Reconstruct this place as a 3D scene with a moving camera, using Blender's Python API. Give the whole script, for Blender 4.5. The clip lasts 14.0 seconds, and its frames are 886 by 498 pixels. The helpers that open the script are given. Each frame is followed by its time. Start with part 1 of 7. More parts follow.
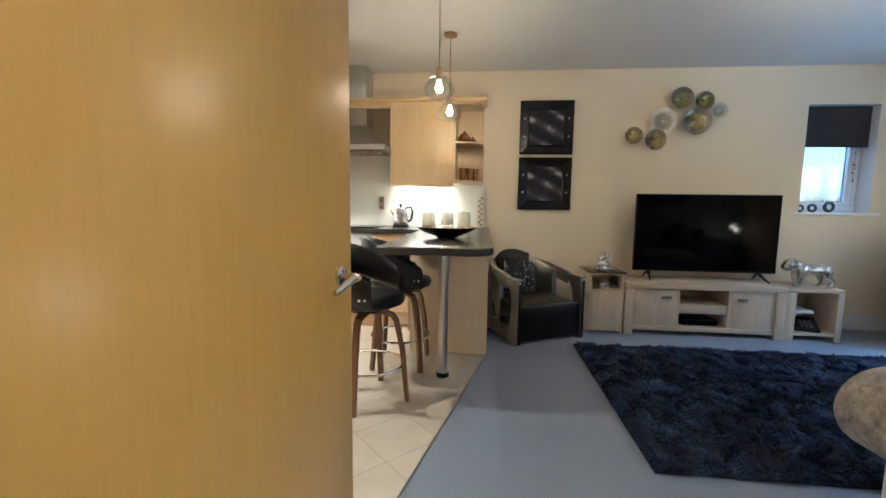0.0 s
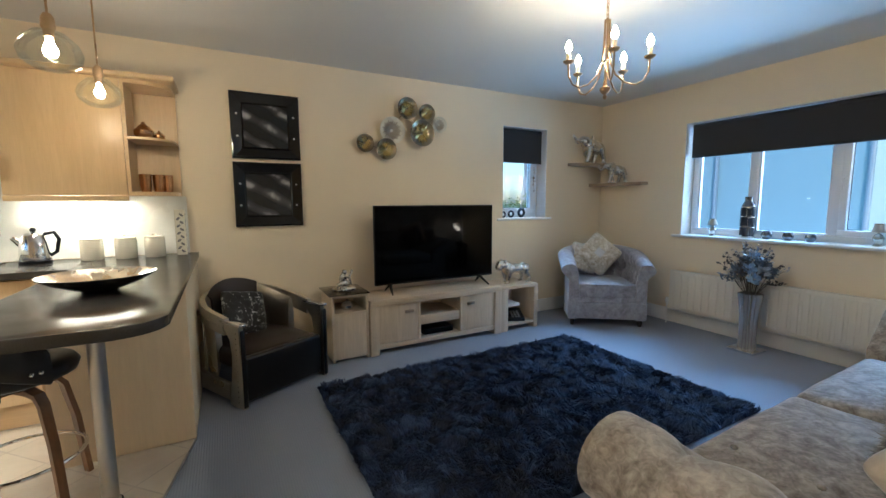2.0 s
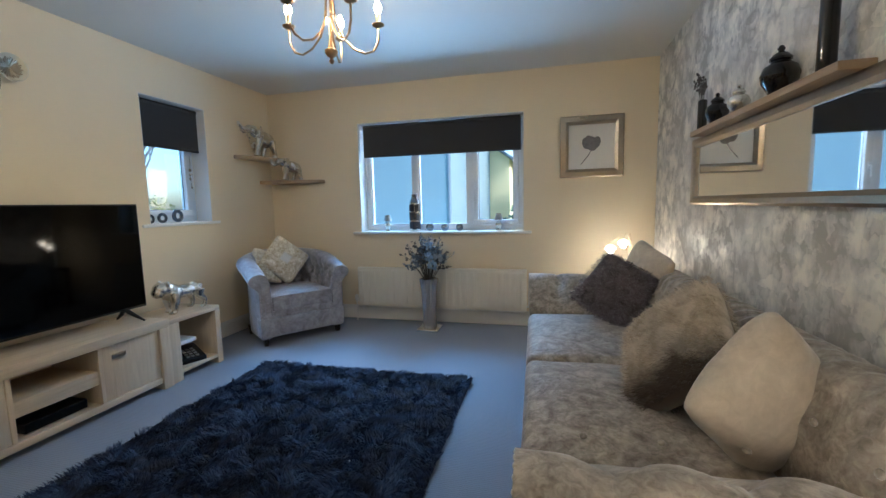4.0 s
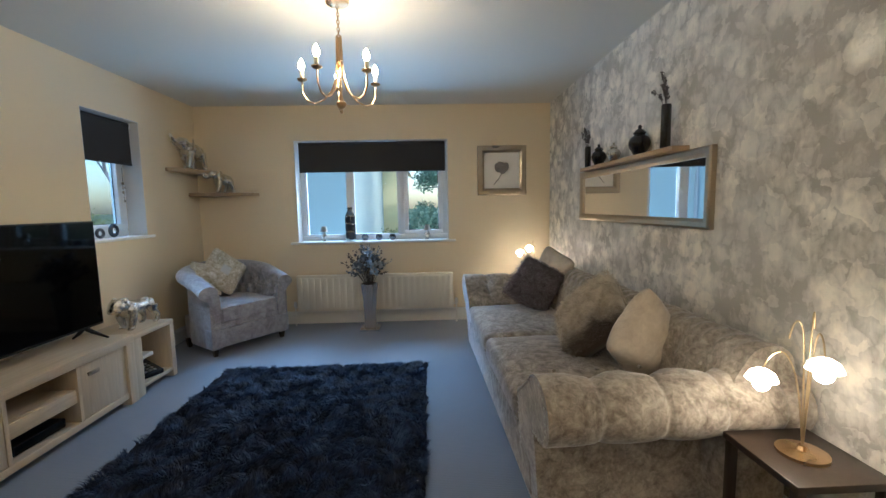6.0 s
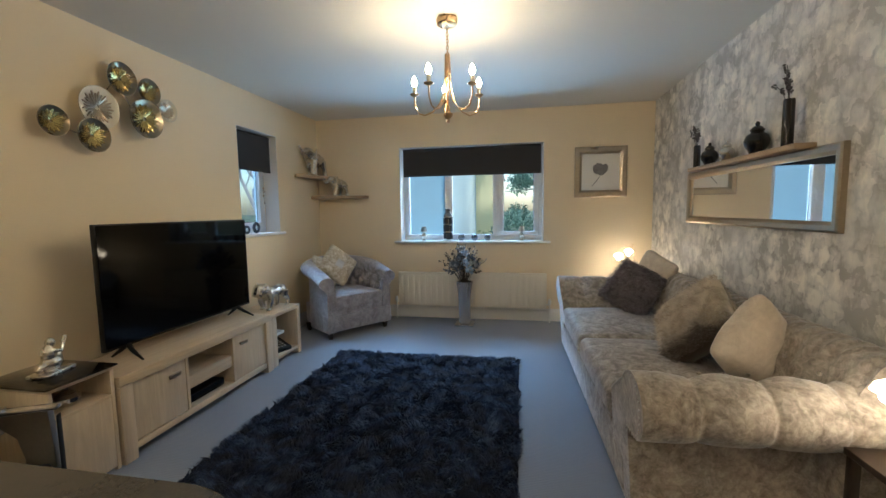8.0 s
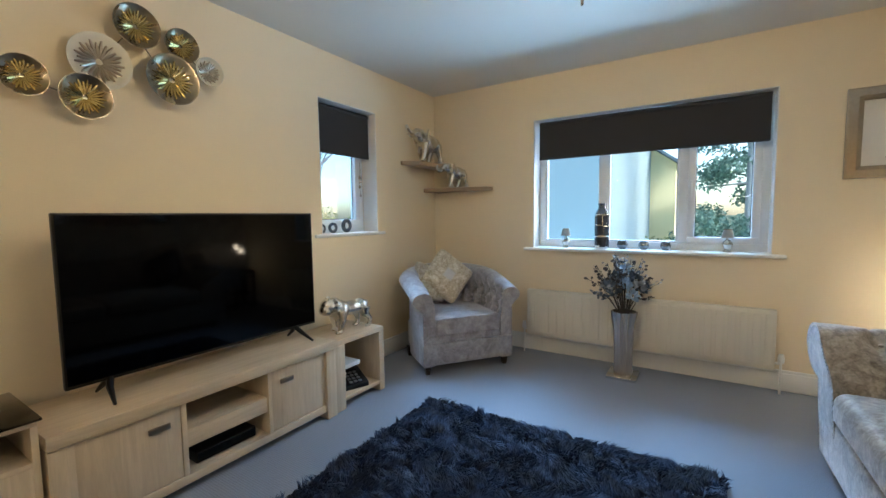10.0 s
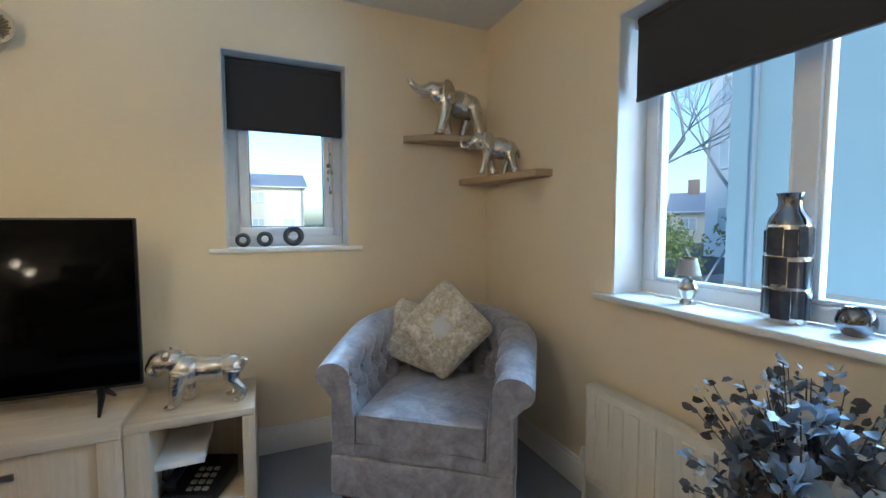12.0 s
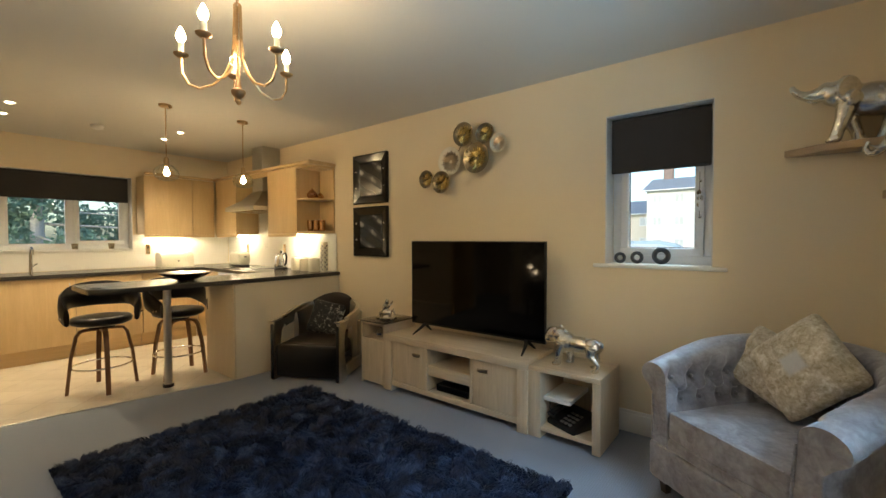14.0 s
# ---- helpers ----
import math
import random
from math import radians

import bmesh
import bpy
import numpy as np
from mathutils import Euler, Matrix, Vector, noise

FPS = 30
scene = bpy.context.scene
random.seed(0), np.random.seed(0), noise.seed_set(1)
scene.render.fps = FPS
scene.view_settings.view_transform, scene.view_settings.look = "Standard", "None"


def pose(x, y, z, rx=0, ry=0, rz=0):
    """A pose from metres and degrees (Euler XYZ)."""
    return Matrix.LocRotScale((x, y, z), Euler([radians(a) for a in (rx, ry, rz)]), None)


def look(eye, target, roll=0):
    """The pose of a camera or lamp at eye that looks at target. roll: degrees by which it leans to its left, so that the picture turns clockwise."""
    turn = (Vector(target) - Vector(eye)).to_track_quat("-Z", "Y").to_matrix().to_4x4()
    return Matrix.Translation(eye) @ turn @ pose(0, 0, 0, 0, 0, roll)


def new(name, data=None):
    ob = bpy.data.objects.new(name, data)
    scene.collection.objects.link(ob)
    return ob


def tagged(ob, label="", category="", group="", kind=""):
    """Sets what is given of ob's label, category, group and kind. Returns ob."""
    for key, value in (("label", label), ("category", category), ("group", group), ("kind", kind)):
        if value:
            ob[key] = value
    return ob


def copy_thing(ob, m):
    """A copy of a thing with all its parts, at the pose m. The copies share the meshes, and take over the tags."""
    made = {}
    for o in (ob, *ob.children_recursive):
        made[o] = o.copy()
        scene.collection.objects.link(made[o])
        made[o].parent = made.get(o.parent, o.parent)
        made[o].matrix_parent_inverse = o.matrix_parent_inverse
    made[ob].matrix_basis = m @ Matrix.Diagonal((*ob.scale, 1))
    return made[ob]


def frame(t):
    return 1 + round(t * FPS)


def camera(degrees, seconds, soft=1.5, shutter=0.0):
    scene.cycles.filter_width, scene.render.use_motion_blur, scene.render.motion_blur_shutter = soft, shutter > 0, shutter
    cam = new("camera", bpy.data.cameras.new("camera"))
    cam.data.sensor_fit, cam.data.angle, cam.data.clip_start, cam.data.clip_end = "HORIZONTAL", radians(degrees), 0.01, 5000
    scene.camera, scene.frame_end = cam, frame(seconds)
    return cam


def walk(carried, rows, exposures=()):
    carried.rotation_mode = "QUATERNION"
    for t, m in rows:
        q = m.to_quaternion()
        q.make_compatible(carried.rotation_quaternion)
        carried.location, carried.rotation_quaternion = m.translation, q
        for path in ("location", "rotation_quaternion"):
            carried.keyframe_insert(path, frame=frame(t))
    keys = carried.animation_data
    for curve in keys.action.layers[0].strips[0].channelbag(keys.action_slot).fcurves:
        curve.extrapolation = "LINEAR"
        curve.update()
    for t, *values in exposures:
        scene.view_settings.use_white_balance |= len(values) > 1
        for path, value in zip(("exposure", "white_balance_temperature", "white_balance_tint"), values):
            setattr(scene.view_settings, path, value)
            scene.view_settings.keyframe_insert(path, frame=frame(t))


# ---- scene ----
cam = camera(94.1, 14.0)
PATH = [
    (0, (0.404, 0.449, 1.124), (0.206, 2.428, 0.914), 0.8),
    (0.5, (0.521, 0.675, 1.254), (0.51, 2.659, 1.001), 0.3),
    (1, (0.518, 0.893, 1.262), (0.814, 2.857, 1.024), 0.2),
    (1.5, (0.595, 0.966, 1.278), (1.213, 2.854, 1.049), -0.0),
    (2, (0.636, 0.977, 1.276), (1.569, 2.732, 1.054), -0.3),
    (2.5, (0.652, 1.041, 1.254), (1.874, 2.609, 1.036), -0.5),
    (3, (0.75, 1.25, 1.224), (2.251, 2.553, 1.001), -0.6),
    (3.5, (0.85, 1.454, 1.221), (2.602, 2.395, 1.003), -0.9),
    (4, (0.781, 1.682, 1.206), (2.709, 2.171, 0.992), -1.3),
    (6.5, (0.012, 2.178, 1.321), (2.0, 2.104, 1.116), -1.1),
    (7, (-0.061, 2.203, 1.306), (1.928, 2.278, 1.115), -1.2),
    (7.5, (-0.079, 2.181, 1.29), (1.899, 2.412, 1.109), -1.0),
    (8, (-0.036, 2.17, 1.301), (1.922, 2.536, 1.116), -0.9),
    (8.5, (0.122, 2.156, 1.279), (2.051, 2.652, 1.097), -0.9),
    (11, (2.366, 2.356, 1.214), (3.683, 3.854, 1.064), -0.5),
    (11.5, (2.963, 2.287, 1.226), (4.039, 3.967, 1.077), -0.4),
    (12, (3.513, 2.32, 1.235), (4.303, 4.152, 1.107), -0.1),
    (12.5, (3.904, 2.402, 1.267), (4.304, 4.359, 1.153), 0.1),
    (13, (4.099, 2.222, 1.284), (3.9, 4.21, 1.195), 0.0),
    (13.5, (4.155, 1.959, 1.31), (3.358, 3.792, 1.233), -0.3),
    (14, (4.213, 1.78, 1.277), (2.969, 3.344, 1.226), -0.1),
]
EXPOSURES = [(0, 3.52, 5050, 10), (0.7, 3.48, 5150, 10), (1.5, 3.42, 5150, 10), (3, 3.47, 5350, 10), (4, 3.42, 5300, 10), (7, 3.22, 5830, 10), (8.5, 3.42, 5890, 10), (11, 3.72, 5890, 10), (12, 3.48, 5780, 10), (12.5, 3.29, 5780, 10), (13.2, 3.35, 7490, 10), (13.5, 3.4, 7850, 10), (14, 3.24, 7100, 10)]
walk(cam, [(t, look(eye, target, roll)) for t, eye, target, roll in PATH], EXPOSURES)

# ---- world and lights ----
world = bpy.data.worlds.new("sky_world")
scene.world = world
world.use_nodes = True
wn = world.node_tree
sky = wn.nodes.new("ShaderNodeTexSky")
sky.sky_type = "NISHITA"
sky.sun_disc = False
sky.sun_elevation, sky.sun_rotation = radians(14), radians(150)
sky.air_density, sky.dust_density, sky.ozone_density = 1.0, 2.0, 3.0
wn.links.new(sky.outputs[0], wn.nodes["Background"].inputs[0])
wn.nodes["Background"].inputs[1].default_value = 0.052


def lamp(name, kind, energy, color, place, target=None, size=0.1, size_y=None, blend=0.5, cone=100):
    data = bpy.data.lights.new(name, kind)
    data.energy, data.color = energy, color
    if kind == "AREA":
        data.shape = "RECTANGLE" if size_y else "SQUARE"
        data.size = size
        if size_y:
            data.size_y = size_y
    elif kind == "SUN":
        data.angle = radians(size)
    else:
        data.shadow_soft_size = size
    if kind == "SPOT":
        data.spot_size, data.spot_blend = radians(cone), blend
    ob = new(name, data)
    ob.matrix_world = look(place, target) if target else Matrix.Translation(place)
    return ob


DAY = (0.40, 0.69, 1.0)
DOWN_W = 7.0
# a veiled low sun in the south-west
lamp("sun", "SUN", 0.28, (1.0, 0.93, 0.85), (0, 0, 20), (9, 9, 14), size=12)
# area lamps added outside the east and north windows for the overcast sky's light
lamp("sky_east", "AREA", 136, DAY, (9.2, 2.75, 5.0), (4.0, 2.75, 0.8), size=3.8, size_y=2.8)
# added fill, not sky: shines up from below the window onto the ceiling
lamp("ceiling_fill_east", "AREA", 44, DAY, (6.6, 2.75, 0.0), (3.4, 2.75, 2.2), size=3.6, size_y=1.8)
lamp("sky_north", "AREA", 28, DAY, (3.64, 6.3, 3.6), (3.55, 4.2, 0.8), size=1.6, size_y=1.6)

# ---- materials ----


class Nodes:
    """A small wrapper round one node material."""

    def __init__(self, name):
        self.m = bpy.data.materials.new(name)
        self.m.use_nodes = True
        self.t = self.m.node_tree
        self.b = self.t.nodes["Principled BSDF"]
        self.co = None

    def add(self, kind, **values):
        n = self.t.nodes.new(kind)
        for k, v in values.items():
            setattr(n, k, v)
        return n

    def link(self, a, b):
        self.t.links.new(a, b)

    def coords(self, scale=(1, 1, 1), rot=(0, 0, 0)):
        tc = self.add("ShaderNodeTexCoord")
        mp = self.add("ShaderNodeMapping")
        mp.inputs["Scale"].default_value = scale
        mp.inputs["Rotation"].default_value = rot
        self.link(tc.outputs["Object"], mp.inputs[0])
        return mp.outputs[0]

    def noise(self, scale, detail=4, rough=0.55, distort=0.0, co=None):
        n = self.add("ShaderNodeTexNoise")
        n.inputs["Scale"].default_value = scale
        n.inputs["Detail"].default_value = detail
        n.inputs["Roughness"].default_value = rough
        n.inputs["Distortion"].default_value = distort
        self.link(co or self.coords(), n.inputs["Vector"])
        return n.outputs[0]

    def ramp(self, fac, stops):
        r = self.add("ShaderNodeValToRGB")
        els = r.color_ramp.elements
        while len(els) < len(stops):
            els.new(0.5)
        for e, (p, c) in zip(els, stops):
            e.position = p
            e.color = (*c, 1) if len(c) == 3 else c
        self.link(fac, r.inputs[0])
        return r.outputs[0]

    def mix(self, fac, a, b, blend="MIX"):
        n = self.add("ShaderNodeMix", data_type="RGBA", blend_type=blend)
        for sock, v in ((n.inputs[0], fac), (n.inputs[6], a), (n.inputs[7], b)):
            if isinstance(v, (int, float)):
                sock.default_value = v
            elif isinstance(v, tuple):
                sock.default_value = (*v, 1)
            else:
                self.link(v, sock)
        return n.outputs[2]

    def bump(self, height, strength=0.2, distance=0.01, normal=None):
        n = self.add("ShaderNodeBump")
        n.inputs["Strength"].default_value = strength
        n.inputs["Distance"].default_value = distance
        self.link(height, n.inputs["Height"])
        if normal:
            self.link(normal, n.inputs["Normal"])
        self.link(n.outputs[0], self.b.inputs["Normal"])
        return n.outputs[0]

    def set(self, **values):
        for k, v in values.items():
            s = self.b.inputs[k.replace("_", " ")]
            if isinstance(v, (int, float)):
                s.default_value = v
            elif isinstance(v, tuple):
                s.default_value = (*v, 1) if len(v) == 3 and s.type == "RGBA" else v
            else:
                self.link(v, s)
        return self


def shade(c, k):
    return tuple(max(0.0, min(1.0, v * k)) for v in c)


def plain(name, c, rough=0.5, metal=0.0, var=0.08, fine=60, broad=2.5, bump=0.08, dist=0.002, rvar=0.1, **more):
    """A painted, plastic or metal surface with two scales of variation."""
    n = Nodes(name)
    a = n.noise(broad, 3)
    f = n.noise(fine, 3)
    col = n.mix(a, shade(c, 1 - var), shade(c, 1 + var))
    col = n.mix(n.ramp(f, [(0.35, (0, 0, 0)), (0.7, (1, 1, 1))]), col, n.mix(0.5, col, shade(c, 1 - 1.2 * var)))
    n.set(Base_Color=col, Metallic=metal)
    r = n.add("ShaderNodeMapRange")
    r.inputs[3].default_value, r.inputs[4].default_value = max(0.02, rough - rvar), min(1, rough + rvar)
    n.link(a, r.inputs[0])
    n.link(r.outputs[0], n.b.inputs["Roughness"])
    n.bump(f, bump, dist)
    n.set(**more)
    return n.m


def wood(name, light, dark, axis="z", rough=0.5, scale=1.0, bump=0.1):
    """Veneer or timber with the grain along one axis."""
    n = Nodes(name)
    s = {"x": (1, 14, 14), "y": (14, 1, 14), "z": (14, 14, 1)}[axis]
    co = n.coords(tuple(v * scale for v in s))
    g = n.noise(2.2, 6, 0.6, 1.2, co)
    fine = n.noise(16, 3, 0.6, 0.2, co)
    broad = n.noise(1.3, 2)
    col = n.ramp(g, [(0.3, dark), (0.5, tuple((a + b) / 2 for a, b in zip(light, dark))), (0.68, light)])
    col = n.mix(n.ramp(fine, [(0.45, (0, 0, 0)), (0.75, (0.35, 0.35, 0.35))]), col, shade(dark, 0.8))
    col = n.mix(0.35, col, n.mix(broad, shade(light, 0.88), shade(light, 1.08)))
    n.set(Base_Color=col, Roughness=rough)
    n.bump(fine, bump, 0.001)
    return n.m


def velvet(name, light, dark, scale=7.0, sheen=0.6, lo=0.36, hi=0.62):
    """Crushed velvet: irregular patches where the pile lies over."""
    n = Nodes(name)
    a = n.noise(scale, 5, 0.62, 1.6)
    f = n.noise(scale * 5.5, 4, 0.6, 0.8)
    mixv = n.mix(0.45, a, f)
    col = n.ramp(mixv, [(lo, dark), (0.54 * hi + 0.46 * lo, tuple((p + q) / 2 for p, q in zip(light, dark))), (hi, light)])
    n.set(Base_Color=col, Roughness=n.ramp(a, [(0.35, (0.75,) * 3), (0.65, (0.42,) * 3)]), Sheen_Weight=sheen, Sheen_Roughness=0.35,
          Sheen_Tint=(0.9, 0.92, 1.0))
    n.bump(mixv, 0.35, 0.006)
    return n.m


def emitter(name, c, strength):
    n = Nodes(name)
    n.set(Base_Color=(0.9, 0.9, 0.9), Emission_Color=c, Emission_Strength=strength)
    return n.m


def glass_mat(name, tint=(1, 1, 1), rough=0.0, ior=1.45):
    n = Nodes(name)
    n.set(Base_Color=tint, Roughness=rough, IOR=ior, Transmission_Weight=1.0)
    return n.m


def pane_mat(name, ior=1.2, share=1.0):
    """Thin clear glazing: mostly clear, a little mirror by Fresnel."""
    n = Nodes(name)
    tr = n.add("ShaderNodeBsdfTransparent")
    tr.inputs[0].default_value = (0.93, 0.97, 0.98, 1)
    gl = n.add("ShaderNodeBsdfGlossy")
    gl.inputs["Roughness"].default_value = 0.01
    fr = n.add("ShaderNodeFresnel")
    fr.inputs[0].default_value = ior
    mx = n.add("ShaderNodeMixShader")
    sc = n.add("ShaderNodeMath", operation="MULTIPLY")
    sc.inputs[1].default_value = share
    n.link(fr.outputs[0], sc.inputs[0])
    n.link(sc.outputs[0], mx.inputs[0])
    n.link(tr.outputs[0], mx.inputs[1])
    n.link(gl.outputs[0], mx.inputs[2])
    n.link(mx.outputs[0], n.t.nodes["Material Output"].inputs[0])
    return n.m


CREAM = (0.79, 0.68, 0.495)
M_WALL = plain("wall_paint", CREAM, 0.75, var=0.03, fine=180, broad=0.8, bump=0.05)
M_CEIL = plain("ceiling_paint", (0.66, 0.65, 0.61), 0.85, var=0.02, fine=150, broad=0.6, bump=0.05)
M_WHITE = plain("white_gloss_paint", (0.80, 0.80, 0.78), 0.4, var=0.03, fine=90, bump=0.03)
M_UPVC = plain("white_upvc", (0.76, 0.79, 0.82), 0.3, var=0.02, bump=0.02)
M_REVEAL = plain("reveal_paint", (0.68, 0.68, 0.67), 0.7, var=0.02, fine=150)
M_SPLASH = plain("splashback_white", (0.78, 0.77, 0.72), 0.3, var=0.03, bump=0.03)
M_OAK = wood("sonoma_oak", (0.68, 0.57, 0.42), (0.50, 0.40, 0.28), "z", 0.55)
M_OAKX = wood("sonoma_oak_flat", (0.68, 0.57, 0.42), (0.50, 0.40, 0.28), "x", 0.55)
# sonoma_oak made darker and more golden, for two recessed back panels
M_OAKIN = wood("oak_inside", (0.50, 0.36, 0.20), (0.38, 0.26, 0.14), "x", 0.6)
M_MAPLE = wood("maple_doors", (0.66, 0.48, 0.26), (0.56, 0.39, 0.20), "z", 0.35, 0.6, 0.04)
M_PALEMAPLE = wood("pale_maple_panel", (0.76, 0.62, 0.42), (0.70, 0.56, 0.36), "z", 0.4, 0.6, 0.03)
M_MAPLEX = wood("maple_rail", (0.64, 0.46, 0.25), (0.54, 0.38, 0.19), "x", 0.35, 0.6, 0.04)
M_DOOR = wood("door_veneer", (0.75, 0.46, 0.115), (0.71, 0.42, 0.098), "z", 0.28, 0.4, 0.03)
M_SHELF = wood("shelf_oak", (0.42, 0.31, 0.20), (0.30, 0.21, 0.13), "x", 0.55)
M_WALNUT = wood("walnut_legs", (0.22, 0.11, 0.045), (0.11, 0.05, 0.02), "z", 0.35)
M_DARKWOOD = wood("dark_feet", (0.035, 0.022, 0.015), (0.015, 0.01, 0.008), "z", 0.4)
M_BLACK = plain("black_plastic", (0.006, 0.006, 0.0065), 0.35, var=0.2, bump=0.03, Specular_IOR_Level=0.3)
M_SCREEN = plain("tv_screen", (0.0008, 0.0008, 0.001), 0.055, var=0.1, bump=0.0, rvar=0.015, Specular_IOR_Level=0.16)
M_CHROME = plain("chrome", (0.75, 0.75, 0.76), 0.12, 1.0, var=0.03, rvar=0.05, bump=0.02)
M_STEEL = plain("brushed_steel", (0.55, 0.54, 0.52), 0.32, 1.0, var=0.05, fine=240, bump=0.05)
M_BRASS = plain("antique_brass", (0.52, 0.36, 0.20), 0.28, 1.0, var=0.12, rvar=0.08)
M_SILVER = plain("silver_leaf", (0.70, 0.68, 0.63), 0.26, 1.0, var=0.3, fine=38, broad=9, bump=0.55, dist=0.006, rvar=0.1)
M_FRAME = plain("champagne_silver_frame", (0.46, 0.39, 0.30), 0.3, 1.0, var=0.15, fine=50, bump=0.15)
M_PEWTER = plain("dark_pewter", (0.32, 0.27, 0.19), 0.28, 1.0, var=0.25, fine=35, broad=12, bump=0.3, dist=0.003)
M_GOLDIN = plain("brassy_green_gold", (0.56, 0.43, 0.17), 0.24, 1.0, var=0.3, fine=30, broad=14, bump=0.5, dist=0.006)
M_MIRROR = plain("mirror_glass", (0.90, 0.92, 0.93), 0.02, 1.0, var=0.01, bump=0.0, rvar=0.01)
M_BLIND = plain("charcoal_blind_fabric", (0.036, 0.035, 0.037), 0.9, var=0.12, fine=500, broad=3, bump=0.15)
M_RAD = plain("radiator_enamel", (0.74, 0.70, 0.60), 0.35, var=0.03, bump=0.02)
M_LEATHER = plain("dark_brown_leather", (0.022, 0.014, 0.011), 0.36, var=0.25, fine=140, broad=6, bump=0.25, dist=0.002, Specular_IOR_Level=0.35)
M_BLACKLEATHER = plain("black_leather", (0.004, 0.004, 0.005), 0.32, var=0.2, fine=170, broad=6, bump=0.2, dist=0.002, Specular_IOR_Level=0.45)
M_ALU = plain("riveted_aluminium", (0.60, 0.55, 0.47), 0.30, 1.0, var=0.12, fine=70, bump=0.1)
M_WORKTOP = plain("dark_speckled_laminate", (0.050, 0.045, 0.040), 0.22, var=0.35, fine=260, broad=9, bump=0.03)
M_VELVET = velvet("grey_crushed_velvet", (0.48, 0.43, 0.37), (0.15, 0.127, 0.105), 8.0)
M_VELVETB = velvet("silver_velvet_armchair", (0.42, 0.42, 0.46), (0.23, 0.22, 0.235), 5.5, sheen=0.8)
M_CUSHGOLD = velvet("damask_gold_silver", (0.80, 0.77, 0.69), (0.36, 0.30, 0.19), 11, 0.3)
def motif_mat():
    """Damask with a pale square woven into the middle."""
    n = Nodes("damask_with_pale_centre")
    a = n.noise(11, 5, 0.62, 1.6)
    f = n.noise(60, 4, 0.6, 0.8)
    col = n.ramp(n.mix(0.45, a, f), [(0.36, (0.33, 0.27, 0.16)), (0.50, (0.58, 0.52, 0.40)), (0.62, (0.82, 0.79, 0.72))])
    tc = n.add("ShaderNodeTexCoord")
    sep = n.add("ShaderNodeSeparateXYZ")
    n.link(tc.outputs["Object"], sep.inputs[0])
    far = n.add("ShaderNodeMath", operation="MAXIMUM")
    for k, axis in ((0, "X"), (1, "Z")):
        size = n.add("ShaderNodeMath", operation="ABSOLUTE")
        n.link(sep.outputs[axis], size.inputs[0])
        n.link(size.outputs[0], far.inputs[k])
    col = n.mix(n.ramp(far.outputs[0], [(0.036, (0.85,) * 3), (0.052, (0, 0, 0))]), col, (0.62, 0.64, 0.66))
    n.set(Base_Color=col, Roughness=0.5, Sheen_Weight=0.3)
    n.bump(f, 0.35, 0.005)
    return n.m


def edged_fur_mat():
    """Cream fur that turns dark brown towards two sides of the cushion."""
    n = Nodes("cream_fur_with_brown_edges")
    tc = n.add("ShaderNodeTexCoord")
    sep = n.add("ShaderNodeSeparateXYZ")
    n.link(tc.outputs["Object"], sep.inputs[0])
    ragged = n.add("ShaderNodeMath", operation="MULTIPLY_ADD")
    n.link(n.noise(9, 4, 0.6, 0.5), ragged.inputs[0])
    ragged.inputs[1].default_value = 0.24
    n.link(sep.outputs["X"], ragged.inputs[2])
    col = n.ramp(n.noise(13, 4, 0.6, 1.0), [(0.36, (0.40, 0.33, 0.24)), (0.62, (0.74, 0.66, 0.55))])
    col = n.mix(n.ramp(ragged.outputs[0], [(0.19, (0, 0, 0)), (0.29, (1, 1, 1))]), col, (0.075, 0.052, 0.038))
    n.set(Base_Color=col, Roughness=0.7, Sheen_Weight=0.4)
    return n.m


M_CUSHMOTIF = motif_mat()
M_CUSHBEIGE = velvet("beige_velvet", (0.64, 0.56, 0.46), (0.48, 0.41, 0.33), 5, 0.5)
M_CUSHDARK = velvet("black_silver_pattern", (0.55, 0.53, 0.50), (0.004, 0.004, 0.004), 9, 0.05, 0.53, 0.59)
M_FURDARK = velvet("dark_mauve_fur", (0.25, 0.22, 0.25), (0.06, 0.048, 0.056), 14, 0.5)
M_FURBROWN = edged_fur_mat()
M_GREYINK = plain("grey_print_ink", (0.20, 0.19, 0.19), 0.6, var=0.35, fine=40, broad=14)
M_LEAFGREY = plain("taupe_leaf", (0.075, 0.066, 0.062), 0.6, var=0.3, fine=60, broad=20)
M_CERAMIC = plain("cream_ceramic", (0.72, 0.68, 0.56), 0.25, var=0.03, bump=0.02)
M_BLACKGLAZE = plain("black_glaze", (0.010, 0.010, 0.011), 0.12, var=0.2, bump=0.02, rvar=0.04)
M_PICBLACK = plain("black_lacquer", (0.004, 0.004, 0.0045), 0.16, var=0.2, bump=0.02, rvar=0.05, Specular_IOR_Level=0.4)
M_MOUNT = plain("white_mount", (0.76, 0.74, 0.70), 0.6, var=0.03)
M_SMOKE = glass_mat("dark_glass", (0.12, 0.11, 0.10), 0.02)
M_PANE = pane_mat("window_pane")
M_SHADEGLASS = pane_mat("thin_shade_glass", 1.4, 0.35)
M_LIT = emitter("lit_candle_bulb", (1.0, 0.77, 0.46), 32.0)
M_FILAMENT = emitter("lit_filament", (1.0, 0.74, 0.42), 26.0)
M_GLOBE = emitter("lit_glass_globe", (1.0, 0.80, 0.52), 2.2)
M_LILYBULB = emitter("lit_lamp_bulb", (1.0, 0.80, 0.55), 7.0)
M_DOWN = emitter("lit_downlight", (1.0, 0.86, 0.62), 7.0)
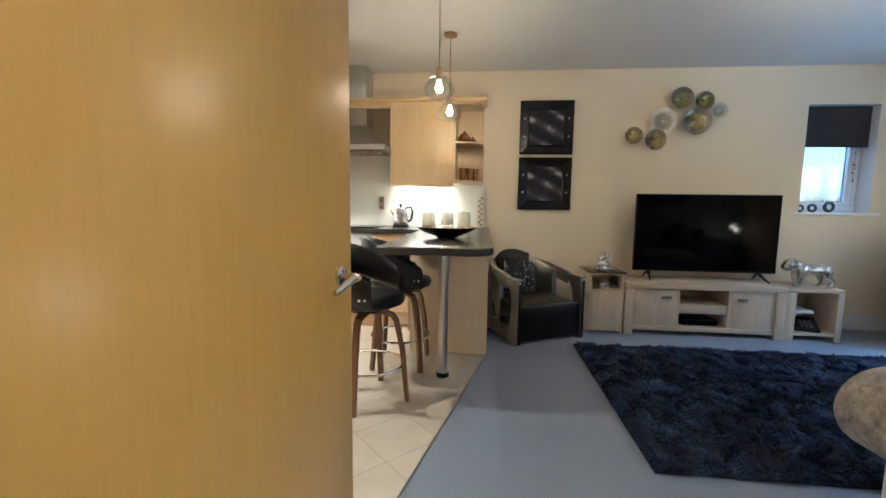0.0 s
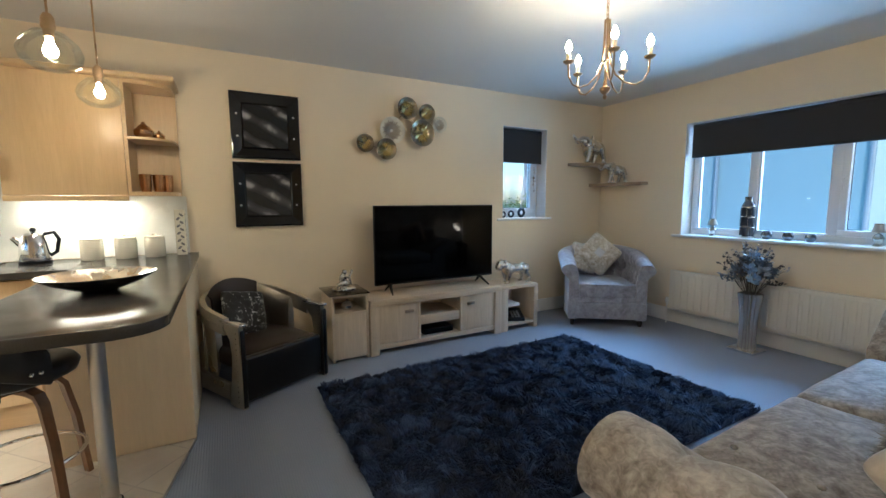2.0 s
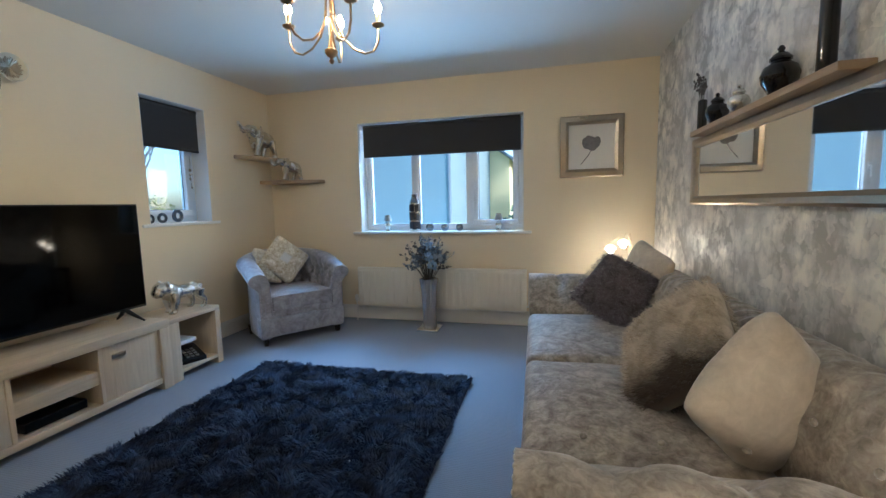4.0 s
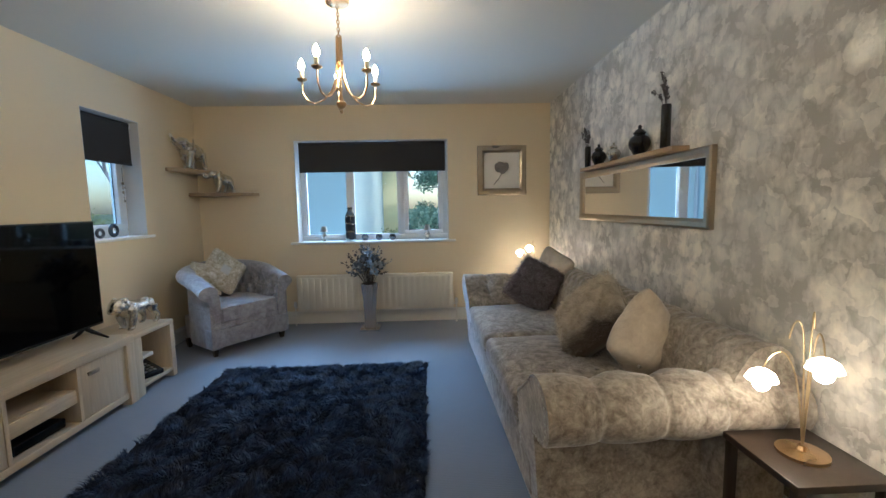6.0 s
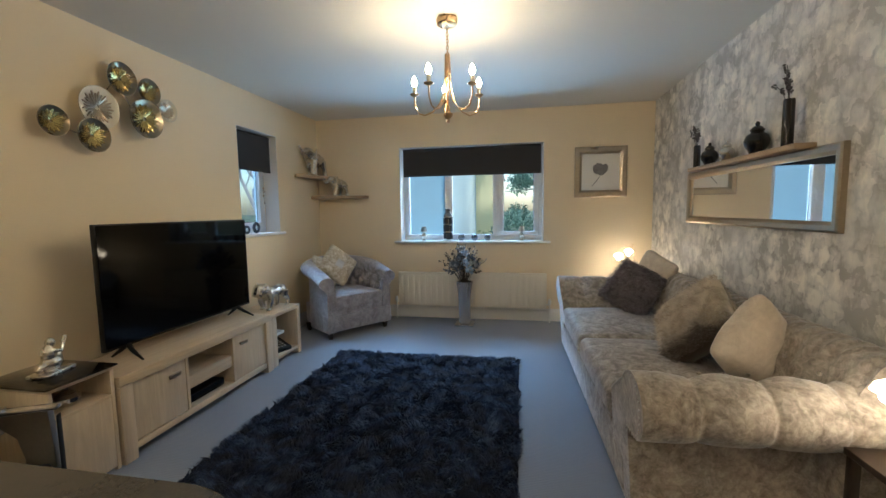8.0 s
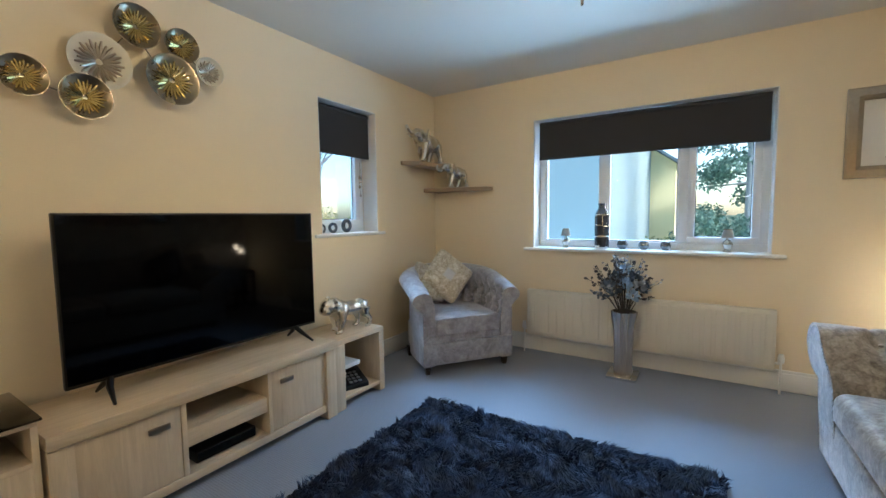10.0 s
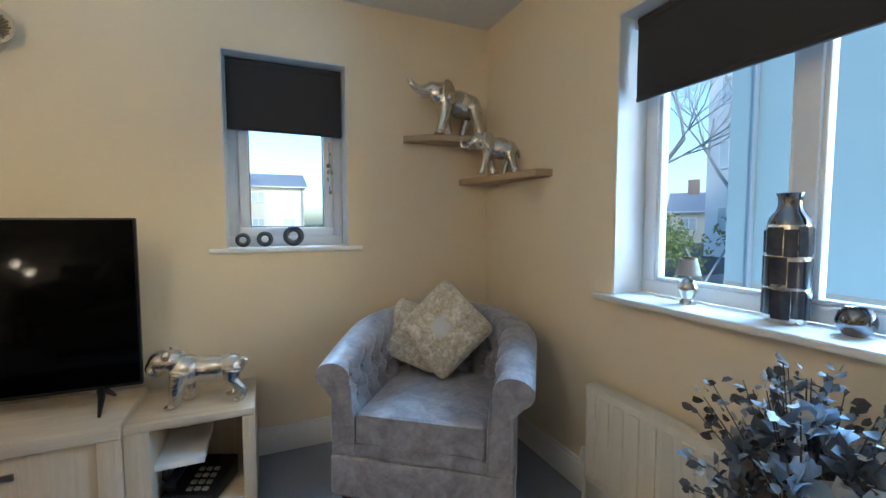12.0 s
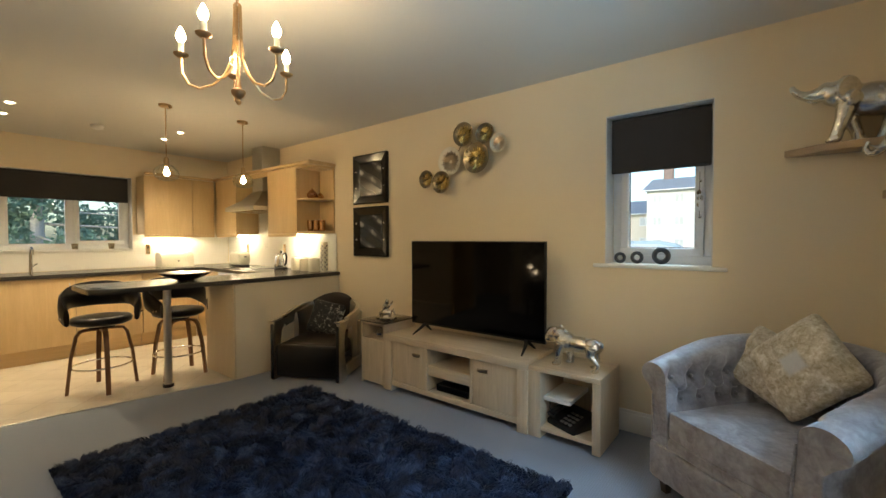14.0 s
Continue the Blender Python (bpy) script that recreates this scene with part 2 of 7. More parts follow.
M_STRIP = emitter("lit_cabinet_strip", (1.0, 0.86, 0.58), 11.0)


def carpet_mat():
    n = Nodes("grey_ribbed_carpet")
    co = n.coords()
    w = n.add("ShaderNodeTexWave", wave_type="BANDS", bands_direction="X")
    w.inputs["Scale"].default_value = 26
    w.inputs["Distortion"].default_value = 1.2
    w.inputs["Detail"].default_value = 2
    n.link(co, w.inputs["Vector"])
    f = n.noise(320, 3)
    a = n.noise(1.6, 4)
    col = n.mix(a, (0.205, 0.240, 0.310), (0.265, 0.300, 0.370))
    col = n.mix(n.ramp(w.outputs[1], [(0.2, (0.20,) * 3), (0.8, (0, 0, 0))]), col, (0.130, 0.150, 0.195))
    col = n.mix(n.ramp(f, [(0.35, (0.5,) * 3), (0.65, (0, 0, 0))]), col, (0.125, 0.142, 0.180))
    n.set(Base_Color=col, Roughness=0.95, Sheen_Weight=0.25)
    n.bump(n.mix(0.5, w.outputs[1], f), 0.3, 0.005)
    return n.m


def vinyl_mat():
    n = Nodes("cream_tile_vinyl")
    co = n.coords(rot=(0, 0, radians(45)))
    b = n.add("ShaderNodeTexBrick", offset=0.0)
    b.inputs["Scale"].default_value = 1.0
    b.inputs["Brick Width"].default_value = b.inputs["Row Height"].default_value = 0.30
    b.inputs["Mortar Size"].default_value = 0.004
    b.inputs["Color1"].default_value = (0.60, 0.53, 0.42, 1)
    b.inputs["Color2"].default_value = (0.50, 0.43, 0.33, 1)
    b.inputs["Mortar"].default_value = (0.40, 0.34, 0.27, 1)
    n.link(co, b.inputs["Vector"])
    a = n.noise(5, 5, 0.6, 0.6)
    col = n.mix(n.ramp(a, [(0.35, (0.0,) * 3), (0.7, (0.55,) * 3)]), b.outputs[0], (0.66, 0.60, 0.50))
    n.set(Base_Color=col, Roughness=0.35)
    n.bump(n.mix(0.5, b.outputs[1], n.noise(60, 3)), 0.08, 0.002)
    return n.m


def wallpaper_mat():
    """Silvery grey paper with overlapping brushed petals and metallic flecks."""
    n = Nodes("silver_grey_wallpaper")
    big = n.noise(1.7, 3, 0.5, 0.6)
    warp = n.mix(0.16, n.coords(), n.noise_color(12.0), "ADD")
    cells = []
    for scale in (8.5, 17.0):
        v = n.add("ShaderNodeTexVoronoi", feature="F1")
        v.inputs["Scale"].default_value = scale
        n.link(warp, v.inputs["Vector"])
        cells.append(v)
    tone = n.add("ShaderNodeSeparateColor")
    n.link(cells[0].outputs["Color"], tone.inputs[0])
    tone2 = n.add("ShaderNodeSeparateColor")
    n.link(cells[1].outputs["Color"], tone2.inputs[0])
    streak = n.noise(30, 4, 0.6, 1.0, n.coords((1, 1, 0.45)))
    petal = n.mix(0.45, tone.outputs[0], tone2.outputs[1])
    petal = n.mix(0.50, petal, streak)
    petal = n.mix(0.30, petal, n.ramp(cells[0].outputs["Distance"], [(0.1, (1, 1, 1)), (0.75, (0, 0, 0))]))
    col = n.ramp(petal, [(0.32, (0.38, 0.372, 0.355)), (0.43, (0.56, 0.552, 0.53)), (0.54, (0.72, 0.70, 0.655)), (0.66, (0.90, 0.87, 0.80))])
    col = n.mix(n.ramp(big, [(0.42, (0.0,) * 3), (0.62, (0.55,) * 3)]), col, (0.58, 0.58, 0.58))
    met = n.ramp(petal, [(0.52, (0.0,) * 3), (0.72, (0.5,) * 3)])
    n.set(Base_Color=col, Metallic=met, Roughness=n.ramp(petal, [(0.4, (0.60,) * 3), (0.7, (0.38,) * 3)]))
    n.bump(n.mix(0.4, petal, n.noise(120, 3)), 0.25, 0.004)
    return n.m


def noise_color(self, scale):
    n = self.add("ShaderNodeTexNoise")
    n.inputs["Scale"].default_value = scale
    n.inputs["Detail"].default_value = 3
    self.link(self.coords(), n.inputs["Vector"])
    return n.outputs[1]


Nodes.noise_color = noise_color
M_LEAFBLUE = plain("dusty_blue_petal", (0.11, 0.14, 0.18), 0.6, var=0.3, fine=60, broad=20)
M_LEAFPALE = plain("pale_grey_petal", (0.38, 0.40, 0.42), 0.6, var=0.2, fine=60, broad=20)
M_PETALSKY = plain("pale_sky_petal", (0.34, 0.47, 0.62), 0.6, var=0.2, fine=60, broad=20)
M_STEM = plain("dark_stem", (0.06, 0.05, 0.04), 0.6, var=0.3)
M_TESSERA = plain("smoky_tessera", (0.045, 0.052, 0.066), 0.14, var=0.5, fine=50, broad=16)
M_SMOKEMIRROR = plain("smoked_mirror_glass", (0.26, 0.27, 0.30), 0.14, 1.0, var=0.3, fine=30, broad=14, rvar=0.06)
M_SHADEGREY = plain("grey_lampshade", (0.42, 0.42, 0.41), 0.6, var=0.12, fine=50)
M_VASEGLASS = plain("silver_glass", (0.58, 0.52, 0.45), 0.22, 0.8, var=0.2, fine=20, broad=10)
M_CHAMPAGNE = plain("champagne_wire", (0.66, 0.54, 0.34), 0.3, 1.0, var=0.1)
M_COPPER = plain("copper_lustre", (0.50, 0.28, 0.13), 0.25, 1.0, var=0.15)
M_GRASS = plain("mown_grass", (0.085, 0.13, 0.05), 0.95, var=0.35, fine=25, broad=0.7, bump=0.4, dist=0.02)
M_ASPHALT = plain("asphalt", (0.055, 0.056, 0.058), 0.9, var=0.2, fine=90, broad=0.5, bump=0.3, dist=0.004)
M_PAVE = plain("concrete_paving", (0.30, 0.29, 0.27), 0.9, var=0.15, fine=50, broad=0.9, bump=0.2)
M_RENDER = plain("pale_blue_render", (0.27, 0.36, 0.40), 0.9, var=0.07, fine=30, broad=0.4, bump=0.2, dist=0.004)
M_RENDERFAR = plain("white_render", (0.68, 0.71, 0.72), 0.9, var=0.07, fine=30, broad=0.4, bump=0.2, dist=0.004)
M_RENDERW = plain("cream_render", (0.66, 0.62, 0.54), 0.9, var=0.07, fine=30, broad=0.4, bump=0.2)
M_YELLOW = plain("yellow_render", (0.90, 0.76, 0.44), 0.9, var=0.07, fine=30, broad=0.4, bump=0.2)
M_SLATE = plain("blue_grey_slate", (0.24, 0.28, 0.33), 0.7, var=0.2, fine=12, broad=1.0, bump=0.3)
M_BRICKY = plain("chimney_brick", (0.26, 0.20, 0.18), 0.9, var=0.25, fine=18)
M_DARKPANE = plain("distant_window_glass", (0.50, 0.56, 0.60), 0.08, var=0.2, bump=0.0, rvar=0.03)
M_CARBLUE = plain("pale_blue_car_paint", (0.28, 0.40, 0.50), 0.2, var=0.05, bump=0.0)
M_CARGREY = plain("silver_car_paint", (0.35, 0.36, 0.37), 0.25, 0.6, var=0.05, bump=0.0)
M_BARK = plain("grey_bark", (0.42, 0.42, 0.42), 0.9, var=0.3, fine=30, broad=4, bump=0.5, dist=0.01)
M_HEDGE = plain("hedge_leaf", (0.18, 0.22, 0.06), 0.6, var=0.4, fine=9, broad=1.5, bump=0.1)
M_EVERGREEN = plain("evergreen_leaf", (0.14, 0.24, 0.18), 0.55, var=0.4, fine=9, broad=1.2, bump=0.1)
M_CARPET, M_VINYL, M_PAPER = carpet_mat(), vinyl_mat(), wallpaper_mat()


def rug_mat():
    n = Nodes("navy_shag_pile")
    a = n.noise(8.5, 3, 0.55, 0.8)
    g = n.add("ShaderNodeNewGeometry")
    col = n.ramp(a, [(0.36, (0.0008, 0.0025, 0.010)), (0.5, (0.005, 0.0135, 0.048)), (0.58, (0.019, 0.040, 0.108)), (0.66, (0.058, 0.092, 0.170))])
    col = n.mix(n.ramp(g.outputs["Random Per Island"], [(0.0, (0.0,) * 3), (1.0, (0.5,) * 3)]), col, (0.003, 0.007, 0.026))
    n.set(Base_Color=col, Roughness=0.75, Sheen_Weight=0.12, Sheen_Tint=(0.4, 0.6, 1.0))
    return n.m


M_RUG = rug_mat()

# ---- shape helpers ----


def part(name, bm, material, parent=None, label="", smooth=40, m=None, kind="", flat=False):
    """Link a bmesh as one mesh object under a thing or a part."""
    me = bpy.data.meshes.new(name)
    bmesh.ops.recalc_face_normals(bm, faces=bm.faces)
    bm.to_mesh(me)
    bm.free()
    me.materials.append(material)
    if not flat:
        me.polygons.foreach_set("use_smooth", [True] * len(me.polygons))
        me.set_sharp_from_angle(angle=radians(smooth))
    ob = new(name, me)
    if parent:
        ob.parent = parent
    if m:
        ob.matrix_local = m
    if label or kind:
        tagged(ob, label, kind=kind)
    return ob


def thing(name, m, label, category, group="", kind=""):
    ob = new(name)
    ob.empty_display_size = 0.1
    ob.matrix_world = m
    return tagged(ob, label, category, group, kind)


def solo(name, bm, material, label, category, group="", m=None, kind="", smooth=40):
    return tagged(part(name, bm, material, m=m, smooth=smooth), label, category, group, kind)


def box(x0, x1, y0, y1, z0, z1, bevel=0.0, seg=2, bm=None):
    """A box from its limits, edges rounded; joined into bm if given."""
    out = bm or bmesh.new()
    b = bmesh.new()
    bmesh.ops.create_cube(b, size=1)
    for v in b.verts:
        v.co = (x0 + (v.co.x + 0.5) * (x1 - x0), y0 + (v.co.y + 0.5) * (y1 - y0), z0 + (v.co.z + 0.5) * (z1 - z0))
    if bevel:
        bmesh.ops.bevel(b, geom=b.edges[:], offset=bevel, segments=seg, affect="EDGES", profile=0.5)
    return join(out, b)


def join(out, b, m=None):
    """Move b's faces into out."""
    if m:
        bmesh.ops.transform(b, matrix=m, verts=b.verts)
    made = {v: out.verts.new(v.co) for v in b.verts}
    for f in b.faces:
        out.faces.new([made[v] for v in f.verts])
    b.free()
    return out


def lathe(profile, seg=28, bm=None, m=None):
    """A turned body from (radius, height) pairs."""
    b = bmesh.new()
    rings = []
    for r, z in profile:
        if r < 1e-5:
            rings.append([b.verts.new((0, 0, z))])
        else:
            rings.append([b.verts.new((r * math.cos(2 * math.pi * i / seg), r * math.sin(2 * math.pi * i / seg), z)) for i in range(seg)])
    for p, q in zip(rings, rings[1:]):
        for i in range(seg):
            j = (i + 1) % seg
            f = [p[0]] if len(p) == 1 else [p[i], p[j]]
            f += [q[0]] if len(q) == 1 else [q[j], q[i]]
            if len(f) > 2:
                b.faces.new(f)
    return join(bm or bmesh.new(), b, m)


def tube(points, radius, seg=8, bm=None, closed=False):
    """A round bar along points; radius may be a list."""
    pts = [Vector(p) for p in points]
    n = len(pts)
    rad = radius if isinstance(radius, (list, tuple)) else [radius] * n
    b = bmesh.new()
    rings, up = [], None
    for i, p in enumerate(pts):
        a = pts[i - 1] if i or closed else p
        c = pts[(i + 1) % n] if i < n - 1 or closed else p
        d = (c - a).normalized()
        if up is None:
            up = d.orthogonal().normalized()
        up = (up - d * up.dot(d)).normalized()
        side = d.cross(up)
        rings.append([b.verts.new(p + rad[i] * (math.cos(2 * math.pi * k / seg) * up + math.sin(2 * math.pi * k / seg) * side)) for k in range(seg)])
    pairs = list(zip(rings, rings[1:])) + ([(rings[-1], rings[0])] if closed else [])
    for p, q in pairs:
        for k in range(seg):
            b.faces.new([p[k], p[(k + 1) % seg], q[(k + 1) % seg], q[k]])
    if not closed:
        b.faces.new(rings[0][::-1])
        b.faces.new(rings[-1])
    return join(bm or bmesh.new(), b)


def ball(c, r, bm=None, seg=16, rot=None):
    """An ellipsoid."""
    b = bmesh.new()
    bmesh.ops.create_uvsphere(b, u_segments=seg, v_segments=max(6, seg * 2 // 3), radius=1)
    r = (r, r, r) if isinstance(r, (int, float)) else r
    m = Matrix.Translation(c) @ (rot or Matrix()) @ Matrix.Diagonal((*r, 1))
    return join(bm or bmesh.new(), b, m)


def prism(outline, z0, z1, bevel=0.0, bm=None):
    """A slab from an outline in x and y."""
    b = bmesh.new()
    lo = [b.verts.new((x, y, z0)) for x, y in outline]
    hi = [b.verts.new((x, y, z1)) for x, y in outline]
    b.faces.new(lo[::-1])
    top = b.faces.new(hi)
    n = len(lo)
    for i in range(n):
        b.faces.new([lo[i], lo[(i + 1) % n], hi[(i + 1) % n], hi[i]])
    if bevel:
        bmesh.ops.bevel(b, geom=[e for f in b.faces if len(f.verts) == n and n > 4 or f == top for e in f.edges], offset=bevel, segments=2, affect="EDGES", profile=0.5)
    return join(bm or bmesh.new(), b)


def loft(profile, length, steps, push=None, bm=None):
    """A closed (x, z) profile drawn out along y; push(s, y, point, normal) moves the skin."""
    b = bmesh.new()
    n = len(profile)
    rows = []
    for k in range(steps + 1):
        y = length * k / steps
        row = []
        for i, (x, z) in enumerate(profile):
            a, c = profile[i - 1], profile[(i + 1) % n]
            nx, nz = c[1] - a[1], a[0] - c[0]
            l = math.hypot(nx, nz) or 1
            d = push(i / n, y, (x, z), (nx / l, nz / l)) if push else 0
            row.append(b.verts.new((x - d * nx / l, y, z - d * nz / l)))
        rows.append(row)
    for p, q in zip(rows, rows[1:]):
        for i in range(n):
            b.faces.new([p[i], p[(i + 1) % n], q[(i + 1) % n], q[i]])
    b.faces.new(rows[0][::-1])
    b.faces.new(rows[-1])
    return join(bm or bmesh.new(), b)


def pillow(w, h, t, n=22, puff=0.5, ruffle=0.0, seed=0):
    """A stuffed cushion lying in x and z, thick along y, seams pulled in at the sides."""
    b = bmesh.new()
    rows = {}
    for s in (-1, 1):
        for i in range(n + 1):
            for j in range(n + 1):
                u, v = 2 * i / n - 1, 2 * j / n - 1
                edge = i in (0, n) or j in (0, n)
                if s == 1 and edge:
                    rows[s, i, j] = rows[-1, i, j]
                    continue
                fall = max(0.0, (1 - abs(u) ** 2.6) * (1 - abs(v) ** 2.6)) ** puff
                k = 1 - 0.06 * (1 - abs(v) ** 2) * abs(u) ** 3
                l = 1 - 0.06 * (1 - abs(u) ** 2) * abs(v) ** 3
                wob = ruffle * noise.noise(Vector((u * 2.5 + seed, v * 2.5, s * 3.0)))
                c = 1 - 0.10 * (abs(u) * abs(v)) ** 5
                rows[s, i, j] = b.verts.new((u * w / 2 * k * c, s * t / 2 * fall + wob * fall, v * h / 2 * l * c))
    for s in (-1, 1):
        for i in range(n):
            for j in range(n):
                f = [rows[s, i, j], rows[s, i + 1, j], rows[s, i + 1, j + 1], rows[s, i, j + 1]]
                b.faces.new(f if s == -1 else f[::-1])
    return b


def blades(count, place, lengths, width, lean, seed):
    """Loose pile: place(rng, k) gives points and normals; one two-triangle blade each."""
    rng = np.random.default_rng(seed)
    p, nrm = place(rng, count)
    ln = rng.uniform(*lengths, count)[:, None]
    a = rng.uniform(0, 2 * math.pi, count)
    side = np.stack([np.cos(a), np.sin(a), np.zeros(count)], 1)
    side -= nrm * (side * nrm).sum(1)[:, None]
    side *= width / (np.linalg.norm(side, axis=1)[:, None] + 1e-6)
    bend = lean(p, rng)
    mid = p + nrm * ln * 0.55 + bend * ln * 0.35
    tip = p + nrm * ln * 0.85 + bend * ln * 1.0
    v = np.concatenate([p - side, p + side, mid + side * 0.8, mid - side * 0.8, tip])
    i = np.arange(count)
    quads = np.stack([i, i + count, i + 2 * count, i + 3 * count], 1)
    tris = np.stack([i + 3 * count, i + 2 * count, i + 4 * count], 1)
    me = bpy.data.meshes.new("pile")
    me.from_pydata(v.tolist(), [], quads.tolist() + tris.tolist())
    return me

# ---- the room ----
XW, XE, YS, YN, ZC = -2.25, 4.83, 0.745, 4.66, 2.435
THICK = 0.28


def wall_y(name, y0, y1, x0, x1, z0, z1, holes, material, label):
    """A wall along x between y0 and y1, with holes (xa, xb, za, zb)."""
    bm = bmesh.new()
    xs = sorted({x0, x1, *[h[0] for h in holes], *[h[1] for h in holes]})
    for a, b in zip(xs, xs[1:]):
        cuts = [h for h in holes if h[0] <= a and h[1] >= b]
        z = z0
        for h in sorted(cuts, key=lambda q: q[2]):
            if h[2] > z:
                box(a, b, y0, y1, z, h[2], bm=bm)
            z = h[3]
        if z < z1:
            box(a, b, y0, y1, z, z1, bm=bm)
    return solo(name, bm, material, label, "wall", kind="structure")


def wall_x(name, x0, x1, y0, y1, z0, z1, holes, material, label):
    bm = bmesh.new()
    ys = sorted({y0, y1, *[h[0] for h in holes], *[h[1] for h in holes]})
    for a, b in zip(ys, ys[1:]):
        cuts = [h for h in holes if h[0] <= a and h[1] >= b]
        z = z0
        for h in sorted(cuts, key=lambda q: q[2]):
            if h[2] > z:
                box(x0, x1, a, b, z, h[2], bm=bm)
            z = h[3]
        if z < z1:
            box(x0, x1, a, b, z, z1, bm=bm)
    return solo(name, bm, material, label, "wall", kind="structure")


SW = (3.33, 3.945, 1.092, 2.095)
BW = (1.90, 3.60, 0.925, 2.06)
KW = (1.75, 3.46, 1.14, 2.06)
wall_y("wall_north", YN, YN + THICK, XW, XE, 0, ZC, [SW], M_WALL, "smooth cream-painted living room wall behind the television")
wall_x("wall_east", XE, XE + THICK, YS - 0.12, YN + THICK, 0, ZC, [BW], M_WALL, "cream-painted wall with a wide window above a radiator")
wall_x("wall_west", XW - THICK, XW, YS - 0.12, YN + THICK, 0, ZC, [KW], M_WALL, "cream-painted kitchen wall with a window over the worktop")
DOOR0, DOOR1, DOORH = -0.115, 0.705, 2.04
wall_y("wall_south", YS - 0.12, YS, XW, 0.90, 0, ZC, [(DOOR0, DOOR1, 0, DOORH)], M_WALL, "cream-painted wall with the room's doorway")
wall_y("wall_south_papered", YS - 0.12, YS, 0.90, XE, 0, ZC, [], M_PAPER, "feature wall in silver-grey marbled floral wallpaper")
# hall behind the doorway
wall_y("wall_hall_back", -1.32, -1.20, -1.0, 2.0, 0, ZC, [], M_WALL, "plain cream hall wall")
wall_x("wall_hall_west", -1.12, -1.0, -1.32, YS - 0.12, 0, ZC, [], M_WALL, "plain cream hall wall")
wall_x("wall_hall_east", 2.0, 2.12, -1.32, YS - 0.12, 0, ZC, [], M_WALL, "plain cream hall wall")
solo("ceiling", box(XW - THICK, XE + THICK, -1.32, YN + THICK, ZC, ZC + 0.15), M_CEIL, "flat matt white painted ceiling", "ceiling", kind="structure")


def edge_x(y):
    """Where carpet meets vinyl."""
    return -0.15 + (y - YS) * 0.59 / 2.77


solo("floor_carpet", prism([(edge_x(YS), YS), (2.0, YS), (2.0, YS - 0.005), (XE, YS - 0.005), (XE, YN), (0.44, YN), (0.44, 3.51)], -0.05, 0.0), M_CARPET,
     "blue-grey ribbed fitted carpet of the living area", "carpet", kind="structure")
solo("floor_hall", box(-1.12, 2.12, -1.32, YS - 0.005, -0.05, 0.0), M_CARPET, "blue-grey ribbed carpet of the hall", "carpet", kind="structure")
solo("floor_kitchen", prism([(XW, YS), (edge_x(YS), YS), (0.44, 3.51), (0.44, YN), (XW, YN)], -0.05, -0.002), M_VINYL,
     "pale cream stone-tile vinyl kitchen floor", "floor", kind="structure")
strip = bmesh.new()
pa, pb = Vector((edge_x(YS + 0.01), YS + 0.01, 0.001)), Vector((0.436, 3.49, 0.001))
tube([pa, pb], 0.006, 6, strip)
solo("threshold_strip", strip, M_STEEL, "thin metal strip between carpet and vinyl", "trim", kind="structure")


def skirting(name, pts):
    bm = bmesh.new()
    for (xa, ya), (xb, yb), (nx, ny) in pts:
        x0, x1 = sorted((xa, xb)) if xa != xb else sorted((xa, xa + nx * 0.018))
        y0, y1 = sorted((ya, yb)) if ya != yb else sorted((ya, ya + ny * 0.018))
        box(x0, x1, y0, y1, 0, 0.125, 0.005, bm=bm)
        x0, x1 = sorted((xa, xb)) if xa != xb else sorted((xa, xa + nx * 0.012))
        y0, y1 = sorted((ya, yb)) if ya != yb else sorted((ya, ya + ny * 0.012))
        box(x0, x1, y0, y1, 0.12, 0.145, 0.004, bm=bm)
    solo(name, bm, M_WHITE, "white-painted moulded skirting board", "skirting", kind="structure")


skirting("baseboard_north", [((0.46, YN), (XE - 0.02, YN), (0, -1))])
skirting("baseboard_east", [((XE, YS + 0.02), (XE, YN), (-1, 0))])
skirting("baseboard_south", [((0.78, YS), (XE - 0.02, YS), (0, 1))])


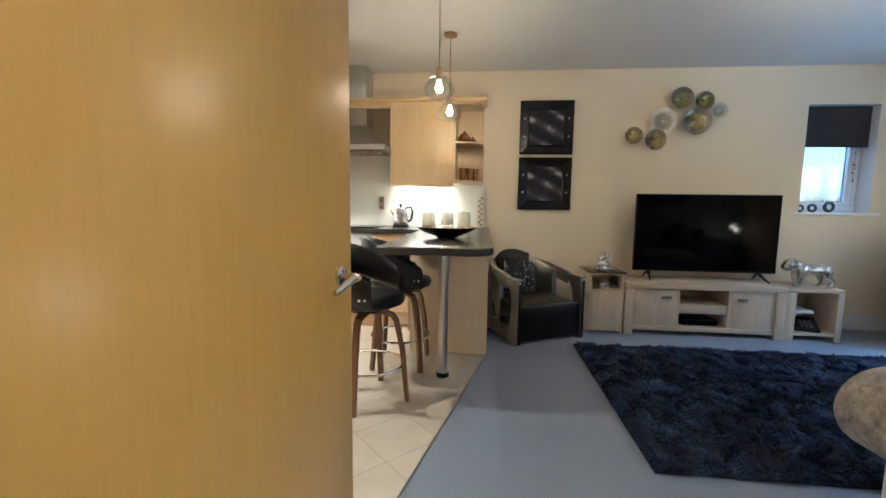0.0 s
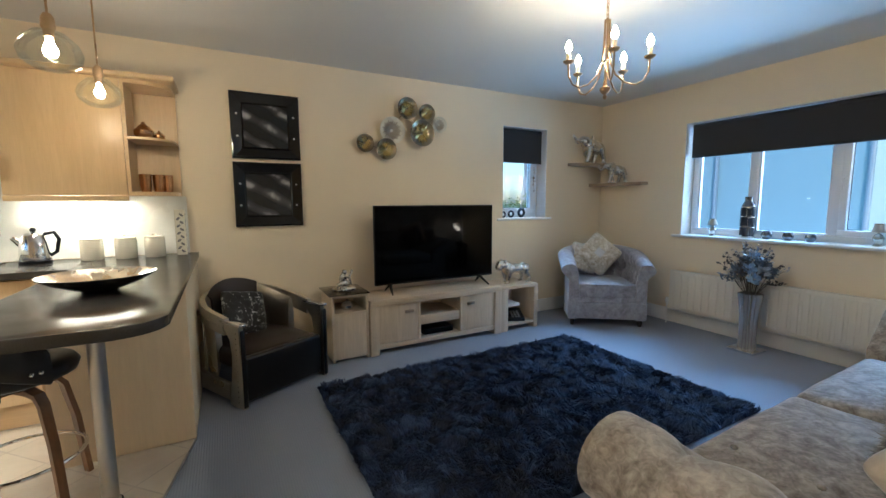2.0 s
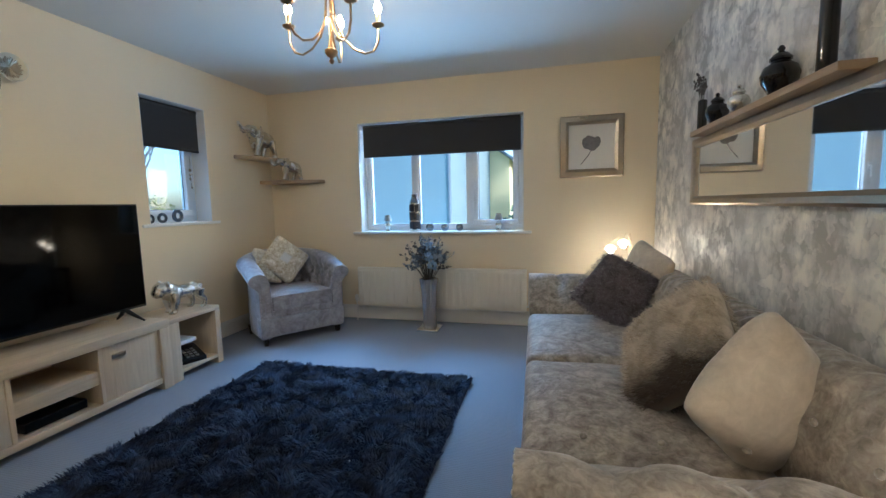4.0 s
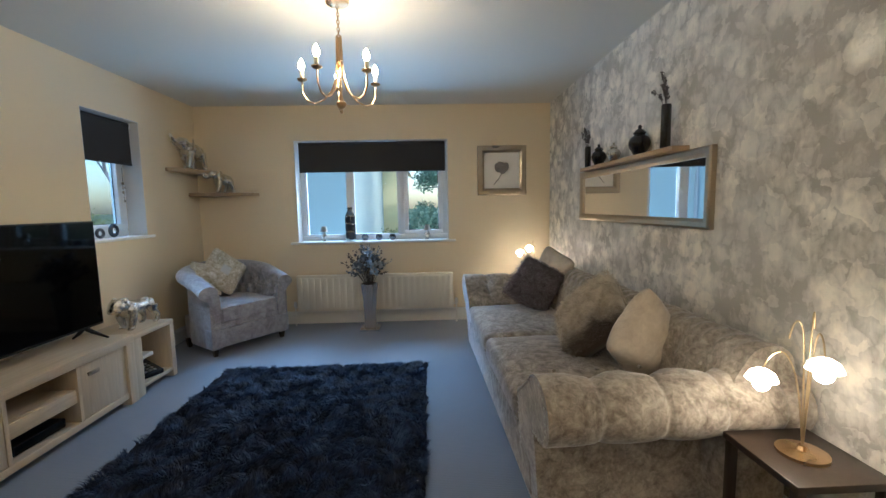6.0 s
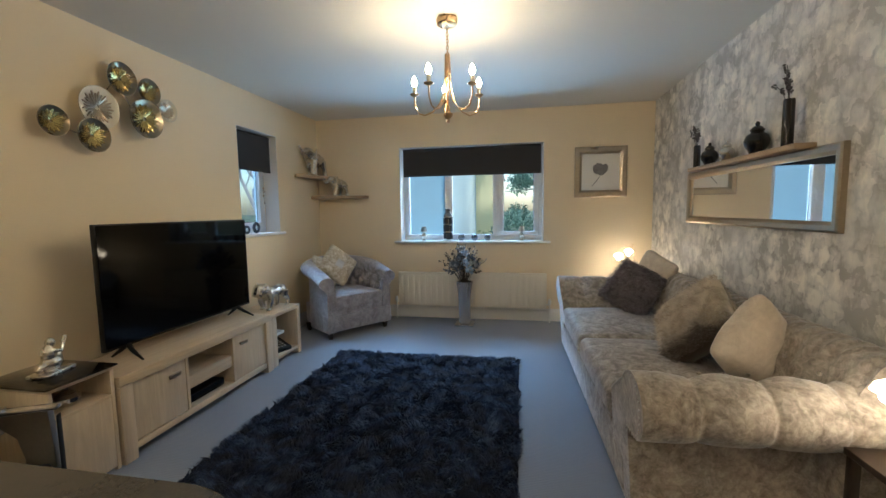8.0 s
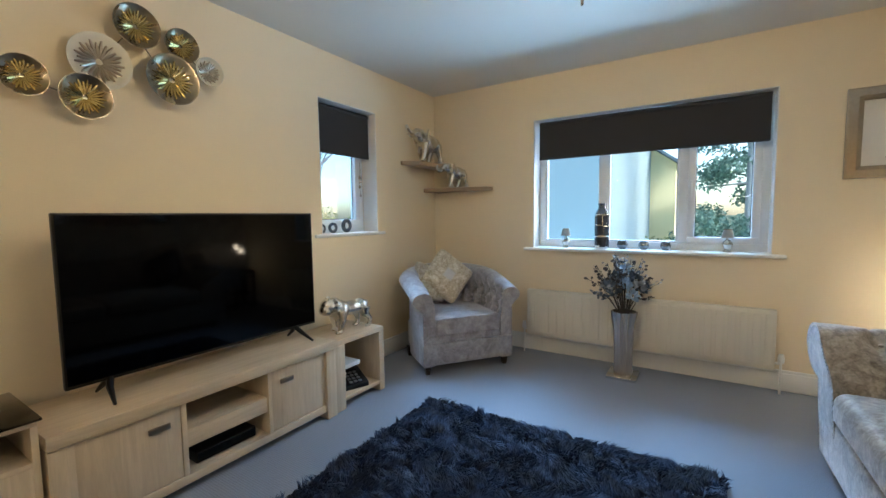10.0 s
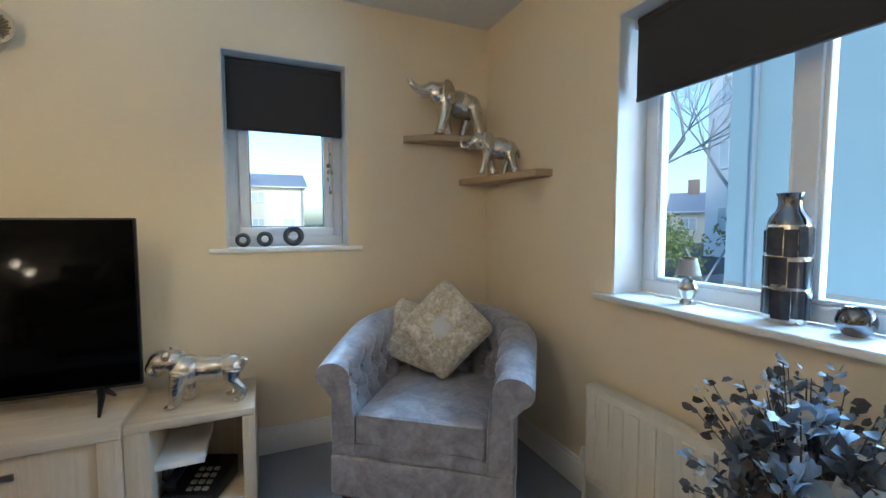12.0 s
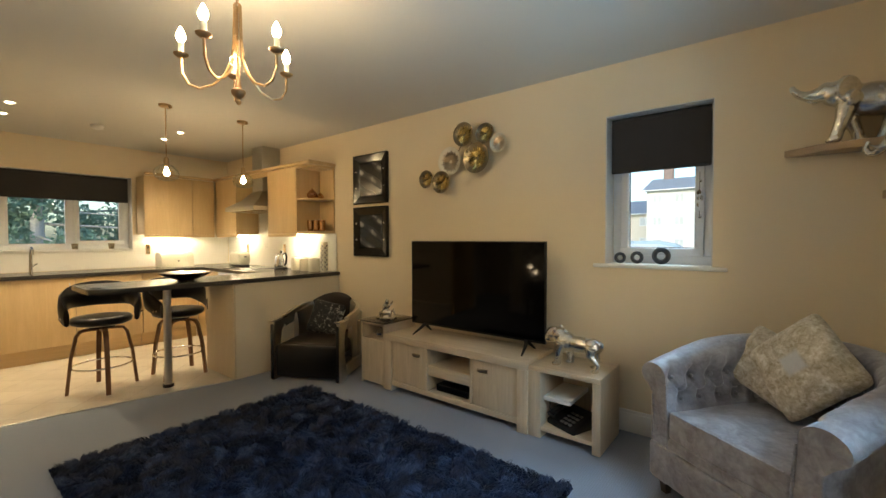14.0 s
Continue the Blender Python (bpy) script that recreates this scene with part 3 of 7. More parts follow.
def window(name, span, zs, origin, turn, lights, reveal, label, sill_out=0.05, sill_ext=0.075):
    """A uPVC window in a reveal; local x runs along the wall, y goes out, 0 is the inner wall face.
    lights: limits of the glazed parts as shares of the width, with whether each opens."""
    w, z0, z1 = span[1] - span[0], zs[0], zs[1]
    th = thing(name, origin @ Matrix.Identity(4), label, "window", kind="structure")
    th.matrix_world = origin @ pose(0, 0, 0, 0, 0, turn)
    d = reveal
    lin = 0.006
    rv = box(0, lin, 0.002, d, z0, z1)
    box(w - lin, w, 0.002, d, z0, z1, bm=rv)
    box(lin, w - lin, 0.002, d, z1 - lin, z1, bm=rv)
    part("reveal", rv, M_REVEAL, th, "white-painted plaster reveal")
    sl = box(-sill_ext, w + sill_ext, -sill_out, 0.0, z0 - 0.012, z0 + 0.014, 0.008, 3)
    box(lin, w - lin, -0.02, d, z0 - 0.004, z0 + 0.0135, bm=sl)
    part("window_sill", sl, M_WHITE, th, "white gloss window board")
    f = 0.055
    base = z0 + 0.014
    fr = box(lin, w - lin, d, d + 0.065, base, base + f, 0.006)
    box(lin, w - lin, d, d + 0.065, z1 - lin - f, z1 - lin, 0.006, bm=fr)
    box(lin, lin + f, d, d + 0.065, base + f, z1 - lin - f, 0.006, bm=fr)
    box(w - lin - f, w - lin, d, d + 0.065, base + f, z1 - lin - f, 0.006, bm=fr)
    for a, b, o in lights[:-1]:
        box(b * w - 0.032, b * w + 0.032, d, d + 0.065, base + f, z1 - lin - f, 0.006, bm=fr)
    part("window_frame", fr, M_UPVC, th, "white uPVC frame")
    for i, (a, b, o) in enumerate(lights):
        xa = lin + f if i == 0 else a * w + 0.032
        xb = w - lin - f if i == len(lights) - 1 else b * w - 0.032
        za, zb = base + f, z1 - lin - f
        if o:
            s = 0.05
            sa = box(xa, xb, d - 0.014, d + 0.05, za, za + s, 0.006)
            box(xa, xb, d - 0.014, d + 0.05, zb - s, zb, 0.006, bm=sa)
            box(xa, xa + s, d - 0.014, d + 0.05, za + s, zb - s, 0.006, bm=sa)
            box(xb - s, xb, d - 0.014, d + 0.05, za + s, zb - s, 0.006, bm=sa)
            part("sash", sa, M_UPVC, th)
            xa, xb, za, zb = xa + s, xb - s, za + s, zb - s
        else:
            bd = box(xa, xb, d + 0.01, d + 0.05, za, za + 0.014, 0.003)
            box(xa, xb, d + 0.01, d + 0.05, zb - 0.014, zb, 0.003, bm=bd)
            box(xa, xa + 0.014, d + 0.01, d + 0.05, za + 0.014, zb - 0.014, 0.003, bm=bd)
            box(xb - 0.014, xb, d + 0.01, d + 0.05, za + 0.014, zb - 0.014, 0.003, bm=bd)
            part("glazing_bead", bd, M_UPVC, th)
        pn = part("pane", box(xa - 0.004, xb + 0.004, d + 0.027, d + 0.031, za - 0.004, zb + 0.004), M_PANE, th, flat=True)
        pn.visible_shadow = False
        # dark gasket round the glass
        g = 0.005
        gk = box(xa, xb, d + 0.022, d + 0.026, za, za + g)
        box(xa, xb, d + 0.022, d + 0.026, zb - g, zb, bm=gk)
        box(xa, xa + g, d + 0.022, d + 0.026, za + g, zb - g, bm=gk)
        box(xb - g, xb, d + 0.022, d + 0.026, za + g, zb - g, bm=gk)
        part("gasket", gk, M_BLACK, th, flat=True)
        if o:
            hx = xa - 0.03 if o == "l" else xb + 0.03
            hz = (za + zb) / 2 - 0.05
            hd = box(hx - 0.012, hx + 0.012, d - 0.026, d - 0.014, hz - 0.03, hz + 0.03, 0.004)
            tube([(hx, d - 0.026, hz), (hx, d - 0.045, hz), (hx, d - 0.05, hz - 0.10)], [0.008, 0.008, 0.006], 8, hd)
            part("window_handle", hd, M_UPVC, th)
    return th


# local x runs east on the north wall, south on the east wall, north on the west wall
window("window_1", (SW[0], SW[1]), (SW[2], SW[3]), Matrix.Translation((SW[0], YN, 0)), 0, [(0, 1, "r")], 0.16, "narrow white uPVC window with a half-drawn charcoal blind", 0.022)
window("window_2", (BW[0], BW[1]), (BW[2], BW[3]), Matrix.Translation((XE, BW[1], 0)), -90, [(0, 0.335, ""), (0.335, 0.68, ""), (0.68, 1, "l")], 0.16,
       "wide three-light white uPVC window above the radiator")
window("window_3", (KW[0], KW[1]), (KW[2], KW[3]), Matrix.Translation((XW, KW[0], 0)), 90, [(0, 0.33, ""), (0.33, 0.66, ""), (0.66, 1, "l")], 0.14,
       "white uPVC kitchen window over the worktop", 0.02, 0.0)


def blind(m, w, ztop, zbot, label):
    th = thing("roller_blind", m, label, "blind")
    part("fabric", box(0, w, -0.002, 0.001, zbot + 0.014, ztop - 0.02), M_BLIND, th)
    part("bottom_bar", box(0.0, w, -0.008, 0.006, zbot, zbot + 0.022, 0.006), M_BLIND, th, "fabric-wrapped bottom bar")
    r = bmesh.new()
    tube([(0.0, 0.012, ztop - 0.022), (w, 0.012, ztop - 0.022)], 0.02, 14, r)
    part("roller", r, M_BLIND, th)
    for x in (-0.006, w):
        part("bracket", box(x, x + 0.006, -0.012, 0.036, ztop - 0.05, ztop - 0.001, 0.002), M_UPVC, th)
    return th


blind(pose(SW[0] + 0.018, YN + 0.075, 0), SW[1] - SW[0] - 0.036, SW[3] - 0.008, 1.715, "charcoal fabric roller blind drawn a third down")
blind(pose(XE + 0.075, BW[1] - 0.03, 0, 0, 0, -90), BW[1] - BW[0] - 0.06, BW[3] - 0.008, 1.715, "wide charcoal roller blind drawn a third down")
blind(pose(XW - 0.06, KW[0] + 0.03, 0, 0, 0, 90), KW[1] - KW[0] - 0.06, KW[3] - 0.008, 1.74, "charcoal roller blind in the kitchen window")

# door and its frame
fr = bmesh.new()
for y0, y1 in ((YS, YS + 0.016), (YS - 0.136, YS - 0.12)):
    box(DOOR0 - 0.06, DOOR0 + 0.01, y0, y1, 0, DOORH + 0.06, 0.004, bm=fr)
    box(DOOR1 - 0.01, DOOR1 + 0.06, y0, y1, 0, DOORH + 0.06, 0.004, bm=fr)
    box(DOOR0 + 0.01, DOOR1 - 0.01, y0, y1, DOORH - 0.01, DOORH + 0.06, 0.004, bm=fr)
box(DOOR0, DOOR0 + 0.02, YS - 0.118, YS - 0.002, 0, DOORH, bm=fr)
box(DOOR1 - 0.02, DOOR1, YS - 0.118, YS - 0.002, 0, DOORH, bm=fr)
box(DOOR0 + 0.02, DOOR1 - 0.02, YS - 0.118, YS - 0.002, DOORH - 0.02, DOORH, bm=fr)
solo("door_frame", fr, M_WHITE, "white-painted door lining and architrave", "door frame", kind="structure")
DOOR_W, DOOR_ANGLE = 0.762, 82.6
door = thing("door_1", pose(-0.085, YS + 0.012, 0.008, 0, 0, DOOR_ANGLE), "honey-coloured wood veneer flush door standing open", "door", kind="structure")
part("leaf", box(0, DOOR_W, -0.04, 0.0, 0, 1.98, 0.002), M_DOOR, door)
for sy, y in ((-1, -0.04), (1, 0.0)):
    h = bmesh.new()
    lathe([(0, 0.0), (0.026, 0.0), (0.026, 0.006), (0.022, 0.009), (0, 0.009)], 24, h, pose(DOOR_W - 0.062, y, 0.935, -90 * sy, 0, 0))
    yo = y + sy * 0.05
    tube([(DOOR_W - 0.062, y, 0.935), (DOOR_W - 0.062, yo - sy * 0.008, 0.935), (DOOR_W - 0.07, yo, 0.935), (DOOR_W - 0.10, yo + sy * 0.004, 0.938),
          (DOOR_W - 0.14, yo + sy * 0.006, 0.932), (DOOR_W - 0.185, yo, 0.918)], [0.010, 0.010, 0.011, 0.0105, 0.009, 0.007], 12, h)
    part("door_handle", h, M_CHROME, door, "curved chrome lever handle")
for z in (0.22, 1.0, 1.75):
    h = bmesh.new()
    tube([(0, 0.006, z - 0.045), (0, 0.006, z + 0.045)], 0.006, 10, h)
    part("hinge", h, M_STEEL, door)

# ---- living area: large things ----


def rug():
    th = thing("shag_rug", pose(1.135, 2.165, 0), "navy blue shaggy deep-pile rug on the carpet", "rug")
    w, d = 2.325, 1.635
    part("backing", box(0.015, w - 0.015, 0.015, d - 0.015, 0.001, 0.012, 0.003), M_RUG, th)

    def place(rng, k):
        p = np.stack([rng.uniform(0.01, w - 0.01, k), rng.uniform(0.01, d - 0.01, k), np.full(k, 0.010)], 1)
        nrm = np.tile([0.0, 0.0, 1.0], (k, 1))
        return p, nrm

    # the pile is matted into locks, each lying its own way and standing to its own height
    lock = np.random.default_rng(7)
    step = 0.075
    gx, gy = np.meshgrid(np.arange(-step, w + step, step), np.arange(-step, d + step, step))
    mid = np.stack([gx.ravel(), gy.ravel()], 1) + lock.uniform(-0.034, 0.034, (gx.size, 2))
    turn = lock.uniform(0, 2 * math.pi, gx.size)

    def lean(p, rng):
        q = p[:, :2]
        near = np.concatenate([((c[:, None] - mid[None]) ** 2).sum(2).argmin(1) for c in np.array_split(q, 60)])
        off = mid[near] - q
        a = turn[near]
        out = np.zeros((len(p), 3))
        out[:, :2] = 0.80 * np.stack([np.cos(a), np.sin(a)], 1) + 3.0 * off
        out += rng.normal(0, 0.16, out.shape)
        out[:, 2] = -0.05 - 3.0 * np.linalg.norm(off, axis=1) + 0.2 * rng.random(len(p))
        return out

    me = blades(120000, place, (0.026, 0.044), 0.0030, lean, 3)
    me.name = "shag"
    me.materials.append(M_RUG)
    ob = new("shag", me)
    ob.parent = th
    tagged(ob, "long navy pile lying in swirls", kind="stuff")
    return th


rug()


def tv_unit():
    """Low oak-effect stand: two end blocks, door, open middle with drawer shelf, door."""
    th = thing("tv_stand", pose(1.665, 4.20, 0), "low pale oak-effect television stand with two doors", "tv stand")
    w, d, h = 1.325, 0.40, 0.475
    part("top", box(0, w, -0.015, d, h - 0.055, h, 0.004), M_OAKX, th)
    part("side_panel", box(0.0, 0.075, -0.012, d, 0, h - 0.056, 0.003), M_OAK, th)
    part("side_panel", box(w - 0.075, w, -0.012, d, 0, h - 0.056, 0.003), M_OAK, th)
    part("bottom_rail", box(0.076, w - 0.076, 0.0, 0.02, 0.045, 0.085, 0.002), M_OAKX, th)
    part("bottom_panel", box(0.076, w - 0.076, 0.021, d - 0.02, 0.065, 0.085), M_OAKX, th)
    part("back_panel", box(0.076, w - 0.076, d - 0.015, d, 0.05, h - 0.056), M_OAKIN, th, "oak back panel, darker than the doors")
    x1, x2 = 0.45, 0.875
    for x in (x1, x2):
        part("divider", box(x - 0.011, x + 0.011, 0.0, d - 0.016, 0.086, h - 0.056, 0.002), M_OAK, th)
    part("drawer_front", box(x1 + 0.012, x2 - 0.012, 0.012, 0.03, 0.205, 0.285, 0.003), M_OAKX, th)
    part("shelf", box(x1 + 0.012, x2 - 0.012, 0.031, d - 0.016, 0.205, 0.222), M_OAKX, th)
    part("shelf", box(x1 + 0.012, x2 - 0.012, 0.031, d - 0.016, 0.268, 0.285), M_OAKX, th)
    for a, b, hx in ((0.078, x1 - 0.013, x1 - 0.10), (x2 + 0.013, w - 0.078, x2 + 0.10)):
        fr = bmesh.new()
        box(a, b, 0.004, 0.022, 0.088, h - 0.058, 0.002, bm=fr)
        dr = part("door", fr, M_OAK, th)
        hh = box(hx - 0.042, hx + 0.042, -0.012, -0.004, 0.335, 0.362, 0.004)
        box(hx - 0.034, hx - 0.026, -0.005, 0.005, 0.342, 0.355, bm=hh)
        box(hx + 0.026, hx + 0.034, -0.005, 0.005, 0.342, 0.355, bm=hh)
        part("handle", hh, M_FRAME, dr, "champagne metal handle")
    return th


tv_unit()


def media_box():
    th = thing("set_top_box", pose(2.33, 4.36, 0.086), "slim black set-top box inside the television stand", "media box")
    part("case", box(-0.15, 0.15, -0.11, 0.11, 0.003, 0.055, 0.004), M_BLACK, th)
    part("front", box(-0.145, 0.145, -0.114, -0.111, 0.008, 0.05), M_SCREEN, th)


media_box()


def television():
    th = thing("television", pose(2.40, 4.40, 0.476), "large flat black television on two splayed feet", "television")
    w, z0, z1 = 1.236, 0.075, 0.780
    part("casing", box(-w / 2, w / 2, 0.0, 0.028, z0, z1, 0.004), M_BLACK, th)
    part("rear_housing", box(-0.42, 0.42, 0.029, 0.07, z0 + 0.02, z0 + 0.42, 0.02), M_BLACK, th)
    part("screen", box(-w / 2 + 0.008, w / 2 - 0.008, -0.003, -0.0005, z0 + 0.016, z1 - 0.008), M_SCREEN, th, "glossy black screen, switched off", flat=True)
    for s in (-1, 1):
        f = bmesh.new()
        tube([(s * 0.47, 0.015, z0 + 0.01), (s * 0.485, -0.03, 0.05), (s * 0.50, -0.115, 0.006)], [0.016, 0.013, 0.006], 8, f)
        tube([(s * 0.47, 0.015, z0 + 0.01), (s * 0.48, 0.05, 0.05), (s * 0.49, 0.11, 0.006)], [0.016, 0.013, 0.006], 8, f)
        part("foot", f, M_BLACK, th)


television()


def side_table_open():
    th = thing("side_table", pose(2.993, 4.20, 0), "open oak-effect side table with two shelves", "side table")
    w, d, h = 0.46, 0.38, 0.455
    part("top", box(0, w, 0, d, h - 0.03, h, 0.003), M_OAKX, th)
    part("side_panel", box(0, 0.085, 0, d, 0, h - 0.031, 0.003), M_OAK, th)
    part("side_panel", box(w - 0.05, w, 0, d, 0, h - 0.031, 0.003), M_OAK, th)
    part("bottom", box(0.086, w - 0.051, 0.004, d - 0.01, 0.05, 0.075, 0.002), M_OAKX, th)
    part("shelf", box(0.086, 0.262, 0.045, d - 0.01, 0.235, 0.262, 0.002), M_WHITE, th, "short white shelf")
    part("back_panel", box(0.086, w - 0.051, d - 0.009, d, 0.03, h - 0.031), M_OAK, th)


side_table_open()


def side_table_small():
    th = thing("side_table", pose(1.352, 4.20, 0), "small oak-effect cabinet with an open niche and dark glass top", "side table")
    w, d, h = 0.30, 0.38, 0.545
    part("glass_top", box(-0.02, w + 0.01, -0.02, d, h + 0.001, h + 0.011, 0.003), M_SMOKE, th, "dark glass slab on top")
    part("top", box(0, w, 0, d, h - 0.02, h, 0.002), M_OAKX, th)
    part("side_panel", box(0, 0.02, 0, d, 0, h - 0.021, 0.002), M_OAK, th)
    part("side_panel", box(w - 0.02, w, 0, d, 0, h - 0.021, 0.002), M_OAK, th)
    part("door", box(0.021, w - 0.021, 0.0, 0.018, 0.02, 0.385, 0.002), M_OAK, th)
    part("shelf", box(0.021, w - 0.021, 0.0, d - 0.012, 0.386, 0.402), M_OAKX, th)
    part("back_panel", box(0.021, w - 0.021, d - 0.011, d, 0.02, h - 0.021), M_OAKIN, th, "oak back panel, darker and more golden than the door")


side_table_small()


def scroll_profile(depth, height, base, roll, n=14, over=0.0):
    """Upright panel with an outward roll on top; x goes outward from the seat, the roll hangs over by over."""
    pts = [(0.0, base)]
    for i in range(1, 6):
        pts.append((0.0, base + (height - 2 * roll - base) * i / 5))
    cx, cz = depth + over - roll * 1.15, height - roll
    pts.append((0.01, height - roll * 1.5))
    for i in range(n + 1):
        a = radians(150 - 245 * i / n)
        pts.append((cx + roll * 1.15 * math.cos(a), cz + roll * math.sin(a)))
    pts.append((depth - 0.012, height - 2.05 * roll))
    for i in range(1, 5):
        pts.append((depth - 0.01, height - 2.05 * roll - (height - 2.05 * roll - base) * i / 4))
    return pts


def tuft(buttons, depth=0.022, r=0.055):
    """Dents and folds round buttons given as (s, y)."""
    def push(s, y, p, nrm):
        d = 0.0
        for bs, by, px, pz in buttons:
            q = ((p[0] - px) ** 2 + (p[1] - pz) ** 2 + (y - by) ** 2) / (r * r)
            if q < 9:
                d -= depth * math.exp(-q)
        return d
    return push


def sofa():
    x0, x1, y0, y1 = 1.68, 3.93, 0.775, 1.725
    th = thing("sofa", pose(x0, y0, 0, 0, 0, 1.6), "grey-brown crushed velvet sofa with rolled buttoned arms", "sofa")
    w, d, ah = x1 - x0, y1 - y0, 0.665
    aw = 0.27
    part("base", box(0.10, w - 0.10, 0.03, d + 0.004, 0.07, 0.30, 0.02, 3), M_VELVET, th)
    prof = scroll_profile(aw, ah, 0.06, 0.12, 18, 0.19)
    btn = []
    for k, y in enumerate((0.20, 0.40, 0.60, 0.80)):
        btn.append((0, y, 0.0, 0.56))
    for y in (0.09, 0.31, 0.53, 0.755):
        btn.append((0, y, 0.236, 0.64))
    dent = tuft(btn, 0.05, 0.05)

    def pleats(s, y, p, nrm):
        """Seams that run round the roll from each button."""
        near = min(abs(y - by) for _, by, px, pz in btn[4:])
        return dent(s, y, p, nrm) + (0.006 * (1 - math.exp(-(near / 0.05) ** 2)) - 0.009 * math.exp(-(near / 0.010) ** 2) if p[0] > 0.05 and p[1] > 0.43 else 0.0)
    for side in (0, 1):
        bm = loft(prof, d - 0.01, 118, pleats)
        for v in bm.verts:
            v.co.y += 0.035 * (v.co.y / d) ** 4 * min(1.0, v.co.z / 0.55)
        m = Matrix.Translation((aw, 0.0, 0)) @ Matrix.Diagonal((-1, 1, 1, 1)) if side == 0 else Matrix.Translation((w - aw, 0, 0))
        bmesh.ops.transform(bm, matrix=m, verts=bm.verts)
        arm = part("arm", bm, M_VELVET, th, "rolled buttoned velvet arm", smooth=60)
        for _, y, px, pz in btn:
            q = m @ Vector((px + (0.006 if pz < 0.6 else 0.018), y, pz - (0.034 if pz >= 0.6 else 0)))
            part("button", ball(q, (0.011, 0.011, 0.008), seg=10), M_VELVET, arm)
        # stud line round the arm front
        st = bmesh.new()
        for i, (px, pz) in enumerate(prof):
            qx, qz = prof[(i + 1) % len(prof)]
            ln = math.hypot(qx - px, qz - pz)
            for k in range(max(1, int(ln / 0.022))):
                f = k / max(1, int(ln / 0.022))
                cx, cz = (px + (qx - px) * f - aw / 2) * 0.9 + aw / 2, px * 0 + pz + (qz - pz) * f
                q = m @ Vector((cx, d - 0.010 + 0.035 * min(1.0, cz / 0.55), cz * 0.985 + 0.004))
                ball(q, (0.006, 0.003, 0.006), st, 6)
        part("stud_trim", st, M_STEEL, arm, "line of small silver studs", kind="stuff")
    bp = scroll_profile(0.24, 0.79, 0.10, 0.085, 16)
    bb = []
    for i in range(12):
        bb.append((0, 0.08 + i * 0.20, 0.0, 0.56))
        bb.append((0, 0.18 + i * 0.20, 0.0, 0.66))
    dent_back = tuft(bb, 0.018)

    def gathers(s, y, p, nrm):
        """Slanting gathers over the rolled top of the back."""
        return dent_back(s, y, p, nrm) - (0.009 * abs(math.sin(math.pi * (y + 0.35 * p[0]) / 0.085)) if p[1] > 0.64 else 0.0)
    bm = loft(bp, w + 0.26, 210, gathers)
    m = Matrix(((0, 1, 0, -0.13), (-1, 0, 0, 0.275), (0, 0, 1, 0), (0, 0, 0, 1)))
    bmesh.ops.transform(bm, matrix=m, verts=bm.verts)
    back = part("backrest", bm, M_VELVET, th, "buttoned velvet back", smooth=60)
    for _, y, px, pz in bb:
        q = m @ Vector((px + 0.006, y, pz))
        part("button", ball(q, (0.011, 0.008, 0.011), seg=10), M_VELVET, back)
    sw = (w - 2 * aw) / 2
    for k in range(2):
        bm = box(aw + k * sw + 0.006, aw + (k + 1) * sw - 0.006, 0.27, d + 0.025, 0.30, 0.455, 0.05, 5)
        bmesh.ops.subdivide_edges(bm, edges=[e for e in bm.edges if e.calc_length() > 0.2], cuts=9, use_grid_fill=True)
        cx = aw + (k + 0.5) * sw
        for v in bm.verts:
            if v.co.z > 0.40:
                u, q = (v.co.x - cx) / (sw / 2), (v.co.y - 0.62) / 0.36
                v.co.z += 0.03 * max(0, 1 - u * u) * max(0, 1 - q * q) + 0.008 * noise.noise(v.co * 6)
        part("seat_cushion", bm, M_VELVET, th, smooth=60)
    for fx in (0.10, w - 0.10):
        for fy in (0.08, d - 0.10):
            bm = lathe([(0, 0), (0.018, 0), (0.03, 0.06), (0.034, 0.075), (0, 0.075)], 16)
            part("foot", bm, M_DARKWOOD, th, m=Matrix.Translation((fx, fy, 0)))
    return th


sofa()


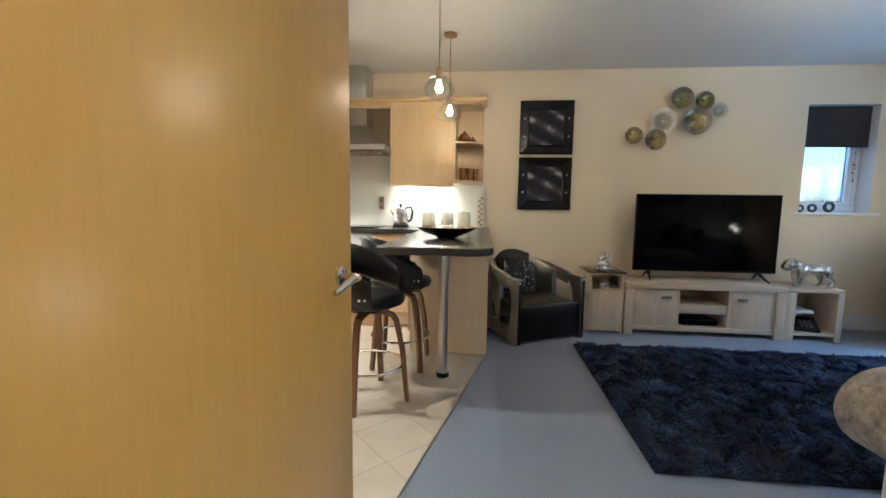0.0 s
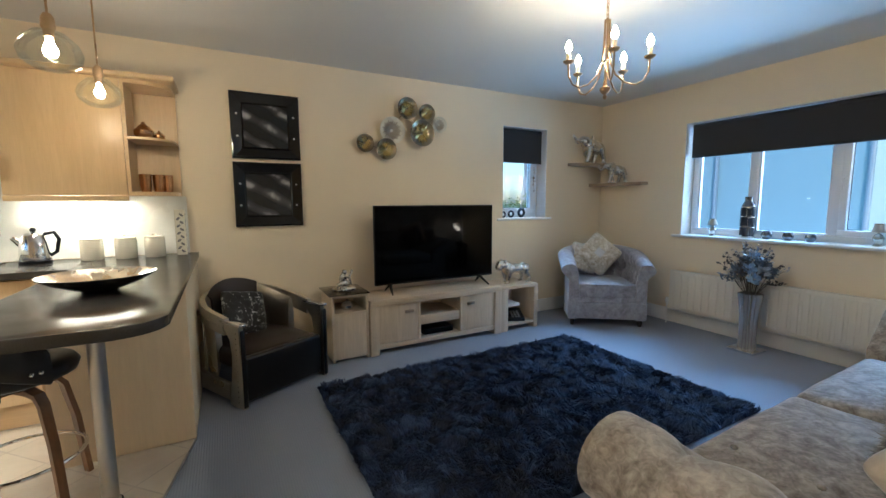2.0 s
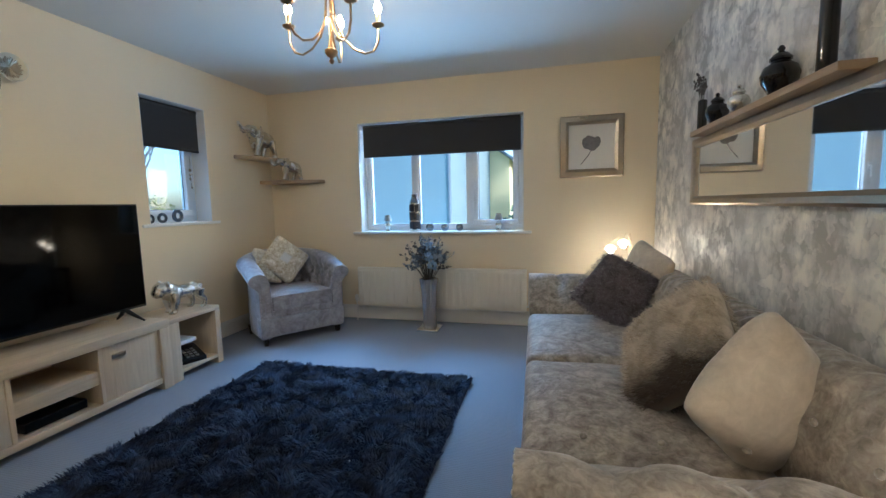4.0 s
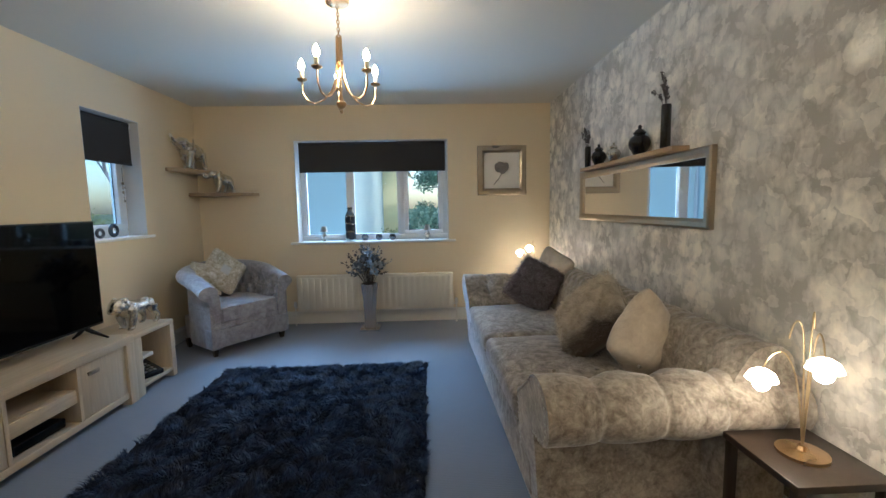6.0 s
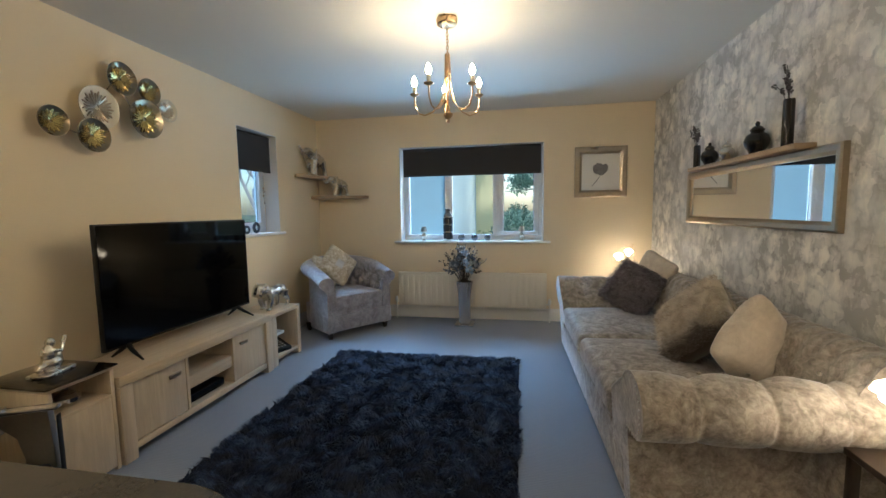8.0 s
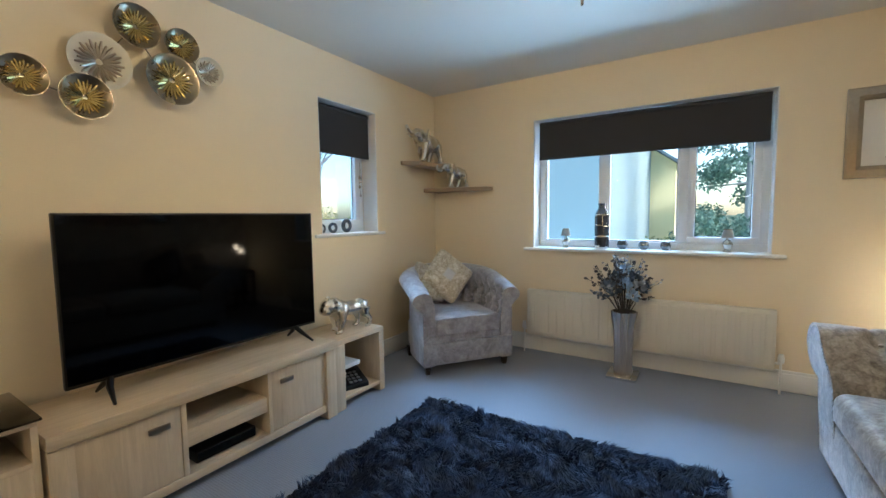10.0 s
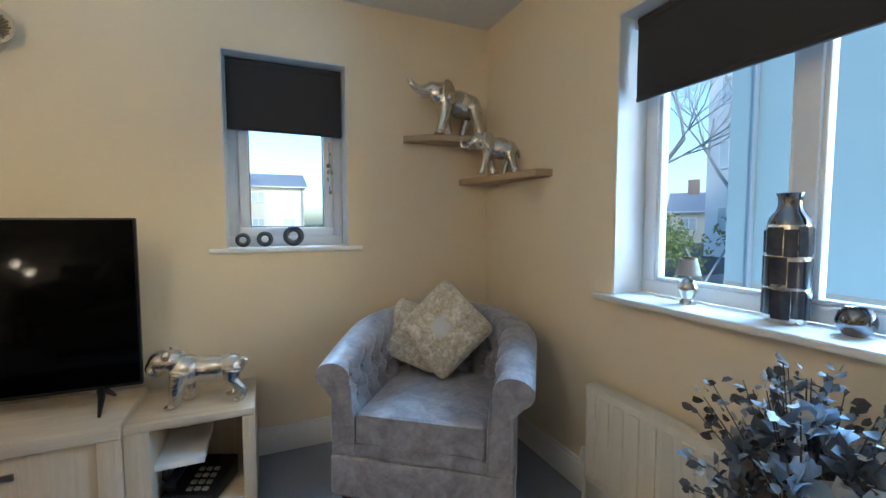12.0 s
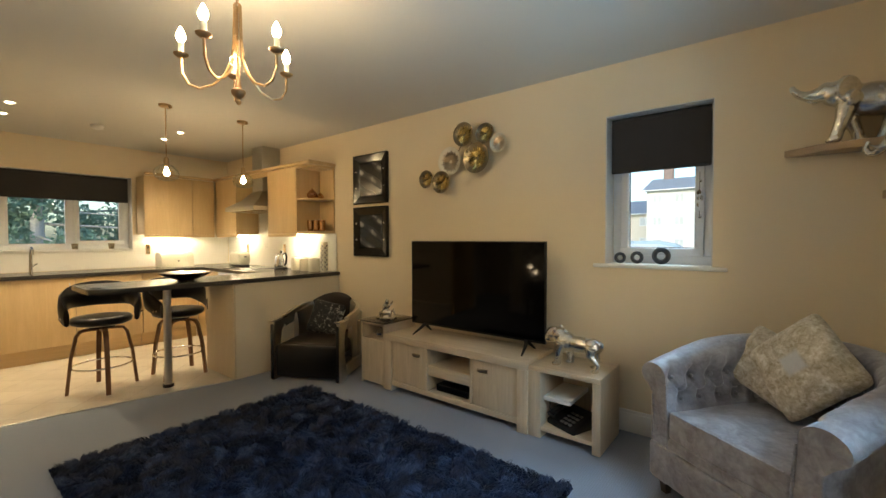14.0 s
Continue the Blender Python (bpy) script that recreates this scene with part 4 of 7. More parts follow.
def armchair():
    """Tub armchair with a wrap-round buttoned back and scrolled arms; front faces local -y."""
    th = thing("armchair", pose(4.262, 4.112, 0, 0, 0, -37), "silver-grey velvet tub armchair with buttoned inner sides", "armchair")
    front, back_c, R = -0.34, 0.0, 0.388
    # plan line of the shell: from one arm front round the back to the other
    line = [(-R, front + (back_c - front) * i / 30) for i in range(31)]
    line += [(R * math.cos(radians(180 - 180 * i / 80)), back_c + R * 0.92 * math.sin(radians(180 - 180 * i / 80))) for i in range(1, 80)]
    line += [(R, back_c + (front - back_c) * i / 30) for i in range(31)]
    n = len(line)
    run = [0.0]
    for a, b in zip(line, line[1:]):
        run.append(run[-1] + math.hypot(b[0] - a[0], b[1] - a[1]))
    # buttons in two staggered rows: (distance along the line, height)
    count = int(run[-1] / 0.115)
    step = run[-1] / count
    buttons = [((k + 0.5) * step, 0.585) for k in range(count)] + [(k * step, 0.475) for k in range(1, count)]
    bm = bmesh.new()
    rows = []
    for k, (x, y) in enumerate(line):
        a, c = line[max(0, k - 1)], line[min(n - 1, k + 1)]
        tx, ty = c[0] - a[0], c[1] - a[1]
        l = math.hypot(tx, ty)
        ox, oy = -ty / l, tx / l  # outward
        t = abs(2 * k / (n - 1) - 1)
        top = 0.80 - 0.155 * t ** 1.8
        roll = 0.062
        prof = [(-0.11 + 0.018 * i / 23, 0.28 + (top - 0.09 - 0.28) * i / 23) for i in range(24)]
        for i in range(13):
            q = radians(170 - 230 * i / 12)
            prof.append((-0.012 + roll * 1.35 * math.cos(q), top - roll + roll * math.sin(q)))
        prof += [(-0.012, top - 0.16), (-0.01, 0.45), (-0.01, 0.25), (-0.012, 0.07), (-0.10, 0.07)]
        row = []
        for i, (o, z) in enumerate(prof):
            if i < 28:
                for bs, bz in buttons:
                    ds, dz = run[k] - bs, z - bz
                    q = (ds * ds + dz * dz) / 0.0014
                    if q < 9:
                        o += 0.056 * math.exp(-q)
                    # folds running up and slantwise from each button
                    if dz > 0 and abs(ds) < 0.03 and bz > 0.5:
                        o += 0.022 * math.exp(-(ds / 0.013) ** 2) * math.exp(-dz / 0.10)
                    for sl in (-1, 1):
                        if bz < 0.5 and 0 < dz < 0.11:
                            o += 0.022 * math.exp(-((ds - sl * dz * step / 0.22) / 0.012) ** 2)
            row.append(bm.verts.new((x + ox * o, y + oy * o, z)))
        rows.append(row)
    m = len(rows[0])
    for p, q in zip(rows, rows[1:]):
        for i in range(m):
            bm.faces.new([p[i], p[(i + 1) % m], q[(i + 1) % m], q[i]])
    bm.faces.new(rows[0][::-1])
    bm.faces.new(rows[-1])
    shell = part("shell", bm, M_VELVETB, th, "wrap-round buttoned back and arms", smooth=60)
    for bs, bz in buttons:
        k = min(range(n), key=lambda q: abs(run[q] - bs))
        x, y = line[k]
        a, c = line[max(0, k - 1)], line[min(n - 1, k + 1)]
        l = math.hypot(c[0] - a[0], c[1] - a[1])
        part("button", ball((x + (c[1] - a[1]) / l * 0.070, y - (c[0] - a[0]) / l * 0.070, bz), 0.011, seg=8), M_VELVETB, shell)
    part("seat_base", box(-0.33, 0.33, front + 0.11, 0.28, 0.085, 0.305, 0.012, 3), M_VELVETB, th)
    part("front_rail", box(-R + 0.002, R - 0.002, front - 0.014, front + 0.108, 0.082, 0.252, 0.010, 3), M_VELVETB, th, "deep velvet front rail under the seat and arms")
    part("front_border", box(-R + 0.108, R - 0.108, front - 0.004, front + 0.108, 0.2525, 0.304, 0.008, 3), M_VELVETB, th)
    bm = box(-0.274, 0.274, front - 0.006, 0.26, 0.306, 0.438, 0.016, 3)
    bmesh.ops.subdivide_edges(bm, edges=[e for e in bm.edges if e.calc_length() > 0.2], cuts=9, use_grid_fill=True)
    for v in bm.verts:
        if v.co.z > 0.42:
            v.co.z += 0.022 * max(0, 1 - (v.co.x / 0.27) ** 2) * max(0, 1 - ((v.co.y + 0.05) / 0.33) ** 2) + 0.004 * noise.noise(v.co * 9)
    cushion = part("seat_cushion", bm, M_VELVETB, th, smooth=50)
    for z in (0.309, 0.435):
        bm = bmesh.new()
        tube([(-0.258, front - 0.005, z), (-0.13, front - 0.007, z + 0.001), (0, front - 0.007, z + 0.002), (0.13, front - 0.007, z + 0.001), (0.258, front - 0.005, z)], 0.0045, 8, bm)
        part("piping", bm, M_VELVETB, cushion)
    for sx in (-1, 1):
        bm = bmesh.new()
        tube([(sx * (R - 0.107), front - 0.003, 0.254), (sx * (R - 0.104), front - 0.003, 0.42), (sx * (R - 0.094), front - 0.003, 0.56)], 0.005, 8, bm)
        tube([(sx * (R - 0.012), front - 0.003, 0.254), (sx * (R - 0.010), front - 0.003, 0.40), (sx * (R - 0.011), front - 0.003, 0.49)], 0.005, 8, bm)
        part("arm_piping", bm, M_VELVETB, shell, "piped edge down the arm front")
        for fy in (front + 0.045, 0.20):
            bm = lathe([(0, 0), (0.021, 0), (0.034, 0.078), (0.036, 0.086), (0, 0.086)], 4)
            part("foot", bm, M_DARKWOOD, th, "dark tapered wooden foot", m=pose(sx * 0.335, fy, 0, 0, 0, 45), smooth=20)
    return th


armchair()


def propped(x, y, z, turn, lean, spin):
    """A cushion that leans back towards its own +y, turned about the upright, and spun in its own plane."""
    return pose(x, y, z, 0, 0, turn) @ pose(0, 0, 0, -lean) @ pose(0, 0, 0, 0, spin)


def scatter_cushion(name, m, w, h, t, material, label, seed=0, fur=0):
    th = thing(name, m, label, "cushion")
    part("cover", pillow(w, h, t, 24, 0.5, 0.012, seed), material, th, smooth=80)
    if fur:
        def place(rng, k):
            u, v = rng.uniform(-0.97, 0.97, k), rng.uniform(-0.97, 0.97, k)
            s = rng.choice([-1.0, 1.0], k)
            fall = np.maximum(0.0, (1 - np.abs(u) ** 2.6) * (1 - np.abs(v) ** 2.6)) ** 0.5
            p = np.stack([u * w / 2 * 0.98, s * t / 2 * fall, v * h / 2 * 0.98], 1)
            nrm = np.stack([u * 0.5 * np.abs(u), s * 0.9, v * 0.5 * np.abs(v)], 1)
            return p, nrm / np.linalg.norm(nrm, axis=1)[:, None]

        def lean(p, rng):
            out = rng.normal(0, 0.35, (len(p), 3))
            out[:, 2] -= 0.5
            out[:, 0] += 0.4 * np.sin(9 * p[:, 0] + 5 * p[:, 2])
            return out
        me = blades(fur, place, (0.014, 0.030), 0.0016, lean, 11 + seed)
        me.materials.append(material)
        ob = new("fur", me)
        ob.parent = th
        tagged(ob, kind="stuff")
    return th


scatter_cushion("cushion", propped(4.335, 4.215, 0.70, -38, 20, 42), 0.39, 0.39, 0.14, M_CUSHMOTIF, "gold and silver damask cushion standing on its corner", 1)
scatter_cushion("cushion", propped(4.225, 4.325, 0.65, -30, 18, 20), 0.34, 0.32, 0.11, M_CUSHGOLD, "second damask cushion tucked behind in the armchair", 2)
scatter_cushion("cushion", propped(3.46, 1.27, 0.66, -108, 33, 30), 0.40, 0.40, 0.17, M_FURDARK, "dark mauve shaggy fur cushion on the sofa", 3, 12000)
scatter_cushion("cushion", propped(3.60, 1.09, 0.715, -158, 16, 16), 0.42, 0.42, 0.15, M_CUSHBEIGE, "beige velvet cushion behind the fur ones", 4)
scatter_cushion("cushion", propped(2.40, 1.22, 0.665, 192, 33, 34), 0.44, 0.44, 0.19, M_FURBROWN, "cream faux fur cushion with dark brown edges", 5, 14000)
scatter_cushion("cushion", pose(2.06, 1.10, 0.655, -7, 46, 113), 0.39, 0.39, 0.19, M_CUSHBEIGE, "plain beige velvet cushion against the sofa arm", 6)


def leather_chair():
    """Barrel chair: sheet-aluminium sides with an opening under each arm, round a leather seat and back; front faces local -y."""
    th = thing("barrel_chair", pose(0.80, 4.20, 0, 0, 0, 28), "dark leather barrel armchair in a riveted aluminium frame", "armchair")
    hw = 0.315
    bm = box(-hw + 0.03, hw - 0.03, -0.335, 0.22, 0.20, 0.325, 0.035, 4)
    bmesh.ops.subdivide_edges(bm, edges=[e for e in bm.edges if e.calc_length() > 0.2], cuts=5, use_grid_fill=True)
    for v in bm.verts:
        if v.co.z > 0.31:
            v.co.z += 0.022 * max(0, 1 - (v.co.x / 0.28) ** 2) * max(0, 1 - ((v.co.y + 0.05) / 0.30) ** 2)
    part("seat", bm, M_LEATHER, th, "padded dark brown leather seat", smooth=60)
    part("front_apron", box(-hw + 0.022, hw - 0.022, -0.362, -0.30, 0.03, 0.318, 0.018, 3), M_BLACKLEATHER, th, "black leather apron")
    # inner lining: bare metal along the arms, leather round the back
    for name, a0, a1, mat, label in (("backrest", 52, 140, M_LEATHER, "curved leather back"), ("arm_lining", 140, 192, M_ALU, "curved aluminium lining"), ("arm_lining", -12, 52, M_ALU, "curved aluminium lining")):
        bm = bmesh.new()
        rows = []
        for k in range(17):
            deg = a0 + (a1 - a0) * k / 16
            a = radians(deg)
            t = max(0.0, math.sin(a))
            top = 0.56 + 0.145 * t ** 1.6
            lift = 0.012 if name == "backrest" else 0.0
            row = []
            for r, z in ((0.245 - lift, 0.27), (0.25 - lift, 0.45), (0.258 - lift, top - 0.03), (0.272, top + lift), (0.285 + lift, top - 0.03), (0.292, 0.45), (0.29, 0.12)):
                row.append(bm.verts.new((r * 1.06 * math.cos(a), 0.03 + r * math.sin(a), z)))
            rows.append(row)
        m = len(rows[0])
        for p, q in zip(rows, rows[1:]):
            for i in range(m):
                bm.faces.new([p[i], p[(i + 1) % m], q[(i + 1) % m], q[i]])
        bm.faces.new(rows[0][::-1])
        bm.faces.new(rows[-1])
        part(name, bm, mat, th, label, smooth=60)
    for s in (-1, 1):
        # front post: broad at the floor, narrowing upwards and leaning back a little
        bm = bmesh.new()
        rows = []
        for z, y0, y1 in ((0.0, -0.375, -0.215), (0.10, -0.372, -0.235), (0.22, -0.368, -0.262), (0.34, -0.364, -0.270), (0.43, -0.360, -0.250), (0.48, -0.358, -0.200), (0.528, -0.355, -0.150)):
            rows.append([bm.verts.new((s * (hw + o), y, z)) for o, y in ((-0.018, y0), (0.014, y0 - 0.002), (0.020, (y0 + y1) / 2), (0.014, y1), (-0.018, y1))])
        for p, q in zip(rows, rows[1:]):
            for i in range(5):
                bm.faces.new([p[i], p[(i + 1) % 5], q[(i + 1) % 5], q[i]])
        bm.faces.new(rows[0][::-1])
        bm.faces.new(rows[-1])
        post = part("front_post", bm, M_ALU, th, "riveted sheet-aluminium front post", smooth=30)
        part("post_face", box(s * hw - 0.016, s * hw + 0.012, -0.384, -0.378, 0.01, 0.505, 0.003), M_BLACKLEATHER, post, "black leather facing")
        part("post_cap", box(s * hw - 0.022, s * hw + 0.022, -0.386, -0.15, 0.5285, 0.546, 0.006), M_CHROME, post, "polished metal cap")
        # arm band: along the arm and round behind
        path = [(s * (hw + 0.002), -0.20, 0.50), (s * (hw + 0.004), -0.10, 0.515), (s * (hw + 0.006), 0.0, 0.53), (s * (hw - 0.006), 0.09, 0.548), (s * (hw - 0.045), 0.18, 0.568), (s * (hw - 0.115), 0.265, 0.588),
                (s * (hw - 0.20), 0.322, 0.60), (s * 0.03, 0.345, 0.606)]
        bm = bmesh.new()
        rows = []
        for i, p in enumerate(path):
            p = Vector(p)
            d = (Vector(path[min(i + 1, len(path) - 1)]) - Vector(path[max(i - 1, 0)])).normalized()
            out = Vector((s * 1.0, 0, 0)) if i < 3 else Vector((p.x, p.y - 0.03, 0)).normalized()
            nrm = d.cross(out).normalized() * (1 if s > 0 else -1)
            rows.append([bm.verts.new(p + out * o + nrm * q * 0.055) for o, q in ((-0.016, -1), (0.016, -1), (0.022, 0), (0.016, 1), (-0.016, 1), (-0.02, 0))])
        for p, q in zip(rows, rows[1:]):
            for i in range(6):
                bm.faces.new([p[i], p[(i + 1) % 6], q[(i + 1) % 6], q[i]])
        bm.faces.new(rows[0][::-1])
        bm.faces.new(rows[-1])
        bmesh.ops.subdivide_edges(bm, edges=bm.edges[:], cuts=1, smooth=0.6)
        band = part("arm_band", bm, M_ALU, th, "curved aluminium arm band", smooth=50)
        rv = bmesh.new()
        for i in range(18):
            f = i / 17 * (len(path) - 1)
            a, b = Vector(path[int(f)]), Vector(path[min(int(f) + 1, len(path) - 1)])
            q = a.lerp(b, f - int(f))
            ball(q + Vector((s * 0.021, 0, 0.0)), (0.004, 0.005, 0.005), rv, 6)
        for i in range(14):
            ball((s * (hw + 0.018), -0.33, 0.04 + i * 0.034), (0.004, 0.005, 0.005), rv, 6)
        part("rivet_line", rv, M_CHROME, band, kind="stuff")
        part("lower_rail", box(s * hw - 0.016, s * hw + 0.016, -0.214, 0.16, 0.02, 0.13, 0.008), M_ALU, th, "aluminium lower rail")
        part("rear_post", box(s * (hw - 0.03) - 0.016, s * (hw - 0.03) + 0.016, 0.14, 0.23, 0.0, 0.545, 0.008), M_ALU, th)
    return th


leather_chair()
scatter_cushion("cushion", propped(0.735, 4.27, 0.485, 34, 22, 12), 0.35, 0.34, 0.10, M_CUSHDARK, "black and silver patterned cushion on the leather chair", 7)


def radiator():
    th = thing("radiator", pose(XE - 0.03, 3.61, 0, 0, 0, -90), "cream enamelled double panel radiator under the window", "radiator")
    w, z0, z1 = 1.74, 0.17, 0.57
    for y in (-0.085, -0.03):
        pn = part("panel", box(0, w, y - 0.006, y + 0.006, z0, z1, 0.004), M_RAD, th, "ribbed steel panel")
        n = 25
        rib = part("rib", box(-0.023, 0.023, y - 0.011, y - 0.0055, z0 + 0.028, z1 - 0.028, 0.0045, 3), M_RAD, pn, m=Matrix.Translation((0.5 * w / n, 0, 0)))
        for i in range(1, n):
            r = rib.copy()
            scene.collection.objects.link(r)
            r.matrix_local = Matrix.Translation(((i + 0.5) * w / n, 0, 0))
    part("top_grille", box(0.0, w, -0.085, -0.03, z1 - 0.008, z1 + 0.002, 0.002), M_RAD, th)
    for x in (0.06, w - 0.06):
        part("bracket", box(x - 0.02, x + 0.02, -0.02, 0.029, z0 + 0.06, z1 - 0.06), M_RAD, th)
    for x in (-0.035, w + 0.035):
        bm = bmesh.new()
        tube([(x, -0.06, -0.0), (x, -0.06, z0 + 0.05)], 0.0075, 8, bm)
        tube([(x, -0.06, z0 + 0.04), (x + (0.05 if x < 0 else -0.05), -0.06, z0 + 0.04)], 0.009, 8, bm)
        lathe([(0, 0), (0.018, 0.0), (0.02, 0.03), (0.014, 0.06), (0, 0.062)], 14, bm, pose(x, -0.06, z0 + 0.045))
        part("valve", bm, M_WHITE, th)


radiator()

# ---- lights that the room has ----


def chandelier():
    th = thing("chandelier", pose(2.49, 2.597, 0), "brass five-arm chandelier with lit candle bulbs", "chandelier")
    part("ceiling_rose", lathe([(0, ZC), (0.062, ZC), (0.064, ZC - 0.012), (0.060, ZC - 0.034), (0.05, ZC - 0.04), (0, ZC - 0.04)], 32), M_BRASS, th)
    ch = bmesh.new()
    z = ZC - 0.04
    k = 0
    while z > 2.225:
        pts = [(0.007 * math.cos(a) * (k % 2), 0.007 * math.cos(a) * (1 - k % 2), z - 0.012 + 0.013 * math.sin(a)) for a in [2 * math.pi * i / 10 for i in range(10)]]
        tube(pts, 0.0022, 5, ch, closed=True)
        z -= 0.019
        k += 1
    part("chain", ch, M_BRASS, th)
    part("finial", lathe([(0, 1.825), (0.008, 1.831), (0.012, 1.841), (0.006, 1.851), (0.02, 1.861), (0.028, 1.875), (0.028, 1.885), (0.014, 1.895), (0.008, 1.93), (0.008, 2.02), (0, 2.02)], 20), M_BRASS, th)
    for i in range(5):
        a = radians(15 + 72 * i)
        ca, sa = math.cos(a), math.sin(a)
        prof = [(0.012, 2.235), (0.014, 2.16), (0.016, 2.09), (0.024, 2.01), (0.050, 1.948), (0.095, 1.902), (0.145, 1.884), (0.184, 1.898), (0.207, 1.940), (0.210, 2.002)]
        pts = []
        for j in range(len(prof) - 1):
            for q in range(3):
                f = q / 3
                pts.append((prof[j][0] * (1 - f) + prof[j + 1][0] * f, prof[j][1] * (1 - f) + prof[j + 1][1] * f))
        pts.append(prof[-1])
        bm = bmesh.new()
        tube([(r * ca, r * sa, z) for r, z in pts], 0.0048, 8, bm)
        arm = part("arm", bm, M_BRASS, th, "slender curved brass arm")
        m = Matrix.Translation((0.210 * ca, 0.210 * sa, 0))
        part("drip_pan", lathe([(0, 2.000), (0.012, 2.000), (0.026, 2.010), (0.028, 2.016), (0.012, 2.014), (0, 2.014)], 20), M_BRASS, arm, m=m)
        part("candle_sleeve", lathe([(0, 2.012), (0.0115, 2.012), (0.0115, 2.060), (0, 2.060)], 14), M_CERAMIC, arm, "cream candle sleeve", m=m)
        part("bulb", lathe([(0, 2.060), (0.009, 2.063), (0.0165, 2.079), (0.0155, 2.094), (0.008, 2.111), (0.003, 2.121), (0, 2.122)], 16), M_LIT, arm, "lit candle bulb", m=m)
    return th


chandelier()


def pendant():
    th = thing("pendant_lamp", pose(0.10, 3.10, 0), "clear glass pendant lamp with a glowing bulb on a bronze rod", "pendant lamp", "pendants over the breakfast bar")
    part("ceiling_rose", lathe([(0, ZC), (0.05, ZC), (0.05, ZC - 0.018), (0.03, ZC - 0.026), (0, ZC - 0.026)], 24), M_BRASS, th)
    bm = bmesh.new()
    tube([(0, 0, ZC - 0.02), (0, 0, 1.98)], 0.0042, 8, bm)
    part("rod", bm, M_BRASS, th)
    part("lampholder", lathe([(0, 1.985), (0.012, 1.985), (0.021, 1.97), (0.023, 1.935), (0.017, 1.92), (0.017, 1.90), (0, 1.90)], 20), M_BRASS, th)
    prof = [(0.022, 1.925), (0.05, 1.915), (0.085, 1.88), (0.098, 1.845), (0.088, 1.81), (0.055, 1.785), (0.0, 1.776)]
    bm = lathe(prof, 32)
    gl = part("glass_shade", bm, M_SHADEGLASS, th, "clear blown glass shade", smooth=70)
    gl.visible_shadow = False
    part("bulb", lathe([(0, 1.90), (0.010, 1.895), (0.012, 1.88), (0.021, 1.86), (0.023, 1.848), (0.017, 1.832), (0, 1.825)], 20), M_FILAMENT, th, "glowing round bulb")
    return th


p1 = pendant()
copy_thing(p1, pose(0.11, 3.76, 0))


def downlight(x, y):
    th = thing("downlight", pose(x, y, ZC), "small recessed white ceiling downlight, switched on", "ceiling light", "kitchen downlights")
    part("ring", lathe([(0.028, -0.001), (0.042, -0.001), (0.043, -0.006), (0.036, -0.009), (0.028, -0.004)], 24), M_WHITE, th)
    part("lens", lathe([(0, -0.003), (0.0275, -0.003), (0.0275, -0.0005), (0, -0.0005)], 20), M_DOWN, th, "glowing lens")
    return th


SPOTS = ((-0.83, 3.54), (-1.31, 3.54), (-0.83, 2.25), (-1.31, 2.25))
d0 = downlight(*SPOTS[0])
for x, y in SPOTS[1:]:
    copy_thing(d0, pose(x, y, ZC))
for x, y in SPOTS:
    lamp("downlight_beam", "SPOT", DOWN_W, (1.0, 0.84, 0.58), (x, y, ZC - 0.012), (x, y, 0), size=0.025, cone=110, blend=0.7)
# unseen downlights added in the hall to brighten the open door
for x, y in ((0.35, 0.1), (1.3, -0.4)):
    copy_thing(d0, pose(x, y, ZC))
    lamp("downlight_beam", "SPOT", 5.6, (1.0, 0.84, 0.58), (x, y, ZC - 0.012), (x, y, 0), size=0.025, cone=120, blend=0.7)
sm = thing("smoke_alarm", pose(-1.18, 2.90, ZC), "round white plastic smoke alarm on the ceiling", "smoke alarm")
part("base", lathe([(0, 0), (0.055, 0), (0.055, -0.012), (0, -0.012)], 28), M_WHITE, sm)
part("cover", lathe([(0, -0.0125), (0.05, -0.0125), (0.048, -0.03), (0.03, -0.04), (0, -0.041)], 28), M_WHITE, sm)

# ---- kitchen ----


def bow_handle(bm, x, y, z, length, horizontal=True, out=0.03):
    h = length / 2
    pts = [(-h, 0), (-h * 0.96, -out * 0.7), (-h * 0.75, -out), (0, -out * 1.05), (h * 0.75, -out), (h * 0.96, -out * 0.7), (h, 0)]
    tube([(x + (a if horizontal else 0), y + b, z + (0 if horizontal else a)) for a, b in pts], 0.0052, 8, bm)
    return bm


